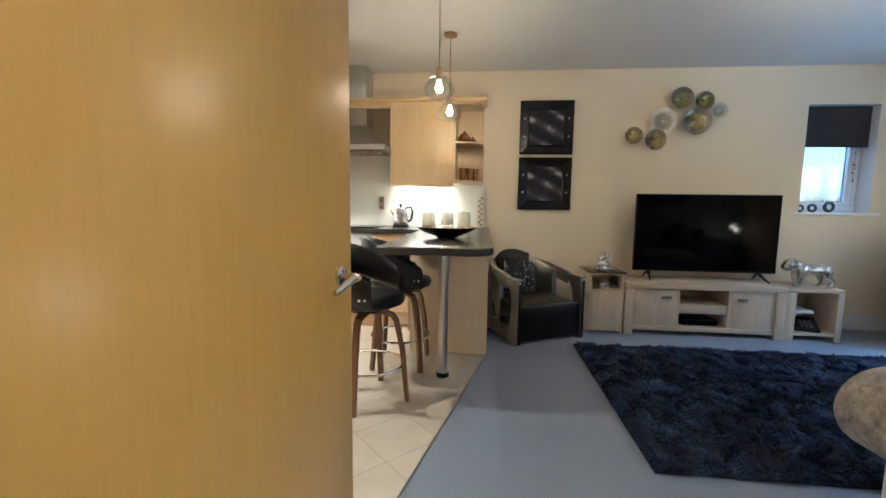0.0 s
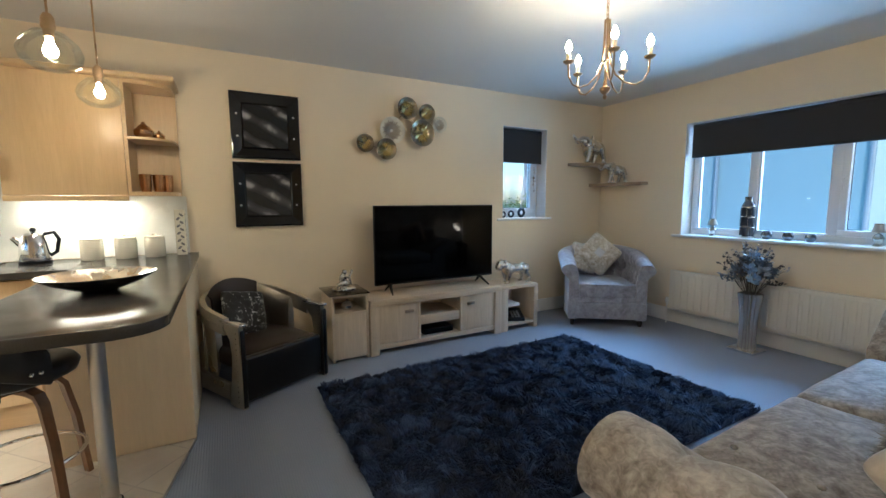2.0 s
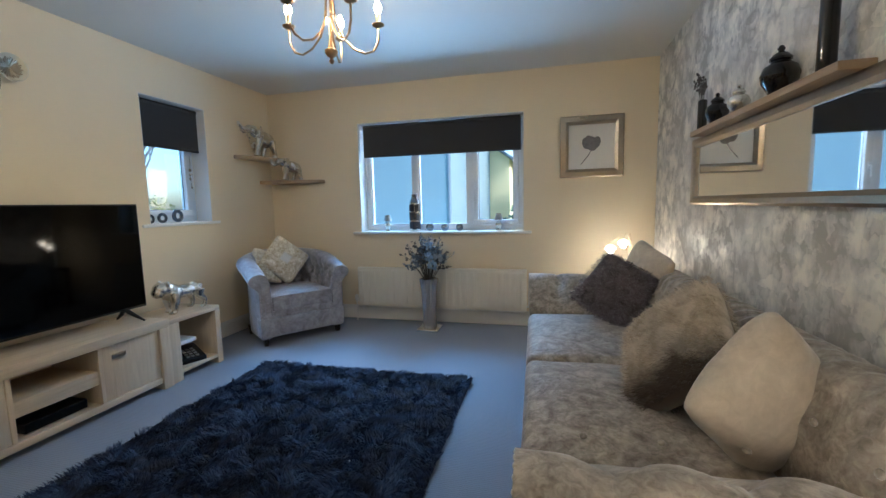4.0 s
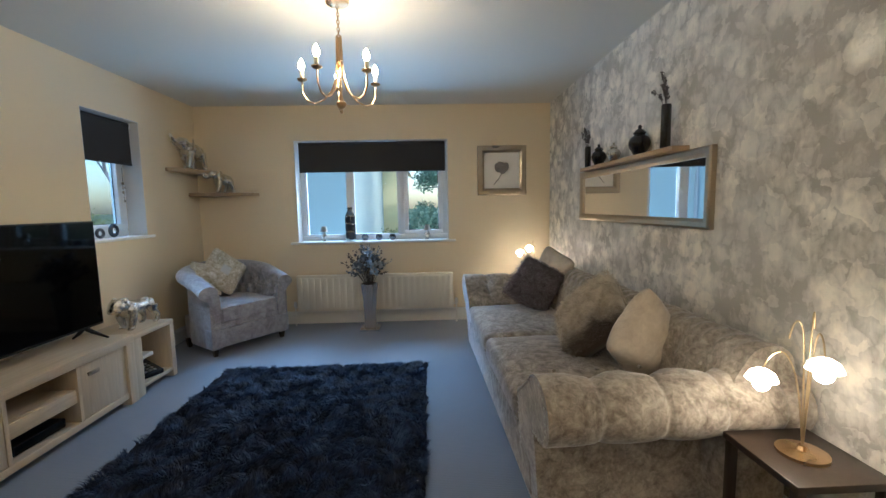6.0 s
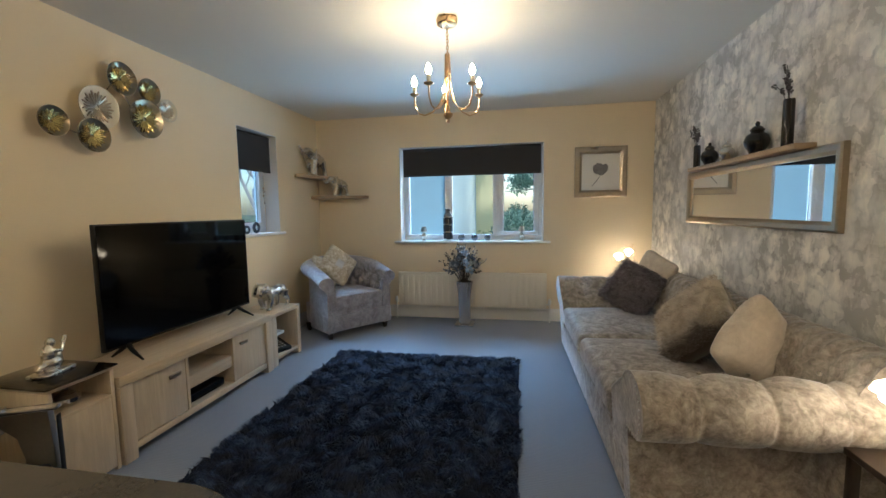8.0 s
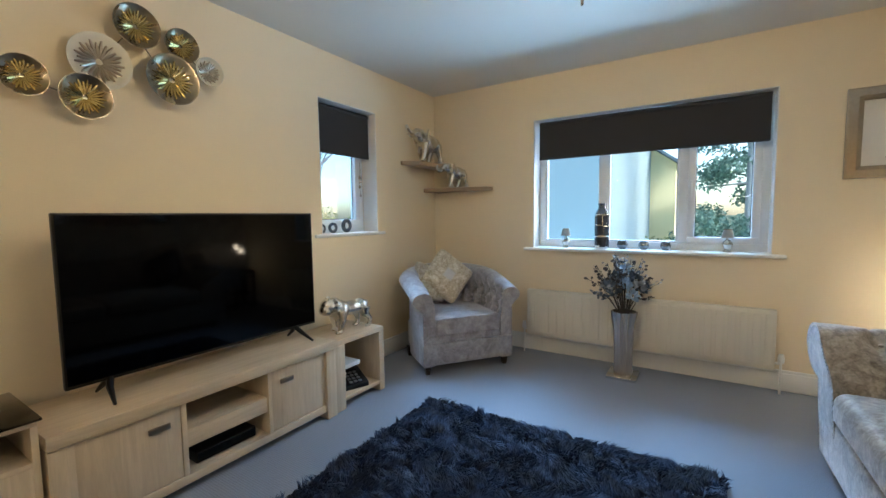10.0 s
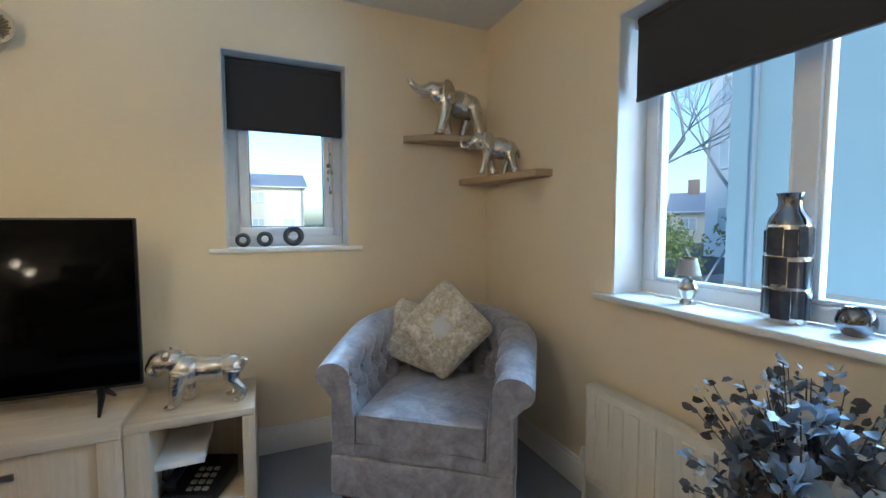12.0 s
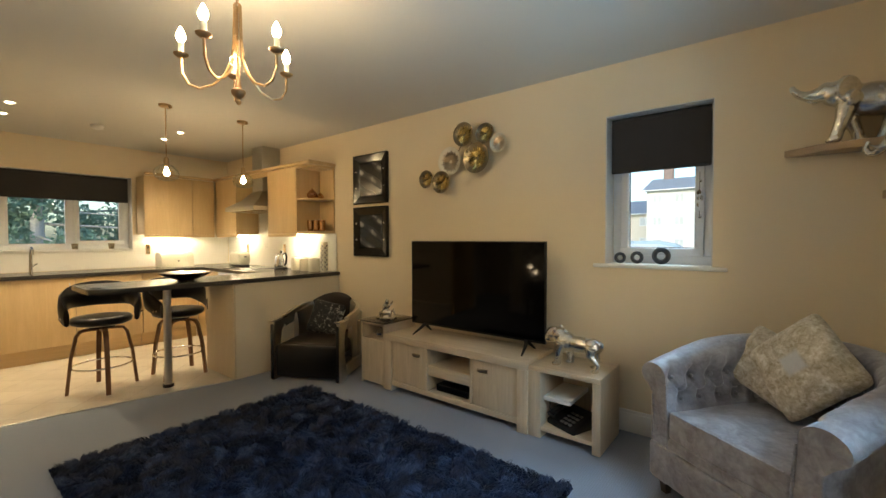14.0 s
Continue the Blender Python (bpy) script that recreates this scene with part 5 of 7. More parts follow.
def base_unit(m, w, doors=1, drawers=0, handle="r", label="maple-effect kitchen base unit"):
    """Local x along the run, front at y=0 facing -y, back at 0.58."""
    th = thing("base_cabinet", m, label, "kitchen cabinet", "kitchen base units")
    body = box(0.0, 0.018, 0.022, 0.58, 0.15, 0.868)
    box(w - 0.018, w, 0.022, 0.58, 0.15, 0.868, bm=body)
    box(0.018, w - 0.018, 0.022, 0.58, 0.15, 0.168, bm=body)
    box(0.018, w - 0.018, 0.56, 0.58, 0.168, 0.868, bm=body)
    part("carcass", body, M_MAPLEX, th)
    part("plinth", box(0.0, w, 0.06, 0.076, 0.0, 0.15), M_MAPLEX, th, "maple-effect kick board")
    top = 0.865
    if drawers:
        hh = (top - 0.152) / drawers
        for i in range(drawers):
            z0 = 0.152 + i * hh
            dr = part("drawer_front", box(0.002, w - 0.002, 0.0, 0.020, z0 + 0.002, z0 + hh - 0.002, 0.003), M_MAPLEX, th)
            part("handle", bow_handle(bmesh.new(), w / 2, 0, z0 + hh * 0.6, 0.13), M_STEEL, dr, "brushed steel bow handle")
    else:
        dw = w / doors
        for i in range(doors):
            dr = part("door", box(i * dw + 0.002, (i + 1) * dw - 0.002, 0.0, 0.020, 0.154, top - 0.002, 0.003), M_MAPLE, th)
            hx = (i + 1) * dw - 0.05 if handle == "r" else i * dw + 0.05
            part("handle", bow_handle(bmesh.new(), hx, 0, 0.74, 0.13, False), M_STEEL, dr, "brushed steel bow handle")
    return th


YF, XF = 4.06, -1.63
base_unit(pose(-1.60, YF, 0), 0.395, drawers=3, label="maple-effect drawer unit with three drawers")
base_unit(pose(-0.60, YF, 0), 0.43, label="maple-effect base unit beside the oven")
solo("corner_post", join(box(XF, XF + 0.028, 3.985, YF + 0.02, 0.15, 0.865, 0.002), box(XF - 0.055, XF + 0.026, 3.987, YF + 0.074, 0.0, 0.149)), M_MAPLE, "maple-effect filler post where the two runs of base units meet", "filler panel")
for i, y in enumerate((3.98, 3.38, 2.78, 2.18, 1.58)):
    base_unit(pose(XF, y - 0.595, 0, 0, 0, 90), 0.595, handle="l" if i % 2 else "r")


def oven():
    th = thing("built_in_oven", pose(-1.20, YF, 0), "white and black built-in electric oven under the worktop", "oven")
    part("housing", box(0.003, 0.595, 0.02, 0.55, 0.15, 0.868), M_STEEL, th)
    cp = part("control_panel", box(0.003, 0.595, -0.004, 0.019, 0.755, 0.866, 0.004), M_UPVC, th, "pale control panel")
    for k in range(2):
        part("knob", lathe([(0, 0), (0.016, 0), (0.013, 0.018), (0, 0.019)], 18), M_STEEL, cp, m=pose(0.10 + k * 0.40, -0.004, 0.815, 90, 0, 0))
    part("clock", box(0.26, 0.34, -0.006, -0.0045, 0.795, 0.835), M_SCREEN, cp, flat=True)
    dr = part("door", box(0.003, 0.595, -0.004, 0.019, 0.16, 0.75, 0.004), M_SCREEN, th, "black glass oven door")
    bm = bmesh.new()
    tube([(0.05, -0.004, 0.70), (0.05, -0.04, 0.70), (0.545, -0.04, 0.70), (0.545, -0.004, 0.70)], 0.008, 10, bm)
    part("handle", bm, M_STEEL, dr, "steel bar handle")
    part("plinth", box(0, 0.598, 0.06, 0.076, 0, 0.148), M_MAPLEX, th)


oven()
# peninsula base, panelled in maple
pen = thing("peninsula_cabinet", pose(-0.15, 3.50, 0), "maple-panelled peninsula cabinet carrying the breakfast bar", "kitchen cabinet")
part("end_panel", box(0.001, 0.589, 0.0, 0.018, 0.0, 0.868, 0.002), M_PALEMAPLE, pen, "pale maple end panel")
part("back_panel", box(0.571, 0.589, 0.019, 1.158, 0.0, 0.868, 0.002), M_WALL, pen, "cream panel facing the living area")
part("carcass", box(0.02, 0.570, 0.019, 1.158, 0.15, 0.868), M_MAPLE, pen)
dr = part("door", box(-0.019, 0.019, 0.03, 0.53, 0.155, 0.862, 0.003), M_MAPLE, pen)

wt = prism([(XW + 0.002, 0.76), (-1.61, 0.76), (-1.61, 4.035), (-0.156, 4.035), (-0.156, YN - 0.002), (XW + 0.002, YN - 0.002)], 0.870, 0.908, 0.004)
solo("worktop", wt, M_WORKTOP, "dark speckled laminate worktop on the kitchen units", "worktop")
bar = thing("breakfast_bar", pose(0, 0, 0), "dark laminate breakfast bar with rounded corners on a steel leg", "breakfast bar")
ol = [(-0.155, YN - 0.002), (-0.155, 2.52)]
ol += [(-0.135, 2.50)]
for i in range(9):
    a = radians(-90 + 90 * i / 8)
    ol.append((0.32 + 0.135 * math.cos(a), 2.635 + 0.135 * math.sin(a)))
ol += [(0.455, YN - 0.002)]
part("top", prism(ol, 0.870, 0.909, 0.004), M_WORKTOP, bar)
leg = bmesh.new()
lathe([(0, 0), (0.036, 0), (0.036, 0.03), (0.030, 0.034), (0.030, 0.85), (0.05, 0.855), (0.05, 0.869), (0, 0.869)], 24, leg)
part("leg", leg, M_STEEL, bar, "round brushed steel leg", m=Matrix.Translation((0.15, 3.07, 0)))
part("leg_foot", lathe([(0.0365, 0.001), (0.042, 0.001), (0.042, 0.028), (0.0365, 0.03)], 24), M_BLACK, bar, m=Matrix.Translation((0.15, 3.07, 0)))

sp = box(XW + 0.019, 0.40, YN - 0.008, YN - 0.001, 0.912, 1.335)
box(XW + 0.001, XW + 0.008, 0.80, YN - 0.01, 0.912, 1.128, bm=sp)
box(XW + 0.001, XW + 0.008, KW[1] + 0.002, YN - 0.01, 1.128, 1.335, bm=sp)
box(-1.30, -0.50, YN - 0.008, YN - 0.001, 1.335, 1.70, bm=sp)
solo("splashback", sp, M_SPLASH, "glossy white tiled splashback behind the worktop", "splashback", kind="structure")


def wall_unit(m, w, doors=1, d=0.30, z0=1.335, z1=2.075, label="maple-effect kitchen wall unit"):
    th = thing("wall_cabinet", m, label, "kitchen cabinet", "kitchen wall units")
    part("carcass", box(0.0, w, 0.022, d, z0, z1), M_MAPLE, th)
    dw = w / doors
    for i in range(doors):
        dr = part("door", box(i * dw + 0.002, (i + 1) * dw - 0.002, 0.0, 0.020, z0 + 0.002, z1 - 0.002, 0.003), M_MAPLE, th)
    part("light_rail", box(0.0, w, 0.0, 0.018, z0 - 0.035, z0 - 0.001, 0.003), M_MAPLEX, th, "maple light rail under the doors")
    return th


wall_unit(pose(-1.90, 4.34, 0), 0.60, 1)
wall_unit(pose(-0.50, 4.34, 0), 0.60, 1)
wall_unit(pose(-1.93, 3.50, 0, 0, 0, 90), 0.55, 1)
wall_unit(pose(-1.93, 4.052, 0, 0, 0, 90), 0.28, 1)
# open end unit with curved front
ou = thing("open_shelf_unit", pose(0.101, 4.34, 0), "open curved maple end unit with shelves of glasses", "shelf unit")
part("back_panel", box(0.0, 0.275, 0.30, 0.315, 1.335, 2.075), M_MAPLE, ou)
part("side_panel", box(0.0, 0.018, 0.0, 0.299, 1.335, 2.075), M_MAPLE, ou)


def quarter(z0, z1):
    pts = [(0.019, 0.299), (0.019, 0.0)]
    for i in range(10):
        a = radians(-90 + 90 * i / 9)
        pts.append((0.09 + 0.18 * math.cos(a), 0.19 + 0.19 * math.sin(a)))
    pts.append((0.27, 0.299))
    return prism(pts, z0, z1)


for z0, z1 in ((1.335, 1.36), (1.70, 1.716), (2.05, 2.075)):
    part("shelf", quarter(z0, z1), M_MAPLEX, ou)
cor = box(-1.93, 0.40, 4.305, YN - 0.002, 2.077, 2.115, 0.012, 3)
box(-1.93, -1.88, 3.50, 4.304, 2.077, 2.115, 0.012, 3, bm=cor)
solo("cornice", cor, M_MAPLEX, "maple-effect cornice moulding over the wall units", "cornice", kind="structure")
br = thing("bridging_panel", pose(-1.30, 4.34, 0), "maple bridging panel above the cooker hood", "panel")
part("panel", box(0.001, 0.799, 0.0, 0.02, 2.02, 2.076, 0.002), M_MAPLEX, br)


def cooker_hood():
    th = thing("cooker_hood", pose(-0.87, YN - 0.01, 0), "brushed steel chimney cooker hood over the hob", "cooker hood")
    bm = bmesh.new()
    w0, d0, w1, d1 = 0.36, 0.48, 0.125, 0.24
    rings = [(w0, d0, 1.62), (w0, d0, 1.665), (w0 - 0.05, d0 - 0.05, 1.70), (w0 - 0.14, d0 - 0.14, 1.76), (w1 + 0.02, d1 + 0.02, 1.85), (w1, d1, 1.875)]
    vs = [[bm.verts.new(p) for p in ((-w, 0, z), (-w, -d, z), (w, -d, z), (w, 0, z))] for w, d, z in rings]
    for p, q in zip(vs, vs[1:]):
        for i in range(4):
            bm.faces.new([p[i], p[(i + 1) % 4], q[(i + 1) % 4], q[i]])
    bm.faces.new(vs[0][::-1])
    bm.faces.new(vs[-1])
    part("canopy", bm, M_STEEL, th, smooth=20)
    part("flue", box(-w1, w1, -d1, 0, 1.876, ZC - 0.004, 0.003), M_STEEL, th)
    part("filter", box(-0.30, 0.30, -0.42, -0.06, 1.612, 1.619), M_PEWTER, th, "dark mesh filter")


cooker_hood()
hob = thing("hob", pose(-0.90, 4.36, 0.908), "black glass electric hob set in the worktop", "hob")
part("glass_plate", box(-0.29, 0.29, -0.25, 0.25, 0.001, 0.007, 0.002), M_SCREEN, hob)
for x in (-0.14, 0.14):
    for y in (-0.11, 0.11):
        part("ring", lathe([(0.075, 0.0072), (0.08, 0.0072), (0.08, 0.0078), (0.075, 0.0078)], 28), M_PEWTER, hob, m=Matrix.Translation((x, y, 0)))
# strip lights under the wall units
for x0, x1 in ((-1.85, -1.35), (-0.45, 0.05)):
    st = thing("strip_light", pose((x0 + x1) / 2, 4.53, 1.333), "slim lit strip light under a wall unit", "strip light", "under-cabinet lights")
    part("housing", box(-0.24, 0.24, -0.02, 0.02, -0.012, 0.0, 0.002), M_UPVC, st)
    part("diffuser", box(-0.235, 0.235, -0.016, 0.016, -0.018, -0.0125, 0.002), M_STRIP, st, "glowing diffuser")
st = thing("strip_light", pose(XW + 0.13, 3.85, 1.333, 0, 0, 90), "slim lit strip light under a wall unit", "strip light", "under-cabinet lights")
part("housing", box(-0.24, 0.24, -0.02, 0.02, -0.012, 0.0, 0.002), M_UPVC, st)
part("diffuser", box(-0.235, 0.235, -0.016, 0.016, -0.018, -0.0125, 0.002), M_STRIP, st, "glowing diffuser")


def bar_stool(m, leg_turn):
    """Black leather wrap-round shell that swivels on four bent walnut legs; front faces local +x."""
    th = thing("bar_stool", m, "black leather bar stool with bent walnut legs and chrome foot ring", "bar stool", "stools at the breakfast bar")
    sz = 0.60
    bm = lathe([(0, sz - 0.045), (0.17, sz - 0.045), (0.205, sz - 0.03), (0.215, sz), (0.20, sz + 0.022), (0.12, sz + 0.03), (0, sz + 0.028)], 30)
    part("seat", bm, M_BLACKLEATHER, th, "round padded black leather seat", smooth=60)
    bm = bmesh.new()
    rows = []
    n = 30
    for k in range(n + 1):
        a = radians(62 + 236 * k / n)
        t = abs(2 * k / n - 1)
        lo = sz + 0.10 - 0.115 * max(0.0, t - 0.45) / 0.55
        hi = 0.905 - 0.19 * t ** 2.2
        row = []
        for r, z in ((0.225, lo), (0.222, (lo + hi) / 2), (0.228, hi - 0.015), (0.242, hi), (0.256, hi - 0.015), (0.262, (lo + hi) / 2), (0.255, lo), (0.24, lo - 0.012)):
            row.append(bm.verts.new((1.06 * r * math.cos(a), 1.06 * r * math.sin(a), z)))
        rows.append(row)
    for p, q in zip(rows, rows[1:]):
        for i in range(8):
            bm.faces.new([p[i], p[(i + 1) % 8], q[(i + 1) % 8], q[i]])
    bm.faces.new(rows[0][::-1])
    bm.faces.new(rows[-1])
    part("backrest", bm, M_BLACKLEATHER, th, "curved wrap-round leather back", smooth=60)
    for s in (-1, 1):
        a = radians(s * 72)
        q = bmesh.new()
        for da in (-0.05, 0.05):
            ball((0.277 * math.cos(a + da), 0.277 * math.sin(a + da), sz + 0.04), 0.009, q, 8)
        part("bolt", q, M_CHROME, th)
    part("swivel_plate", lathe([(0, sz - 0.075), (0.09, sz - 0.075), (0.09, sz - 0.046), (0, sz - 0.046)], 20), M_BLACK, th)
    for i in range(4):
        a = radians(leg_turn + 90 * i)
        ca, sa = math.cos(a), math.sin(a)
        pts = [(0.02, sz - 0.085), (0.10, sz - 0.085), (0.145, sz - 0.095), (0.17, sz - 0.13), (0.18, sz - 0.18), (0.205, 0.30), (0.235, 0.0)]
        bm = bmesh.new()
        rows = []
        for j, (r, z) in enumerate(pts):
            p0, p1 = pts[max(0, j - 1)], pts[min(len(pts) - 1, j + 1)]
            dr, dz = p1[0] - p0[0], p1[1] - p0[1]
            l = math.hypot(dr, dz)
            nr, nz = -dz / l, dr / l
            hw = 0.021 - 0.006 * j / len(pts)
            rows.append([bm.verts.new(((r + o * nr) * ca - u * sa, (r + o * nr) * sa + u * ca, max(0.0, z + o * nz))) for o, u in ((-0.011, -hw), (0.011, -hw), (0.011, hw), (-0.011, hw))])
        for p, q in zip(rows, rows[1:]):
            for u in range(4):
                bm.faces.new([p[u], p[(u + 1) % 4], q[(u + 1) % 4], q[u]])
        bm.faces.new(rows[0][::-1])
        bm.faces.new(rows[-1])
        part("leg", bm, M_WALNUT, th, "bent walnut leg")
    ring = bmesh.new()
    tube([(0.205 * math.cos(2 * math.pi * i / 36), 0.205 * math.sin(2 * math.pi * i / 36), 0.21) for i in range(36)], 0.008, 8, ring, closed=True)
    part("foot_ring", ring, M_CHROME, th, "chrome foot ring")
    return th


bar_stool(pose(-0.25, 2.71, 0, 0, 0, -8), 4)
bar_stool(pose(-0.17, 3.265, 0, 0, 0, 14), 31)

# ---- living room walls and ornaments ----


def abstract_mat():
    n = Nodes("silky_abstract_print")
    w = n.add("ShaderNodeTexWave", wave_type="BANDS", bands_direction="X")
    w.inputs["Scale"].default_value = 1.3
    w.inputs["Distortion"].default_value = 2.4
    w.inputs["Detail"].default_value = 2.0
    w.inputs["Detail Scale"].default_value = 0.8
    n.link(n.coords((1.3, 1.0, 1.8), (0, radians(52), 0)), w.inputs["Vector"])
    a = n.noise(4, 3, 0.5, 0.6)
    k = n.mix(1.0, w.outputs[0], n.ramp(a, [(0.30, (0.25,) * 3), (0.60, (1.0,) * 3)]), "MULTIPLY")
    n.set(Base_Color=n.ramp(k, [(0.25, (0.010, 0.010, 0.011)), (0.65, (0.06, 0.06, 0.063)), (0.97, (0.34, 0.34, 0.34))]), Roughness=0.25)
    return n.m


M_ABSTRACT = abstract_mat()
def dark_picture(z0):
    th = thing("framed_picture", pose(0.98, YN, z0), "black lacquer framed abstract picture in silver and grey", "picture", "pair of dark pictures")
    w = 0.255
    bm = bmesh.new()
    rings = [(w, 0.0), (w, -0.03), (w - 0.012, -0.034), (w - 0.075, -0.018), (w - 0.082, -0.022), (w - 0.09, -0.014), (w - 0.09, 0.0)]
    vs = [[bm.verts.new((sx * r, y, w + sz * r)) for sx, sz in ((-1, -1), (1, -1), (1, 1), (-1, 1))] for r, y in rings]
    for p, q in zip(vs, vs[1:]):
        for i in range(4):
            bm.faces.new([p[i], p[(i + 1) % 4], q[(i + 1) % 4], q[i]])
    part("frame", bm, M_PICBLACK, th, "bevelled glossy black frame", smooth=15)
    part("print", box(-w + 0.089, w - 0.089, -0.012, -0.001, 0.089, 2 * w - 0.089), M_ABSTRACT, th, "silver swirls on black")
    for sx in (-1, 1):
        for z in (0.17, 0.34):
            part("stud", lathe([(0, 0), (0.012, 0), (0.009, 0.006), (0, 0.008)], 14), M_CHROME, th, m=pose(sx * (w - 0.045), -0.026, z, 90, 0, 0))
    return th


dp = dark_picture(1.635)
copy_thing(dp, pose(0.98, YN, 1.095))

# cluster of metal bowls on the wall
wd = thing("wall_sculpture", pose(0, YN, 0), "cluster of seven round metal dishes fixed to the wall", "wall art")
rods = bmesh.new()
tube([(1.785, -0.018, 1.81), (1.975, -0.018, 1.765), (2.045, -0.018, 1.94), (2.195, -0.018, 2.145), (2.335, -0.018, 1.93), (2.40, -0.018, 2.12), (2.53, -0.018, 2.025)], 0.004, 6, rods)
part("rod", rods, M_PEWTER, wd)
for x, z, r, kind, out in ((2.195, 2.143, 0.100, 0, 0.055), (2.335, 1.930, 0.124, 0, 0.07), (2.045, 1.938, 0.122, 1, 0.045), (1.975, 1.763, 0.096, 0, 0.075),
                           (1.785, 1.808, 0.080, 2, 0.05), (2.530, 2.026, 0.076, 1, 0.05), (2.400, 2.122, 0.084, 2, 0.04)):
    m = pose(x, -out, z, 90, 0, 0)
    prof = [(0, 0.0), (r * 0.5, 0.006), (r * 0.85, 0.02), (r, 0.034), (r * 1.0, 0.037), (r * 0.97, 0.037), (r * 0.82, 0.024), (r * 0.48, 0.011), (0, 0.006)]
    dish = part("dish", lathe(prof, 36), M_CERAMIC if kind == 1 else M_PEWTER, wd, "whitewashed dish" if kind == 1 else "dark metal dish", m=m @ pose(0, 0, -0.015))
    fl = bmesh.new()
    for i in range(26):
        a = 2 * math.pi * i / 26
        r0, r1 = r * 0.12, r * (0.66 if i % 2 else 0.76)
        tube([(r0 * math.cos(a), r0 * math.sin(a), 0.010), (r1 * 0.6 * math.cos(a), r1 * 0.6 * math.sin(a), 0.016), (r1 * math.cos(a), r1 * math.sin(a), 0.0235)], [0.005, r * 0.075, 0.004], 5, fl)
    part("petals", fl, M_FRAME if kind == 1 else M_GOLDIN, dish, "radiating petals", kind="stuff")
    st = bmesh.new()
    tube([(0, 0, 0.001), (0, 0, -(out - 0.016))], 0.006, 6, st)
    part("stem", st, M_PEWTER, dish)

# picture on the east wall
ep = thing("framed_picture", pose(XE, 1.295, 1.425, 0, 0, -90), "grey flower print in a broad champagne-silver frame", "picture")
w = 0.275
bm = bmesh.new()
rings = [(w, 0.0), (w, -0.022), (w - 0.01, -0.028), (w - 0.05, -0.034), (w - 0.075, -0.022), (w - 0.078, 0.0)]
vs = [[bm.verts.new((sx * r, y, w + sz * r)) for sx, sz in ((-1, -1), (1, -1), (1, 1), (-1, 1))] for r, y in rings]
for p, q in zip(vs, vs[1:]):
    for i in range(4):
        bm.faces.new([p[i], p[(i + 1) % 4], q[(i + 1) % 4], q[i]])
part("frame", bm, M_FRAME, ep, smooth=15)
part("mount", box(-w + 0.077, w - 0.077, -0.010, -0.001, 0.077, 2 * w - 0.077), M_MOUNT, ep, "white mount")
fl = bmesh.new()
for i in range(5):
    ball((-0.045 + 0.022 * i, -0.0115, 0.305 + 0.01 * math.sin(i * 1.7)), (0.036, 0.001, 0.066 - 0.006 * abs(i - 2)), fl, 14, pose(0, 0, 0, 0, -14 + 7 * i, 0))
part("bloom", fl, M_GREYINK, ep, "grey flower head")
sx = bmesh.new()
tube([(0.0, -0.0115, 0.245), (-0.03, -0.0115, 0.19), (-0.09, -0.0115, 0.12)], 0.0035, 5, sx)
part("stalk", sx, M_GREYINK, ep)

# mirror and shelf on the papered wall
mr = thing("wall_mirror", pose(2.96, YS, 1.17), "long wall mirror in a champagne-silver frame", "mirror")
hw, hh = 0.86, 0.205
bm = bmesh.new()
rings = [(0.0, 0.0), (0.0, 0.026), (0.012, 0.032), (0.035, 0.030), (0.052, 0.020), (0.054, 0.0)]
vs = [[bm.verts.new((sx * (hw - r), y, hh + sz * (hh - r))) for sx, sz in ((-1, -1), (1, -1), (1, 1), (-1, 1))] for r, y in rings]
for p, q in zip(vs, vs[1:]):
    for i in range(4):
        bm.faces.new([p[i], p[(i + 1) % 4], q[(i + 1) % 4], q[i]])
part("frame", bm, M_FRAME, mr, smooth=15)
part("glass", box(-hw + 0.052, hw - 0.052, 0.002, 0.010, 0.052, 2 * hh - 0.052), M_MIRROR, mr, "silvered mirror glass", flat=True)
sh = thing("wall_shelf", pose(2.97, YS, 1.578), "narrow pale floating shelf above the mirror", "shelf")
part("board", box(-0.66, 0.66, 0.001, 0.10, 0.0, 0.028, 0.003), M_SHELF, sh)
ZS = 1.606


def urn(x, s, material, label):
    th = thing("ginger_jar", pose(x, YS + 0.052, ZS), label, "jar")
    part("body", lathe([(0, 0), (0.03 * s, 0), (0.034 * s, 0.008 * s), (0.055 * s, 0.045 * s), (0.06 * s, 0.07 * s), (0.05 * s, 0.098 * s), (0.03 * s, 0.112 * s), (0.028 * s, 0.12 * s), (0, 0.12 * s)], 28), material, th)
    part("lid", lathe([(0, 0.1205 * s), (0.034 * s, 0.1205 * s), (0.034 * s, 0.128 * s), (0.022 * s, 0.142 * s), (0.008 * s, 0.150 * s), (0.012 * s, 0.160 * s), (0.006 * s, 0.170 * s), (0, 0.172 * s)], 24), material, th)


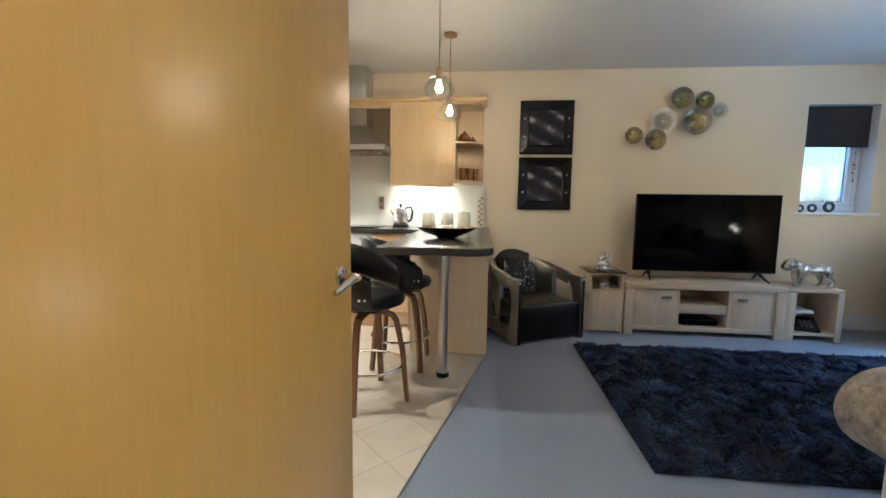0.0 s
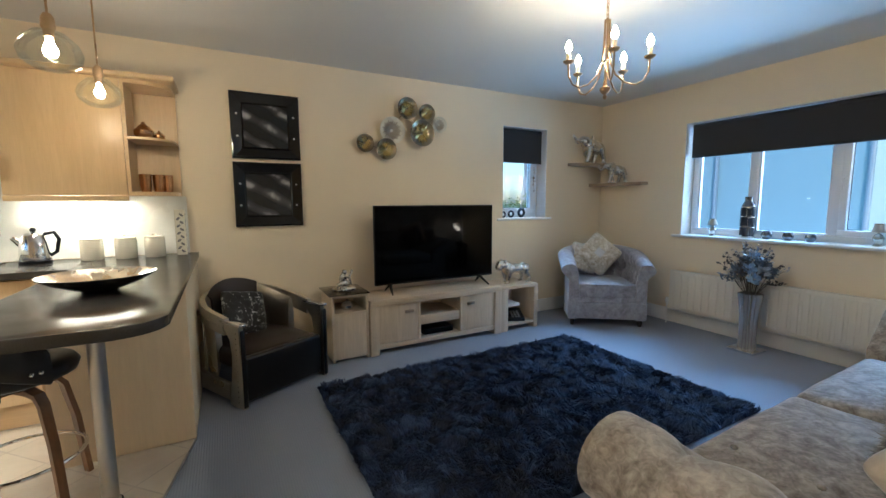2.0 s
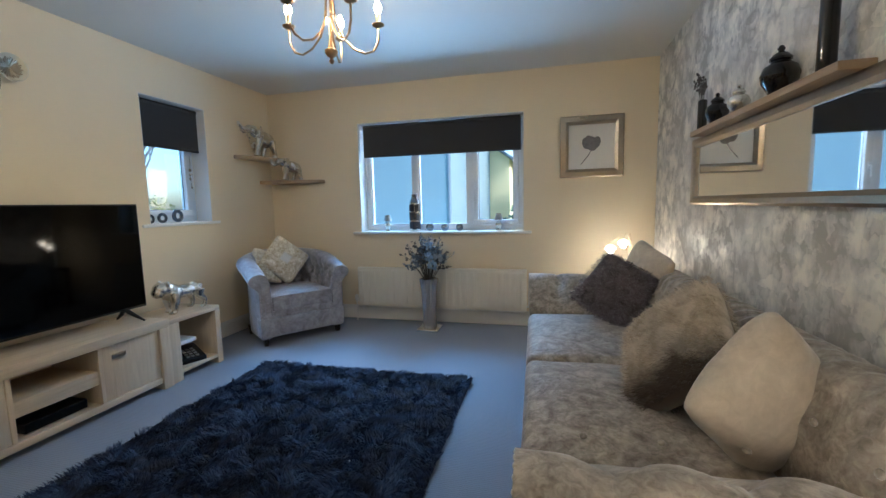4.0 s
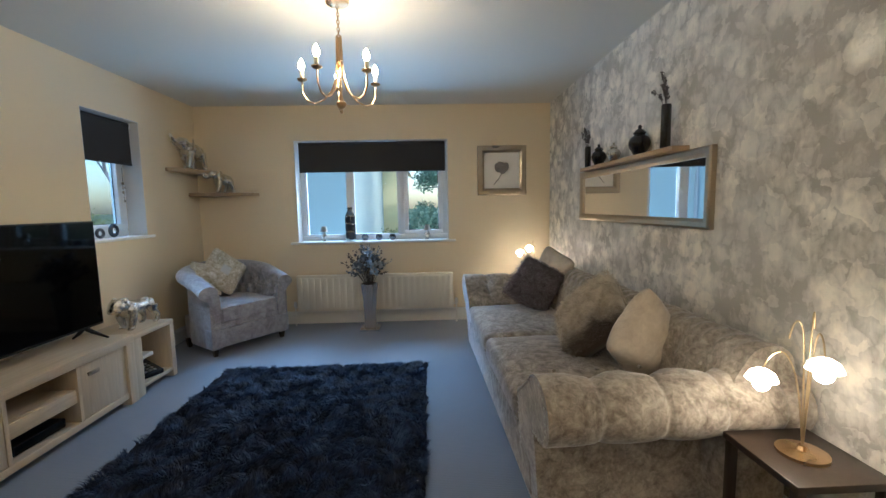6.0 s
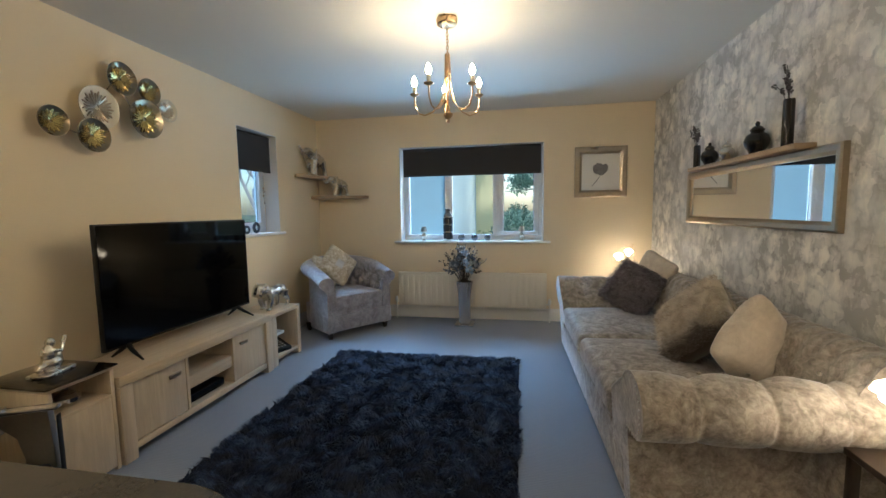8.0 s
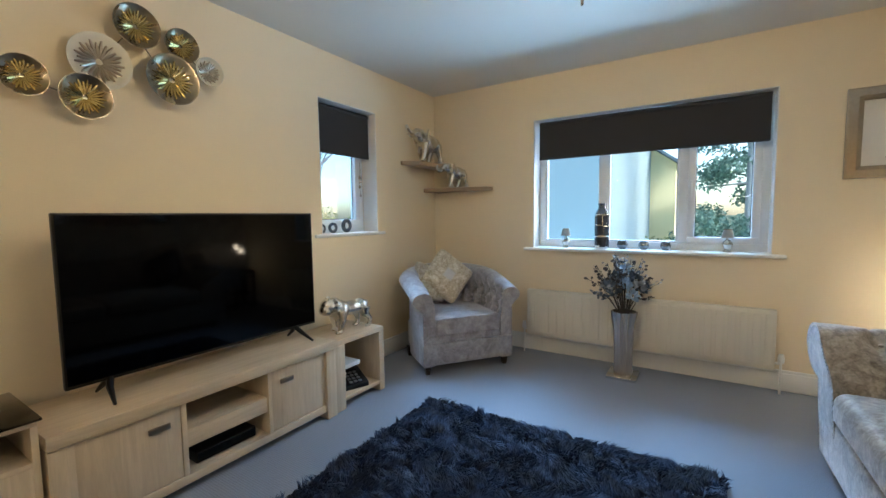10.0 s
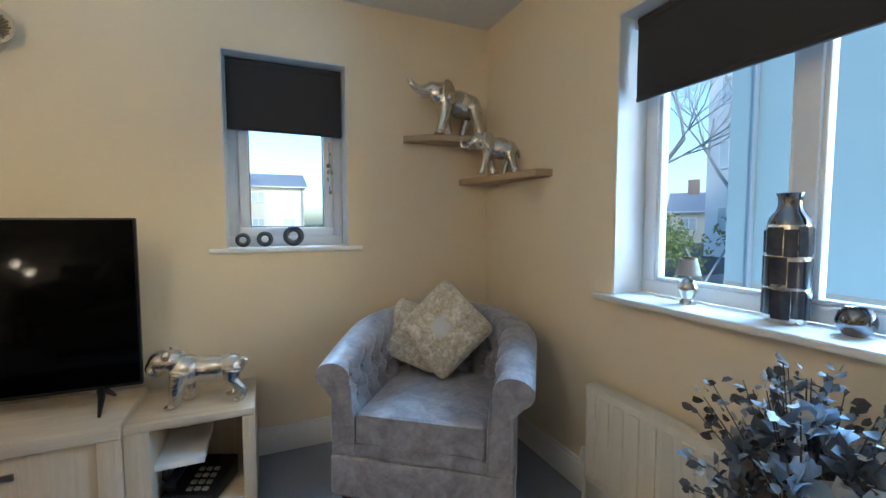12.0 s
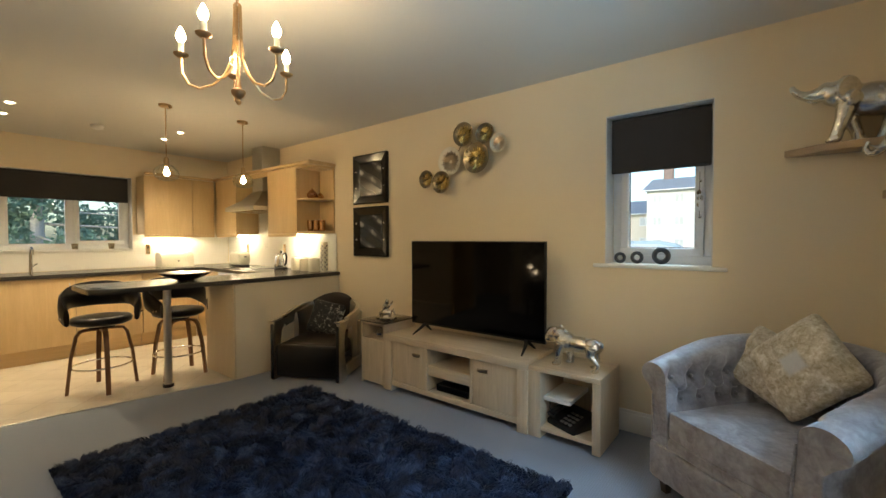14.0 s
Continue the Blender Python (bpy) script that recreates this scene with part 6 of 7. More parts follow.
def stem_vase(x, h, r, label, seed):
    th = thing("stem_vase", pose(x, YS + 0.06, ZS), label, "vase")
    part("body", lathe([(0, 0), (r, 0), (r * 1.03, 0.01), (r, h - 0.01), (r * 0.92, h), (r * 0.8, h), (r * 0.8, h - 0.03), (0, h - 0.03)], 20), M_BLACKGLAZE, th)
    rng = random.Random(seed)
    for k in range(6):
        sp = bmesh.new()
        dx, dy = rng.uniform(-0.05, 0.05), rng.uniform(-0.02, 0.05)
        top = Vector((dx, dy, h + rng.uniform(0.08, 0.16)))
        tube([(dx * 0.15, dy * 0.15, h - 0.02), tuple(top * 0.5 + Vector((0, 0, h * 0.5))), tuple(top)], 0.0016, 5, sp)
        for q in range(10):
            f = 0.35 + 0.65 * q / 9
            c = Vector((dx * f, dy * f, h + (top.z - h) * f))
            ball(c + Vector((rng.uniform(-0.012, 0.012), rng.uniform(-0.012, 0.012), 0)), (0.010, 0.004, 0.006), sp, 6, pose(0, 0, 0, rng.uniform(0, 180), rng.uniform(0, 180), rng.uniform(0, 180)))
        part("sprig", sp, M_LEAFGREY, th, "silvery dried sprig")


stem_vase(3.56, 0.17, 0.024, "slim black vase with a small dried sprig", 1)
urn(3.36, 0.95, M_BLACKGLAZE, "black lidded ginger jar on the shelf")
urn(3.10, 0.80, M_SILVER, "silver lidded ginger jar on the shelf")
urn(2.74, 1.10, M_BLACKGLAZE, "large black lidded ginger jar on the shelf")
stem_vase(2.44, 0.24, 0.026, "tall black vase with dried silver foliage", 2)

# ---- ornaments ----


def sculpt(name, m, build, material, label, voxel=0.005):
    """One plain cast ornament from overlapping forms fused together."""
    ob = solo(name, build(), material, label, "ornament", m=m, smooth=180)
    r = ob.modifiers.new("fuse", "REMESH")
    r.mode, r.voxel_size, r.use_smooth_shade = "VOXEL", voxel, True
    s = ob.modifiers.new("soften", "SMOOTH")
    s.factor, s.iterations = 0.5, 3
    return ob


def elephant_form(s, trunk):
    """A striding bull with a heavy raised head, spread ears and sloping back."""
    def build():
        bm = ball((-0.015, 0, 0.158), (0.098, 0.060, 0.066), rot=pose(0, 0, 0, 0, -10, 0))
        ball((-0.070, 0, 0.148), (0.052, 0.056, 0.060), bm)
        ball((0.045, 0, 0.172), (0.060, 0.054, 0.062), bm)
        ball((0.098, 0, 0.205), (0.046, 0.042, 0.050), bm)
        ball((0.122, 0, 0.222), (0.036, 0.034, 0.036), bm)
        ball((0.085, 0, 0.235), (0.030, 0.034, 0.022), bm)
        for y in (-1, 1):
            ball((0.055, y * 0.060, 0.200), (0.046, 0.010, 0.056), bm, 16, pose(0, 0, 0, 0, 12, y * 34))
            ball((0.040, y * 0.064, 0.165), (0.026, 0.009, 0.030), bm, 12, pose(0, 0, 0, 0, 0, y * 34))
            for x, dx in ((0.060, 0.035 * y), (-0.075, -0.035 * y)):
                tube([(x, y * 0.034, 0.145), (x + dx * 0.35, y * 0.037, 0.085), (x + dx * 0.75, y * 0.038, 0.045), (x + dx, y * 0.038, 0.010)], [0.036, 0.026, 0.021, 0.022], 12, bm)
                ball((x + dx + 0.005, y * 0.038, 0.010), (0.027, 0.023, 0.011), bm, 10)
            tube([(0.135, y * 0.020, 0.196), (0.165, y * 0.027, 0.190), (0.192, y * 0.027, 0.206), (0.200, y * 0.025, 0.216)], [0.009, 0.008, 0.006, 0.003], 8, bm)
        up = [(0.140, 0, 0.212), (0.168, 0, 0.186), (0.190, 0, 0.168), (0.214, 0, 0.172), (0.226, 0, 0.196), (0.220, 0, 0.222), (0.212, 0, 0.234)]
        if trunk == "out":
            up = [(0.140, 0, 0.218), (0.168, 0, 0.214), (0.194, 0, 0.218), (0.216, 0, 0.232), (0.230, 0, 0.252), (0.236, 0, 0.268)]
        tube(up, [0.030, 0.023, 0.019, 0.016, 0.013, 0.011, 0.010][:len(up)], 12, bm)
        tube([(-0.112, 0, 0.165), (-0.128, 0, 0.140), (-0.132, 0, 0.100)], [0.009, 0.007, 0.008], 8, bm)
        bmesh.ops.scale(bm, vec=(s, s, s), verts=bm.verts)
        return bm
    return build


def corner_shelf(pts, z, label):
    th = thing("corner_shelf", pose(0, 0, z), label, "shelf", "corner shelves")
    part("board", prism(pts, 0.0, 0.036, 0.004), M_SHELF, th)


corner_shelf([(XE - 0.001, YN - 0.001), (4.27, YN - 0.001), (4.262, YN - 0.03), (4.40, YN - 0.145), (XE - 0.001, YN - 0.215)], 1.700, "triangular oak-effect corner shelf carrying the larger elephant")
corner_shelf([(XE - 0.001, YN - 0.001), (4.63, YN - 0.001), (4.625, YN - 0.04), (XE - 0.08, 4.03), (XE - 0.001, 4.00)], 1.465, "triangular oak-effect corner shelf carrying the smaller elephant")
sculpt("elephant_figurine", pose(4.565, 4.555, 1.7355, 0, 0, 172), elephant_form(1.2, "out"), M_SILVER, "large striding silver elephant figurine on the corner shelf")
sculpt("elephant_figurine", pose(4.715, 4.335, 1.5005, 0, 0, 148), elephant_form(0.9, "up"), M_SILVER, "smaller silver elephant figurine on the corner shelf")


def bulldog_form():
    """A stocky dog: deep chest, broad jowled head held forward, bowed front legs."""
    bm = ball((-0.02, 0, 0.150), (0.120, 0.052, 0.050))
    ball((0.070, 0, 0.150), (0.070, 0.066, 0.068), bm)
    ball((-0.105, 0, 0.152), (0.056, 0.052, 0.052), bm)
    ball((0.118, 0, 0.190), (0.060, 0.055, 0.052), bm)
    ball((0.160, 0, 0.192), (0.050, 0.052, 0.050), bm)
    ball((0.192, 0, 0.172), (0.028, 0.042, 0.032), bm)
    ball((0.180, 0, 0.150), (0.030, 0.038, 0.018), bm)
    for y in (-1, 1):
        ball((0.185, y * 0.032, 0.160), (0.022, 0.016, 0.026), bm, 10)
        ball((0.130, y * 0.046, 0.232), (0.016, 0.010, 0.020), bm, 10, pose(0, 0, 0, y * 25, -20, 0))
        x, dx = 0.082, 0.022 * y
        tube([(x, y * 0.046, 0.150), (x + 0.004 + dx * 0.4, y * 0.058, 0.085), (x + dx, y * 0.050, 0.014)], [0.038, 0.027, 0.021], 12, bm)
        ball((x + dx + 0.014, y * 0.050, 0.012), (0.030, 0.022, 0.012), bm, 10)
        x, dx = -0.118, -0.020 * y
        tube([(x, y * 0.036, 0.145), (x + 0.012 + dx * 0.4, y * 0.042, 0.100), (x - 0.022 + dx, y * 0.042, 0.055), (x - 0.010 + dx, y * 0.042, 0.014)], [0.042, 0.030, 0.017, 0.017], 12, bm)
        ball((x + dx + 0.004, y * 0.042, 0.011), (0.026, 0.019, 0.011), bm, 10)
    tube([(-0.150, 0, 0.180), (-0.168, 0, 0.172), (-0.172, 0, 0.150)], [0.013, 0.010, 0.006], 8, bm)
    return bm


sculpt("bulldog_figurine", pose(3.255, 4.345, 0.4555, 0, 0, 174), bulldog_form, M_SILVER, "stocky silver bulldog figurine standing on the side table")


def seated_form():
    bm = box(-0.085, 0.085, -0.05, 0.05, 0.0, 0.018, 0.006)
    ball((0, 0, 0.05), (0.055, 0.036, 0.038), bm)
    ball((-0.012, 0, 0.095), (0.032, 0.028, 0.045), bm)
    ball((0.004, 0, 0.148), (0.022, 0.02, 0.025), bm)
    tube([(0.03, 0.012, 0.045), (0.062, 0.014, 0.085), (0.078, 0.014, 0.03)], [0.016, 0.013, 0.010], 10, bm)
    tube([(-0.01, -0.022, 0.115), (0.03, -0.026, 0.10), (0.06, -0.015, 0.14)], [0.010, 0.009, 0.008], 10, bm)
    tube([(-0.05, 0, 0.05), (-0.075, 0, 0.03)], [0.02, 0.012], 10, bm)
    tube([(0.055, -0.015, 0.135), (0.072, -0.015, 0.165)], [0.013, 0.010], 10, bm)
    return bm


sculpt("abstract_figurine", pose(1.50, 4.37, 0.5565, 0, 0, 15), seated_form, M_SILVER, "small bright silver abstract figurine on the glass top", 0.004)
pot = thing("silver_pot", pose(1.502, 4.30, 0.4025), "small round silver pot in the cabinet niche", "pot")
part("body", lathe([(0, 0), (0.03, 0), (0.052, 0.022), (0.052, 0.042), (0.036, 0.06), (0, 0.06)], 24), M_CHROME, pot)
part("lid", lathe([(0, 0.0605), (0.034, 0.0605), (0.02, 0.072), (0.006, 0.076), (0.008, 0.086), (0, 0.09)], 20), M_CHROME, pot)

# telephone and cable in the open side table
ph = thing("telephone", pose(3.225, 4.335, 0.0755, 0, 0, -22) @ Matrix.Scale(1.25, 4), "black desk telephone on the bottom shelf", "telephone")
bm = bmesh.new()
vs = [bm.verts.new(p) for p in ((-0.09, -0.08, 0), (0.09, -0.08, 0), (0.09, 0.09, 0), (-0.09, 0.09, 0), (-0.09, -0.08, 0.025), (0.09, -0.08, 0.025), (0.09, 0.09, 0.075), (-0.09, 0.09, 0.075))]
for f in ((3, 2, 1, 0), (4, 5, 6, 7), (0, 1, 5, 4), (1, 2, 6, 5), (2, 3, 7, 6), (3, 0, 4, 7)):
    bm.faces.new([vs[i] for i in f])
bmesh.ops.bevel(bm, geom=bm.edges[:], offset=0.006, segments=2, affect="EDGES", profile=0.5)
part("base", bm, M_BLACK, ph)
hs = bmesh.new()
tube([(-0.06, -0.08, 0.05), (-0.062, -0.06, 0.065), (-0.062, 0.05, 0.095), (-0.06, 0.085, 0.10)], [0.022, 0.016, 0.016, 0.022], 10, hs)
part("handset", hs, M_BLACK, ph, "black handset")
for i in range(3):
    for j in range(4):
        bx, by = -0.005 + i * 0.026, -0.055 + j * 0.026
        bz = 0.025 + (by + 0.08) / 0.17 * 0.05
        part("key", box(bx - 0.009, bx + 0.009, by - 0.008, by + 0.008, bz - 0.002, bz + 0.006, 0.002), M_STEEL, ph)
cb = bmesh.new()
tube([(3.10, 4.30, 0.245), (3.09, 4.32, 0.16), (3.12, 4.36, 0.10), (3.18, 4.40, 0.082)], 0.003, 6, cb)
solo("telephone_cable", cb, M_BLACK, "thin black cable hanging behind the shelf", "cable")

# ---- window sills ----
for x, r, tip in ((3.405, 0.038, 8), (3.512, 0.042, -6), (3.658, 0.056, 5)):
    th = thing("ring_ornament", pose(x, YN + 0.085, SW[2] + 0.014, 0, 0, tip), "dark blue and chrome hollow ring ornament on the sill", "ornament", "sill rings")
    bm = bmesh.new()
    tube([(r * 0.72 * math.cos(2 * math.pi * i / 32), 0, r + r * 0.72 * math.sin(2 * math.pi * i / 32)) for i in range(32)], r * 0.28, 10, bm, closed=True)
    part("ring", bm, M_TESSERA, th, "dark polished ring")
    bm = bmesh.new()
    tube([(r * 0.47 * math.cos(2 * math.pi * i / 32), 0.0, r + r * 0.47 * math.sin(2 * math.pi * i / 32)) for i in range(32)], r * 0.07, 8, bm, closed=True)
    part("inner_band", bm, M_CHROME, th, "bright inner band")
hg = thing("hanging_ornament", pose(3.862, YN + 0.118, 1.66), "glass bead charm hanging from the window handle", "ornament")
bm = bmesh.new()
tube([(0, 0, 0.03), (0, 0, -0.26)], 0.0016, 5, bm)
part("string", bm, M_BLACK, hg)
for k, (z, r) in enumerate(((-0.03, 0.008), (-0.10, 0.013), (-0.135, 0.017), (-0.175, 0.012), (-0.25, 0.010))):
    part("bead", ball((0.004 * (-1) ** k, 0, z), (r, r * 0.7, r * 1.2), seg=12), M_PEWTER if k % 2 else M_SILVER, hg)
ZB = BW[2] + 0.014


def sill_lamp(y):
    th = thing("table_lamp", pose(4.915, y, ZB), "small silver ornament lamp with a pale shade on the sill", "lamp", "sill lamps")
    part("base", lathe([(0, 0), (0.028, 0), (0.026, 0.008), (0.018, 0.02), (0.032, 0.05), (0.034, 0.062), (0.022, 0.085), (0.008, 0.095), (0.008, 0.118), (0, 0.118)], 24), M_SILVER, th)
    part("shade", lathe([(0.042, 0.105), (0.026, 0.165), (0.024, 0.165), (0.040, 0.105)], 24), M_SHADEGREY, th, "grey tapered shade")
    part("shade_ring", lathe([(0.0245, 0.163), (0.027, 0.163), (0.027, 0.168), (0.0245, 0.168)], 24), M_PEWTER, th)


sill_lamp(3.33)
sill_lamp(2.15)
mv = thing("mosaic_vase", pose(4.925, 3.03, ZB), "tall smoky glass mosaic vase with silver joints", "vase")
part("body", lathe([(0, 0), (0.049, 0), (0.053, 0.01), (0.056, 0.20), (0.053, 0.288), (0, 0.288)], 36), M_SILVER, mv)
part("neck", lathe([(0, 0.2885), (0.0525, 0.2885), (0.050, 0.305), (0.034, 0.328), (0.029, 0.345), (0.029, 0.368), (0.034, 0.38), (0.030, 0.38), (0.026, 0.345), (0, 0.34)], 36), M_SMOKEMIRROR, mv, "smoky mirrored shoulder and neck")
rng = random.Random(5)
for k in range(3):
    z0 = 0.016 + k * 0.091
    a = rng.uniform(0, 60)
    while a < 400:
        span = rng.uniform(34, 50)
        if a + span > 400:
            break
        bm = bmesh.new()
        zz0, zz1 = z0 + rng.uniform(-0.006, 0.006), z0 + 0.086 + rng.uniform(-0.010, 0.006)
        cols = []
        for i in range(5):
            q = radians(a + 1.5 + (span - 3) * i / 4)
            cols.append([bm.verts.new((r * math.cos(q), r * math.sin(q), z)) for r, z in ((0.0532, zz0 + 0.002), (0.0580, zz0 + 0.003), (0.0586, zz1 - 0.003), (0.0532, zz1 - 0.002))])
        for p, q in zip(cols, cols[1:]):
            for i in range(4):
                bm.faces.new([p[i], p[(i + 1) % 4], q[(i + 1) % 4], q[i]])
        bm.faces.new(cols[0][::-1])
        bm.faces.new(cols[-1])
        part("tessera", bm, M_TESSERA, mv)
        a += span
        if a >= 360:
            break
for y, r in ((2.865, 0.042), (2.705, 0.040), (2.55, 0.038)):
    th = thing("tealight_bowl", pose(4.915, y, ZB), "round mirrored tealight bowl on the sill", "candle holder", "sill bowls")
    part("bowl", lathe([(0, 0), (r * 0.5, 0), (r * 0.95, r * 0.5), (r, r * 0.95), (r * 0.85, r * 1.5), (r * 0.62, r * 1.75), (r * 0.55, r * 1.72), (r * 0.8, r * 1.4), (r * 0.9, r * 0.9), (0, r * 0.3)], 28), M_SMOKEMIRROR, th)
    part("candle", lathe([(0, r * 0.4), (r * 0.45, r * 0.4), (r * 0.45, r * 0.8), (0, r * 0.8)], 16), M_CERAMIC, th, "small white candle")

# floor vase with faux flowers
fv = thing("floor_vase", pose(4.55, 2.785, 0), "tall mirrored vase of blue-grey faux flowers on the carpet", "vase")
part("foot", box(-0.105, 0.105, -0.105, 0.105, 0.0, 0.022, 0.004), M_CHROME, fv, "mirrored square foot")
bm = bmesh.new()
vs = []
for s, z in ((0.066, 0.0225), (0.060, 0.08), (0.062, 0.20), (0.070, 0.36), (0.088, 0.50), (0.083, 0.50), (0.064, 0.36), (0.05, 0.20)):
    vs.append([bm.verts.new((s * (1.06, 0.98, 0.90, 0.98)[i % 4] * math.cos(2 * math.pi * i / 56), s * (1.06, 0.98, 0.90, 0.98)[i % 4] * math.sin(2 * math.pi * i / 56), z)) for i in range(56)])
for p, q in zip(vs, vs[1:]):
    for i in range(56):
        bm.faces.new([p[i], p[(i + 1) % 56], q[(i + 1) % 56], q[i]])
bm.faces.new(vs[0][::-1])
bm.faces.new(vs[-1])
part("body", bm, M_VASEGLASS, fv, "fluted silver glass body", smooth=25)
rng = random.Random(8)


def leaf_mesh(bm, c, d, size, rng):
    """A small cupped leaf."""
    d = d.normalized()
    side = d.orthogonal().normalized()
    side.rotate(Matrix.Rotation(rng.uniform(0, 6.28), 3, d))
    up = d.cross(side)
    vs = [bm.verts.new(c + d * (a * size) + side * (b * size) + up * (abs(b) * 0.35 * size - 0.15 * a * a * size)) for a, b in ((0, 0), (0.3, 0.32), (0.7, 0.34), (1, 0), (0.7, -0.34), (0.3, -0.32), (0.5, 0))]
    for i in range(6):
        bm.faces.new([vs[i], vs[(i + 1) % 6], vs[6]])


for k in range(46):
    a, out = rng.uniform(0, 6.28), rng.uniform(0.05, 0.25) * (1 if k % 4 else 1.1)
    top = Vector((out * math.cos(a), out * math.sin(a) * 1.1, 0.93 - 2.4 * out * out - (0.26 * rng.random() if out > 0.12 else 0.05 * rng.random())))
    start = Vector((0.02 * math.cos(a), 0.02 * math.sin(a), 0.46))
    mid = (start + top) / 2 + Vector((0, 0, 0.06))
    sm = bmesh.new()
    tube([start, mid, top], [0.0022, 0.002, 0.0012], 5, sm)
    sprig = part("stem", sm, M_STEM, fv)
    lv = bmesh.new()
    for q in range(13):
        f = 0.45 + 0.58 * q / 12
        c = start.lerp(mid, f * 2) if f < 0.5 else mid.lerp(top, f * 2 - 1)
        c = c + Vector((rng.uniform(-1, 1), rng.uniform(-1, 1), rng.uniform(-1, 1))) * 0.016
        d = Vector((math.cos(a), math.sin(a), 0.2)) + Vector((rng.uniform(-1, 1), rng.uniform(-1, 1), rng.uniform(-0.8, 0.8))) * 1.2
        leaf_mesh(lv, c, d, rng.uniform(0.020, 0.034), rng)
    part("foliage", lv, (M_LEAFGREY, M_LEAFGREY, M_LEAFPALE, M_LEAFBLUE)[k % 4], sprig, kind="stuff", smooth=60)
for k in range(13):
    a, out = k * 2.4, 0.02 + 0.125 * math.sqrt(k / 12)
    c = Vector((out * math.cos(a), out * math.sin(a), 0.80 - 1.2 * out + 0.05 * rng.random()))
    bl = bmesh.new()
    for q in range(22):
        d = Vector((rng.uniform(-1, 1), rng.uniform(-1, 1), rng.uniform(-0.4, 1))).normalized()
        leaf_mesh(bl, c + d * 0.012, d + Vector((rng.uniform(-.4, .4), rng.uniform(-.4, .4), rng.uniform(-.4, .4))), rng.uniform(0.036, 0.058), rng)
    part("bloom", bl, (M_PETALSKY, M_LEAFBLUE, M_LEAFBLUE, M_LEAFPALE)[k % 4], fv, "ruffled dusty blue bloom", smooth=60, kind="stuff")

# ---- lamps beside the sofa ----


def lily_lamp(m, globes, label):
    """Wire lamp with drooping stems and frosted globes, on a small dark table."""
    th = thing("table_lamp", m, label, "lamp", "lily lamps")
    part("base", lathe([(0, 0.0), (0.07, 0.0), (0.07, 0.01), (0.02, 0.018), (0.012, 0.03), (0, 0.03)], 28), M_BRASS, th)
    for (x, y, z), lit in globes:
        bm = bmesh.new()
        pts = [(0.01 * x, 0.01 * y, 0.025), (0.12 * x, 0.12 * y, 0.16), (0.30 * x, 0.30 * y, z + 0.03), (0.55 * x, 0.55 * y, z + 0.09), (0.82 * x, 0.82 * y, z + 0.08), (x, y, z + 0.035)]
        sm = []
        for i in range(len(pts) - 1):
            p0, p1, p2, p3 = (Vector(pts[max(0, min(len(pts) - 1, i + o))]) for o in (-1, 0, 1, 2))
            for q in range(5):
                t = q / 5
                sm.append(0.5 * ((2 * p1) + (p2 - p0) * t + (2 * p0 - 5 * p1 + 4 * p2 - p3) * t * t + (3 * p1 - p0 - 3 * p2 + p3) * t ** 3))
        sm.append(Vector(pts[-1]))
        tube(sm, 0.0026, 6, bm)
        stem = part("stem", bm, M_CHAMPAGNE, th, "thin curved champagne wire stem")
        if lit:
            part("globe", lathe([(0, -0.042), (0.022, -0.038), (0.040, -0.018), (0.044, 0.004), (0.034, 0.026), (0.014, 0.038), (0, 0.04)][3:] + [(0.008, 0.034), (0.030, 0.022), (0.040, 0.004)], 24), M_GLOBE, stem, "frosted bell-shaped glass shade", m=Matrix.Translation((x, y, z)))
            part("bulb", ball((x, y, z - 0.008), (0.024, 0.024, 0.026), seg=16), M_LILYBULB, stem, "glowing bulb")
    return th


def lamp_table(x, y, h, label):
    th = thing("lamp_table", pose(x, y, 0), label, "side table")
    part("tabletop", box(-0.15, 0.15, -0.15, 0.15, h - 0.025, h, 0.004), M_DARKWOOD, th)
    for sx in (-1, 1):
        for sy in (-1, 1):
            part("leg", box(sx * 0.13 - 0.014, sx * 0.13 + 0.014, sy * 0.13 - 0.014, sy * 0.13 + 0.014, 0, h - 0.026, 0.003), M_DARKWOOD, th)
    part("shelf", box(-0.115, 0.115, -0.115, 0.115, 0.18, 0.195, 0.002), M_DARKWOOD, th)


lamp_table(1.34, 0.96, 0.50, "small square dark wooden lamp table")
lamp_table(4.56, 0.98, 0.50, "small square dark wooden lamp table")
lily_lamp(pose(1.34, 0.96, 0.5005), [((0.01, 0.14, 0.245), 1), ((-0.12, 0.07, 0.325), 1), ((0.05, -0.06, 0.36), 0), ((0.02, 0.05, 0.34), 0)], "champagne wire lily lamp with two lit frosted globes")
lily_lamp(pose(4.56, 0.98, 0.5005), [((-0.06, 0.18, 0.295), 1), ((-0.06, 0.08, 0.34), 1), ((0.05, 0.02, 0.33), 0)], "champagne wire lily lamp with lit globes behind the sofa")

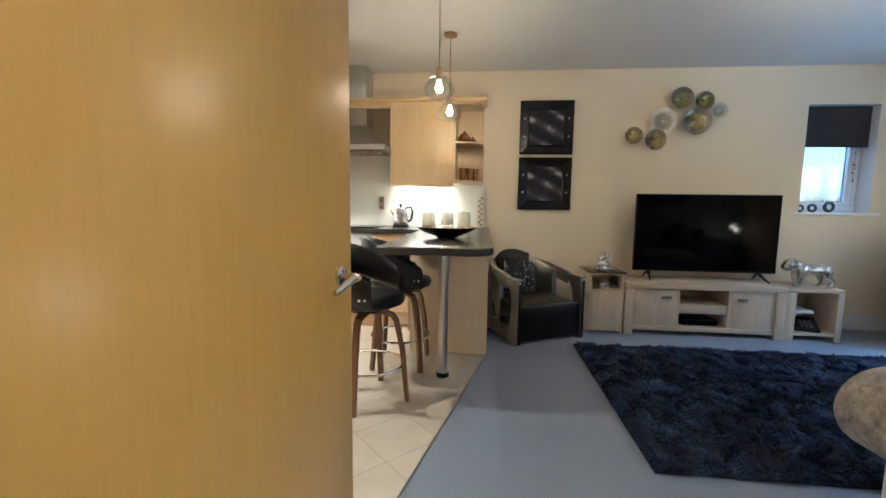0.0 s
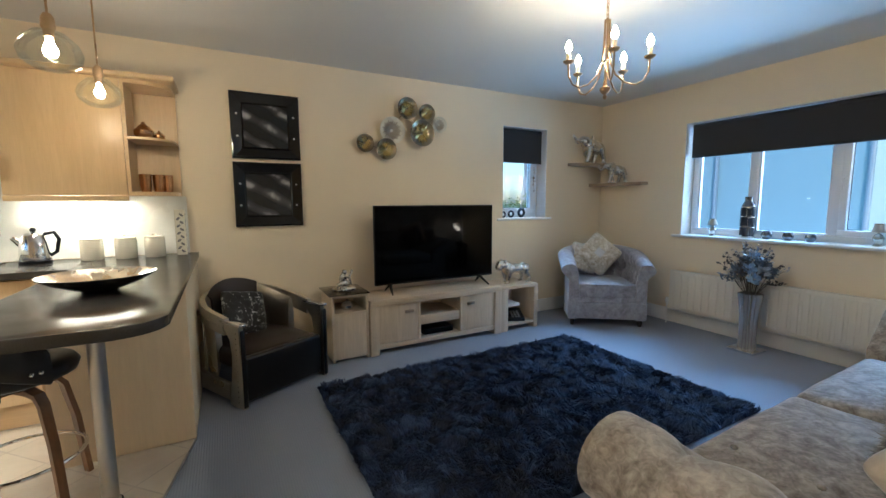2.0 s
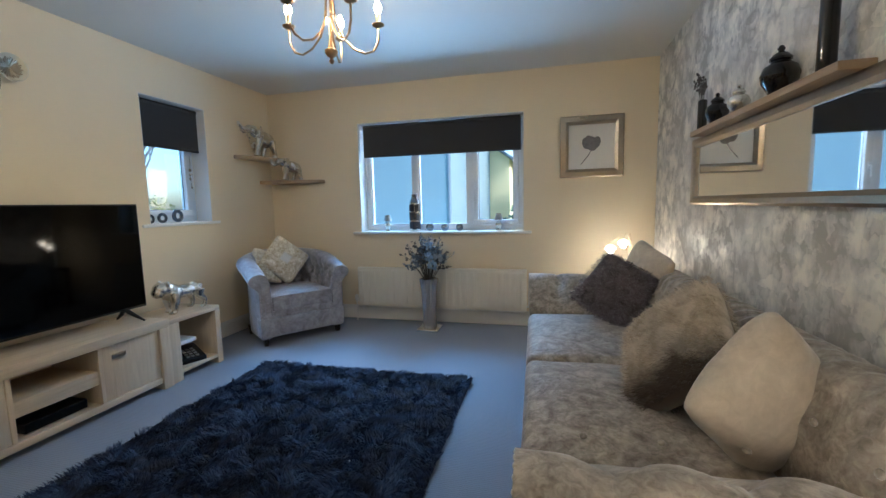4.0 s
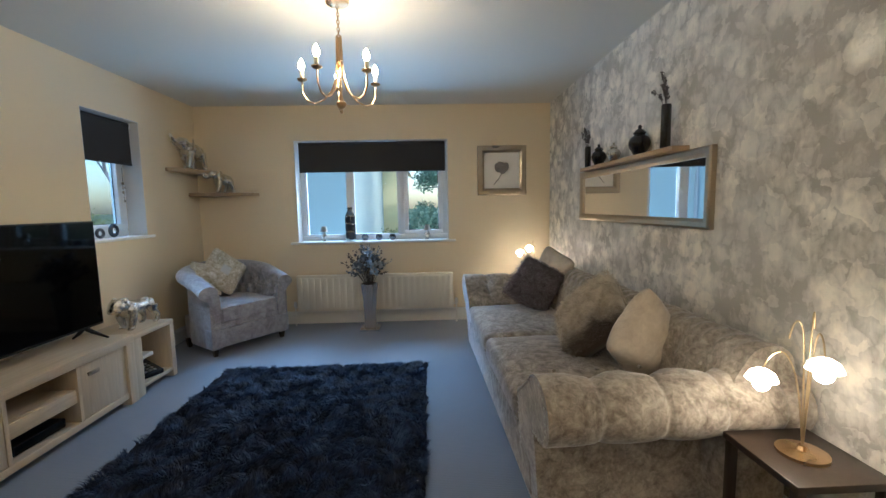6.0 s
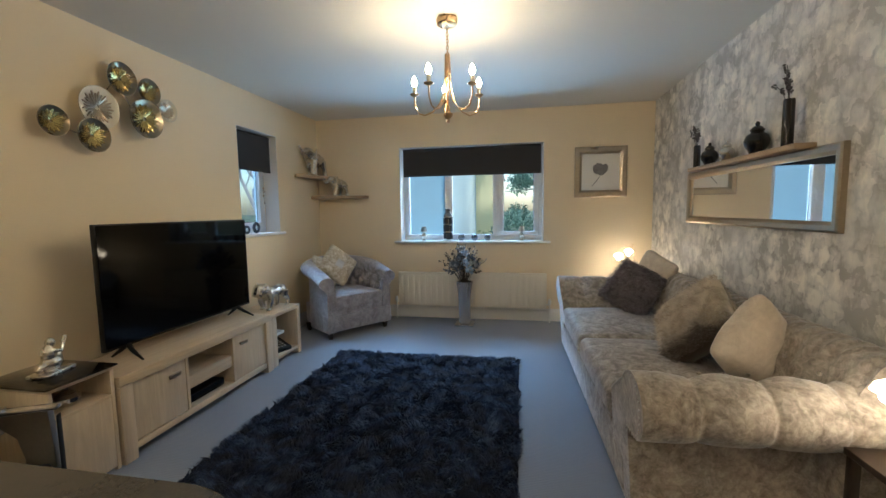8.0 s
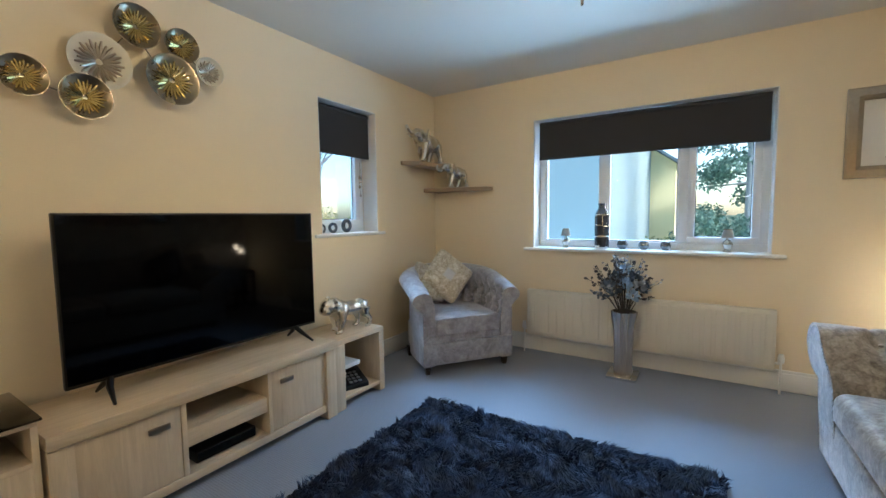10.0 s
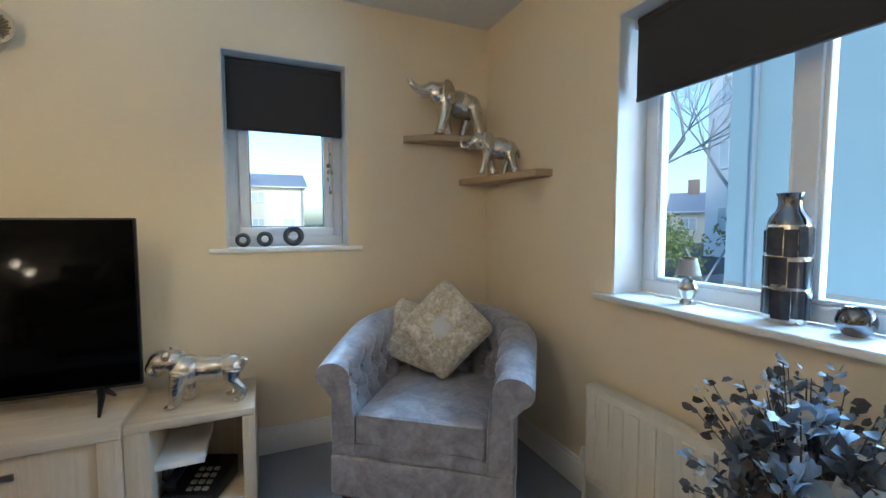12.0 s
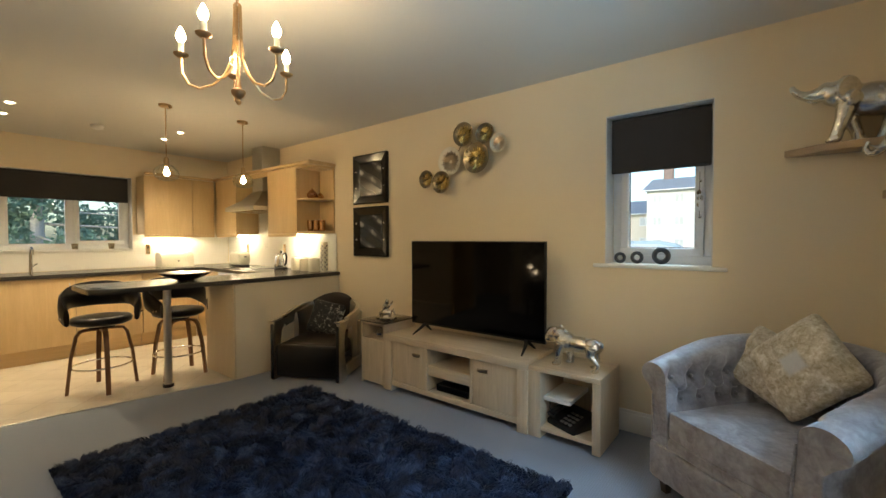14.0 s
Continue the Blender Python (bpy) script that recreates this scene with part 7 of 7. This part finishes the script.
# ---- things in the kitchen ----
bw = thing("fruit_bowl", pose(0.15, 3.22, 0.9095), "wide shallow dark bowl with a pale inside", "bowl")
part("bowl", lathe([(0, 0), (0.06, 0), (0.09, 0.012), (0.16, 0.04), (0.205, 0.068), (0.207, 0.072)], 40), M_BLACKGLAZE, bw, "dark glazed outside")
part("lining", lathe([(0.2065, 0.0725), (0.19, 0.064), (0.12, 0.030), (0.05, 0.012), (0, 0.010)], 40), M_SILVER, bw, "pale metallic inside")
for x in (-0.15, 0.035, 0.20):
    th = thing("storage_canister", pose(x, 4.50, 0.9095), "cream ceramic storage canister with a flat lid", "canister", "worktop canisters")
    part("body", lathe([(0, 0), (0.058, 0), (0.062, 0.006), (0.062, 0.125), (0.058, 0.13), (0, 0.13)], 28), M_CERAMIC, th)
    part("lid", lathe([(0, 0.1305), (0.06, 0.1305), (0.06, 0.142), (0.05, 0.148), (0.012, 0.15), (0.012, 0.162), (0, 0.164)], 24), M_CERAMIC, th)
tv = thing("patterned_vase", pose(0.36, 4.52, 0.9095), "tall square white vase with grey leaf pattern", "vase")
part("body", box(-0.032, 0.032, -0.032, 0.032, 0, 0.33, 0.006), M_CERAMIC, tv)
rng = random.Random(3)
for k in range(11):
    z = 0.03 + 0.026 * k
    bm = bmesh.new()
    ball((0.010 * (-1) ** k, -0.0325, z), (0.016, 0.0015, 0.008), bm, 10, pose(0, 0, 0, 0, 40 * (-1) ** k, 0))
    ball((0.0325, 0.010 * (-1) ** k, z), (0.0015, 0.016, 0.008), bm, 10, pose(0, 0, 0, 40 * (-1) ** k, 0, 0))
    part("leaf_motif", bm, M_GREYINK, tv)
kt = thing("kettle", pose(-0.42, 4.46, 0.9095), "polished steel kettle with a black handle", "kettle")
part("base", lathe([(0, 0), (0.08, 0), (0.08, 0.018), (0, 0.02)], 28), M_BLACK, kt)
part("body", lathe([(0, 0.0205), (0.075, 0.0205), (0.078, 0.04), (0.07, 0.13), (0.055, 0.18), (0.03, 0.195), (0, 0.197)], 32), M_CHROME, kt)
bm = bmesh.new()
tube([(0.05, 0, 0.185), (0.10, 0, 0.195), (0.12, 0, 0.15), (0.105, 0, 0.07), (0.075, 0, 0.05)], 0.011, 10, bm)
part("handle", bm, M_BLACK, kt)
part("lid_knob", ball((0, 0, 0.212), (0.016, 0.016, 0.016), seg=14), M_BLACK, kt)
bm = bmesh.new()
tube([(-0.06, 0, 0.12), (-0.10, 0, 0.165)], [0.02, 0.012], 10, bm)
part("spout", bm, M_CHROME, kt)
to = thing("toaster", pose(-1.42, 4.44, 0.9095), "cream two-slot toaster on the worktop", "toaster")
part("body", box(-0.14, 0.14, -0.085, 0.085, 0.012, 0.19, 0.04, 5), M_CERAMIC, to)
for y in (-0.03, 0.03):
    part("slot", box(-0.10, 0.10, y - 0.012, y + 0.012, 0.186, 0.1915), M_BLACK, to)
part("base", box(-0.13, 0.13, -0.075, 0.075, 0, 0.014, 0.004), M_BLACK, to)
part("lever", box(0.139, 0.16, -0.014, 0.014, 0.12, 0.135, 0.004), M_BLACK, to)
bb = thing("bread_bin", pose(-2.02, 3.86, 0.9095, 0, 0, 90), "cream metal bread bin with a roll front", "bread bin")
bm = loft([(0.12, 0.0), (0.12, 0.11), (0.09, 0.165), (0.03, 0.19), (-0.08, 0.19), (-0.12, 0.16), (-0.12, 0.0)], 0.38, 2)
bmesh.ops.transform(bm, matrix=pose(-0.19, 0, 0, 0, 0, -90), verts=bm.verts)
part("body", bm, M_CERAMIC, bb, smooth=50)
part("knob", ball((0.0, -0.128, 0.08), 0.012, seg=12), M_CHROME, bb)
for x, y, turn in ((-0.66, YN - 0.0085, 0), (-1.62, YN - 0.0085, 0), (XW + 0.0085, 3.62, 90)):
    th = thing("socket", pose(x, y, 1.14, 0, 0, turn), "narrow copper-coloured stacked wall socket", "socket", "kitchen sockets")
    part("plate", box(-0.026, 0.026, -0.008, 0.0, -0.065, 0.065, 0.003), M_BRASS, th)
    for k in (-1, 1):
        part("insert", box(-0.017, 0.017, -0.0095, -0.0082, k * 0.034 - 0.022, k * 0.034 + 0.006), M_PEWTER, th)
        part("switch", box(-0.007, 0.007, -0.011, -0.0082, k * 0.034 + 0.010, k * 0.034 + 0.020, 0.001), M_CHROME, th)
for z, items in ((1.361, ((0.08, 0.13, 0), (0.15, 0.16, 0), (0.20, 0.20, 0))), (1.717, ((0.09, 0.15, 1), (0.17, 0.20, 2)))):
    for x, y, kind in items:
        th = thing(("wine_glass", "teapot", "sugar_bowl")[kind], pose(0.101 + x, 4.34 + y, z + 0.0005), ("copper-tinted glass tumbler on the open shelf", "copper-coloured round teapot on the shelf", "small copper-coloured lidded bowl on the shelf")[kind],
                   ("glass", "teapot", "bowl")[kind])
        if kind == 0:
            part("cup", lathe([(0, 0), (0.028, 0), (0.034, 0.05), (0.036, 0.12), (0.033, 0.12), (0.031, 0.05), (0, 0.01)], 20), M_COPPER, th)
        else:
            k = 1.0 if kind == 1 else 0.62
            part("body", lathe([(0, 0), (0.035 * k, 0), (0.058 * k, 0.03 * k), (0.058 * k, 0.06 * k), (0.035 * k, 0.085 * k), (0, 0.087 * k)], 24), M_COPPER, th)
            part("lid", lathe([(0, 0.0875 * k), (0.034 * k, 0.0875 * k), (0.012 * k, 0.105 * k), (0.01 * k, 0.118 * k), (0, 0.12 * k)], 20), M_COPPER, th)
for y in (2.05, 2.9, 3.25):
    th = thing("sill_pot", pose(XW - 0.06, y, KW[2] + 0.014), "small dark pot on the kitchen sill", "pot", "kitchen sill pots")
    part("pot", lathe([(0, 0), (0.026, 0), (0.034, 0.07), (0.03, 0.07), (0.024, 0.01), (0, 0.012)], 20), M_PEWTER, th)
kt = thing("sink_tap", pose(XW + 0.12, 2.5, 0.9085), "chrome swan-neck kitchen mixer tap", "tap")
bm = bmesh.new()
tube([(0, 0, 0), (0, 0, 0.20), (0.02, 0, 0.255), (0.07, 0, 0.275), (0.12, 0, 0.255), (0.135, 0, 0.20)], [0.02, 0.014, 0.012, 0.012, 0.012, 0.011], 12, bm)
part("spout", bm, M_CHROME, kt)
bm = bmesh.new()
tube([(0, 0.015, 0.07), (0, 0.05, 0.10)], 0.007, 8, bm)
part("lever", bm, M_CHROME, kt)

# ---- outside ----
ZG = -0.28
solo("ground", box(-400, 400, -400, 400, ZG - 0.3, ZG), M_GRASS, "damp mown grass around the building", "ground", kind="structure")
solo("road", box(-60, 60, 9.5, 26, ZG - 0.05, ZG + 0.004), M_ASPHALT, "grey asphalt parking court", "road", kind="structure")
solo("pavement", box(-60, 60, 8.0, 9.5, ZG - 0.05, ZG + 0.12, 0.01), M_PAVE, "pale concrete pavement with a kerb", "pavement", kind="structure")


def house(m, w, d, h, roof_h, wall_m, floors, cols, label, chimney=True):
    """Front faces local -y; hipped-ended gable roof along x."""
    th = thing("house", m, label, "house")
    part("wall", box(-w / 2, w / 2, 0, d, 0, h), wall_m, th, flat=True)
    if roof_h:
        bm = bmesh.new()
        o = 0.35
        vs = [bm.verts.new(p) for p in ((-w / 2 - o, -o, h - 0.02), (w / 2 + o, -o, h - 0.02), (w / 2 + o, d + o, h - 0.02), (-w / 2 - o, d + o, h - 0.02), (-w / 2 - o, d / 2, h + roof_h), (w / 2 + o, d / 2, h + roof_h))]
        for f in ((0, 1, 5, 4), (2, 3, 4, 5), (0, 4, 3), (1, 2, 5), (3, 2, 1, 0)):
            bm.faces.new([vs[i] for i in f])
        rf = part("roof", bm, M_SLATE, th, "blue-grey slate roof", flat=True)
        if chimney:
            part("chimney", box(-w * 0.3 - 0.4, -w * 0.3 + 0.4, d / 2 - 0.35, d / 2 + 0.35, h + roof_h * 0.55, h + roof_h + 1.0, 0.03), M_BRICKY, rf)
    fh = h / floors
    for f in range(floors):
        for c in range(cols):
            x = -w / 2 + (c + 0.5) * w / cols
            z = f * fh + fh * 0.38
            ww, wh = min(1.1, w / cols * 0.45), fh * 0.42
            fr = box(x - ww / 2, x + ww / 2, -0.05, 0.03, z, z + wh, 0.01)
            wi = part("window", fr, M_UPVC, th, flat=True)
            for k in (0, 1):
                part("pane", box(x - ww / 2 + 0.06 + k * (ww / 2 - 0.03), x - 0.03 + k * (ww / 2 - 0.03), -0.06, -0.051, z + 0.06, z + wh - 0.06), M_DARKPANE, wi, flat=True)
    gut = box(-w / 2 - 0.3, w / 2 + 0.3, -0.42, -0.30, h - 0.12, h - 0.02, 0.02)
    part("gutter", gut, M_UPVC, th)
    dp = bmesh.new()
    tube([(w / 2 - 0.2, -0.08, 0), (w / 2 - 0.2, -0.08, h - 0.1)], 0.045, 8, dp)
    part("downpipe", dp, M_SLATE, th)
    return th


# plain rendered gable close to the east window, then a white and a yellow block further off
nb = thing("house", pose(12.0, 6.05, ZG), "pale rendered neighbouring house wall close to the window", "house")
part("wall", box(0, 9, -1.80, 1.62, 0, 7.0), M_RENDER, nb, flat=True)
dp = bmesh.new()
tube([(-0.06, 1.14, 0), (-0.06, 1.14, 7.0)], 0.05, 8, dp)
part("downpipe", dp, M_SLATE, nb)
dp = bmesh.new()
tube([(-0.06, -1.76, 0), (-0.06, -1.76, 7.0)], 0.045, 8, dp)
part("downpipe", dp, M_SLATE, nb)
part("plinth", box(-0.03, 0.0, -1.80, 1.62, 0, 0.35), M_PAVE, nb)
house(pose(21.5, 9.8, ZG, 0, 0, -90), 9.6, 8, 8.2, 2.5, M_RENDERFAR, 3, 5, "white rendered three-storey apartment house")
yb = thing("house", pose(20.0, 4.2, ZG), "pale yellow rendered gable with a sloping roof", "house")
bm = bmesh.new()
vs = [bm.verts.new(p) for p in ((0, -0.85, 0), (0, 0.80, 0), (0, 0.80, 4.7), (0, -0.85, 3.5), (6, -0.85, 0), (6, 0.80, 0), (6, 0.80, 4.7), (6, -0.85, 3.5))]
for f in ((0, 1, 2, 3), (7, 6, 5, 4), (0, 3, 7, 4), (1, 5, 6, 2), (0, 4, 5, 1)):
    bm.faces.new([vs[i] for i in f])
bm.faces.new([vs[i] for i in (3, 2, 6, 7)])
part("wall", bm, M_YELLOW, yb, flat=True)
rf = bmesh.new()
vs = [rf.verts.new(p) for p in ((-0.25, -1.2, 3.28), (-0.25, 0.95, 4.85), (6.2, 0.95, 4.85), (6.2, -1.2, 3.28), (-0.25, -1.2, 3.40), (-0.25, 0.95, 4.97), (6.2, 0.95, 4.97), (6.2, -1.2, 3.40))]
for f in ((0, 1, 2, 3), (7, 6, 5, 4), (0, 4, 5, 1), (1, 5, 6, 2), (2, 6, 7, 3), (3, 7, 4, 0)):
    rf.faces.new([vs[i] for i in f])
part("roof", rf, M_SLATE, yb, flat=True)
# across the parking court to the north
house(pose(-9.0, 46, ZG), 14, 9, 4.0, 1.6, M_RENDERW, 2, 6, "cream rendered terraced houses with slate roofs across the court")
house(pose(3.0, 44, ZG), 8, 9, 4.9, 1.6, M_RENDERW, 2, 3, "cream rendered house with a slate roof across the court")
house(pose(-1.8, 41, ZG), 5.0, 8, 5.7, 1.4, M_RENDERFAR, 3, 3, "tall white house with a slate roof across the court")
house(pose(17, 38, ZG, 0, 0, -20), 16, 9, 7.2, 2.2, M_RENDERW, 3, 6, "pale cream rendered apartment block with white windows")
house(pose(33, 21, ZG, 0, 0, -55), 6.5, 6, 2.3, 1.5, M_RENDERW, 1, 3, "low cream house with a slate roof and chimney")


def car(m, paint, label):
    th = thing("car", m, label, "car")
    prof = [(-2.05, 0.30), (-2.05, 0.70), (-1.95, 0.88), (-1.25, 0.95), (-0.60, 1.40), (-0.30, 1.47), (0.75, 1.46), (1.15, 1.38), (1.75, 0.98), (2.0, 0.90), (2.05, 0.45), (1.95, 0.30)]
    bm = loft(prof, 1.72, 8)
    for v in bm.verts:
        t = (v.co.y - 0.86) / 0.86
        v.co.y = 0.86 + (v.co.y - 0.86) * (1 - 0.22 * max(0, v.co.z - 0.9) / 0.55)
        if abs(t) > 0.9:
            v.co.x *= 0.97
    bmesh.ops.translate(bm, vec=(0, -0.86, 0), verts=bm.verts)
    part("body", bm, paint, th, smooth=35)
    for s in (-1, 1):
        gl = prism([(-1.05, 0), (-0.52, 0.36), (-0.3, 0.41), (0.72, 0.40), (1.05, 0.33), (1.25, 0.02)], 0, 0.012)
        bmesh.ops.transform(gl, matrix=pose(0, s * 0.735 + (0.012 if s > 0 else 0), 0.98, 90, 0, 0), verts=gl.verts)
        part("side_window", gl, M_DARKPANE, th)
        for x in (-1.3, 1.3):
            wh = part("wheel", lathe([(0, -0.1), (0.31, -0.1), (0.33, -0.06), (0.33, 0.06), (0.31, 0.1), (0, 0.1)], 24), M_BLACK, th, m=pose(x, s * 0.80, 0.33, 90, 0, 0))
            part("rim", lathe([(0, -0.105), (0.2, -0.105), (0.22, -0.101), (0, -0.101)] if s > 0 else [(0, 0.101), (0.22, 0.101), (0.2, 0.105), (0, 0.105)], 18), M_STEEL, wh)
    part("windscreen", prism([(-0.68, -0.62), (-0.68, 0.62), (-0.62, 0.62), (-0.62, -0.62)], 0, 0.5), M_DARKPANE, th, m=pose(-0.98, 0, 1.0, 0, 57, 0) @ Matrix.Translation((0.65, 0, -0.02)))
    return th


car(pose(0.9, 15.5, ZG + 0.004, 0, 0, 8), M_CARBLUE, "pale blue hatchback parked in the court")
car(pose(-4.5, 19.0, ZG + 0.004, 0, 0, -4), M_CARGREY, "silver-grey car parked in the court")


def leaf_cloud(name, clumps, per, size, material, parent, seed):
    """A crown of many small separate leaves gathered in uneven clumps."""
    rng = np.random.default_rng(seed)
    vs, fs = [], []
    for cx, cy, cz, rx, ry, rz in clumps:
        p = rng.normal(0, 1, (per, 3))
        p /= np.linalg.norm(p, axis=1)[:, None]
        p *= (rng.random(per) ** 0.45)[:, None]
        p = p * [rx, ry, rz] + [cx, cy, cz]
        a = rng.normal(0, 1, (per, 3))
        a /= np.linalg.norm(a, axis=1)[:, None]
        b = np.cross(a, rng.normal(0, 1, (per, 3)))
        b /= np.linalg.norm(b, axis=1)[:, None]
        s = rng.uniform(0.6, 1.3, per)[:, None] * size
        base = len(vs)
        quad = np.stack([p - a * s, p + b * s * 0.45, p + a * s, p - b * s * 0.45], 1).reshape(-1, 3)
        vs.extend(quad.tolist())
        fs.extend([[base + 4 * i + k for k in range(4)] for i in range(per)])
    me = bpy.data.meshes.new(name)
    me.from_pydata(vs, [], fs)
    me.materials.append(material)
    ob = new(name, me)
    ob.parent = parent
    return tagged(ob, kind="stuff")


def bare_tree(m, h, seed, label, twigs=True):
    th = thing("tree", m, label, "tree")
    rng = random.Random(seed)
    bm = bmesh.new()
    tw = bmesh.new()

    def grow(p, d, length, r, depth):
        q = p + d * length * 0.5 + Vector((rng.uniform(-1, 1), rng.uniform(-1, 1), 0)) * length * 0.05
        e = q + (d + Vector((rng.uniform(-1, 1), rng.uniform(-1, 1), rng.uniform(-0.1, 0.5))) * 0.18).normalized() * length * 0.5
        tube([p, q, e], [r, r * 0.82, r * 0.66], 8 if depth < 2 else 5 if depth < 4 else 3, bm if depth < 3 else tw)
        if depth >= 8:
            return
        n = 3 if depth < 4 else 2
        for _ in range(n):
            nd = (d + Vector((rng.uniform(-1, 1), rng.uniform(-1, 1), rng.uniform(-0.25, 0.7))) * 0.75).normalized()
            grow(e if rng.random() < 0.7 else q, nd, length * rng.uniform(0.62, 0.85), r * 0.6, depth + 1)
    grow(Vector((0, 0, 0)), Vector((0, 0, 1)), h * 0.28, h * 0.014, 0)
    part("trunk", bm, M_BARK, th, "bare grey-brown trunk and limbs")
    part("twigs", tw, M_BARK, th, kind="stuff")
    return th


bare_tree(pose(15.0, 12.5, ZG), 9.5, 4, "tall bare winter tree beyond the hedge")
bare_tree(pose(19.5, 11.9, ZG), 9.0, 9, "bare winter tree near the low house")
bare_tree(pose(14.0, 17.5, ZG), 10.0, 12, "bare winter tree behind the hedge")
hd = thing("hedge", pose(11.6, 10.2, ZG), "loose green hedge beside the lawn", "hedge")
rng = random.Random(2)
leaf_cloud("foliage", [(rng.uniform(-0.5, 2.2), -1.9 + 0.45 * k, rng.uniform(0.5, 1.3), 0.75, 0.6, rng.uniform(0.5, 0.8)) for k in range(18)], 420, 0.06, M_HEDGE, hd, 1)
st = bmesh.new()
for k in range(18):
    tube([(rng.uniform(0.0, 1.6), -1.9 + 0.45 * k, 0), (rng.uniform(0.0, 1.6), -1.9 + 0.45 * k, 0.9)], 0.025, 5, st)
part("stems", st, M_BARK, hd, kind="stuff")
sb = thing("shrub", pose(18.9, 5.2, ZG), "low green shrubs at the foot of the houses", "shrub")
leaf_cloud("foliage", [(rng.uniform(-0.3, 0.3), -2.2 + 0.5 * k, 0.3, 0.5, 0.5, rng.uniform(0.3, 0.55)) for k in range(10)], 200, 0.05, M_HEDGE, sb, 2)


def evergreen(m, h, r, seed, label):
    th = thing("tree", m, label, "tree")
    bm = bmesh.new()
    tube([(0, 0, 0), (0.05, 0, h * 0.5), (0, 0, h * 0.95)], [0.16, 0.10, 0.03], 10, bm)
    rng = random.Random(seed)
    for k in range(16):
        a, z = rng.uniform(0, 6.28), h * (0.12 + 0.8 * k / 16)
        l = r * (1.05 - z / h) + 0.2
        tube([(0, 0, z), (l * math.cos(a), l * math.sin(a), z - 0.1)], [0.04, 0.012], 6, bm)
    part("trunk", bm, M_BARK, th)
    cl = []
    for k in range(46):
        z = h * (0.06 + 0.9 * rng.random())
        l = r * (1.05 - 0.9 * z / h) * rng.uniform(0.3, 1.0)
        a = rng.uniform(0, 6.28)
        cl.append((l * math.cos(a), l * math.sin(a), z, 0.55, 0.55, 0.4))
    leaf_cloud("crown", cl, 260, 0.075, M_EVERGREEN, th, seed)


evergreen(pose(16.5, 1.2, ZG), 7.5, 1.9, 21, "dark evergreen tree beside the yellow house")
evergreen(pose(-9.0, 3.4, ZG), 6.0, 2.2, 22, "dense evergreen tree outside the kitchen window")
evergreen(pose(-9.6, 0.9, ZG), 6.5, 2.2, 23, "dense evergreen tree outside the kitchen window")
evergreen(pose(-10.5, 5.6, ZG), 6.5, 2.3, 24, "dense evergreen tree outside the kitchen window")
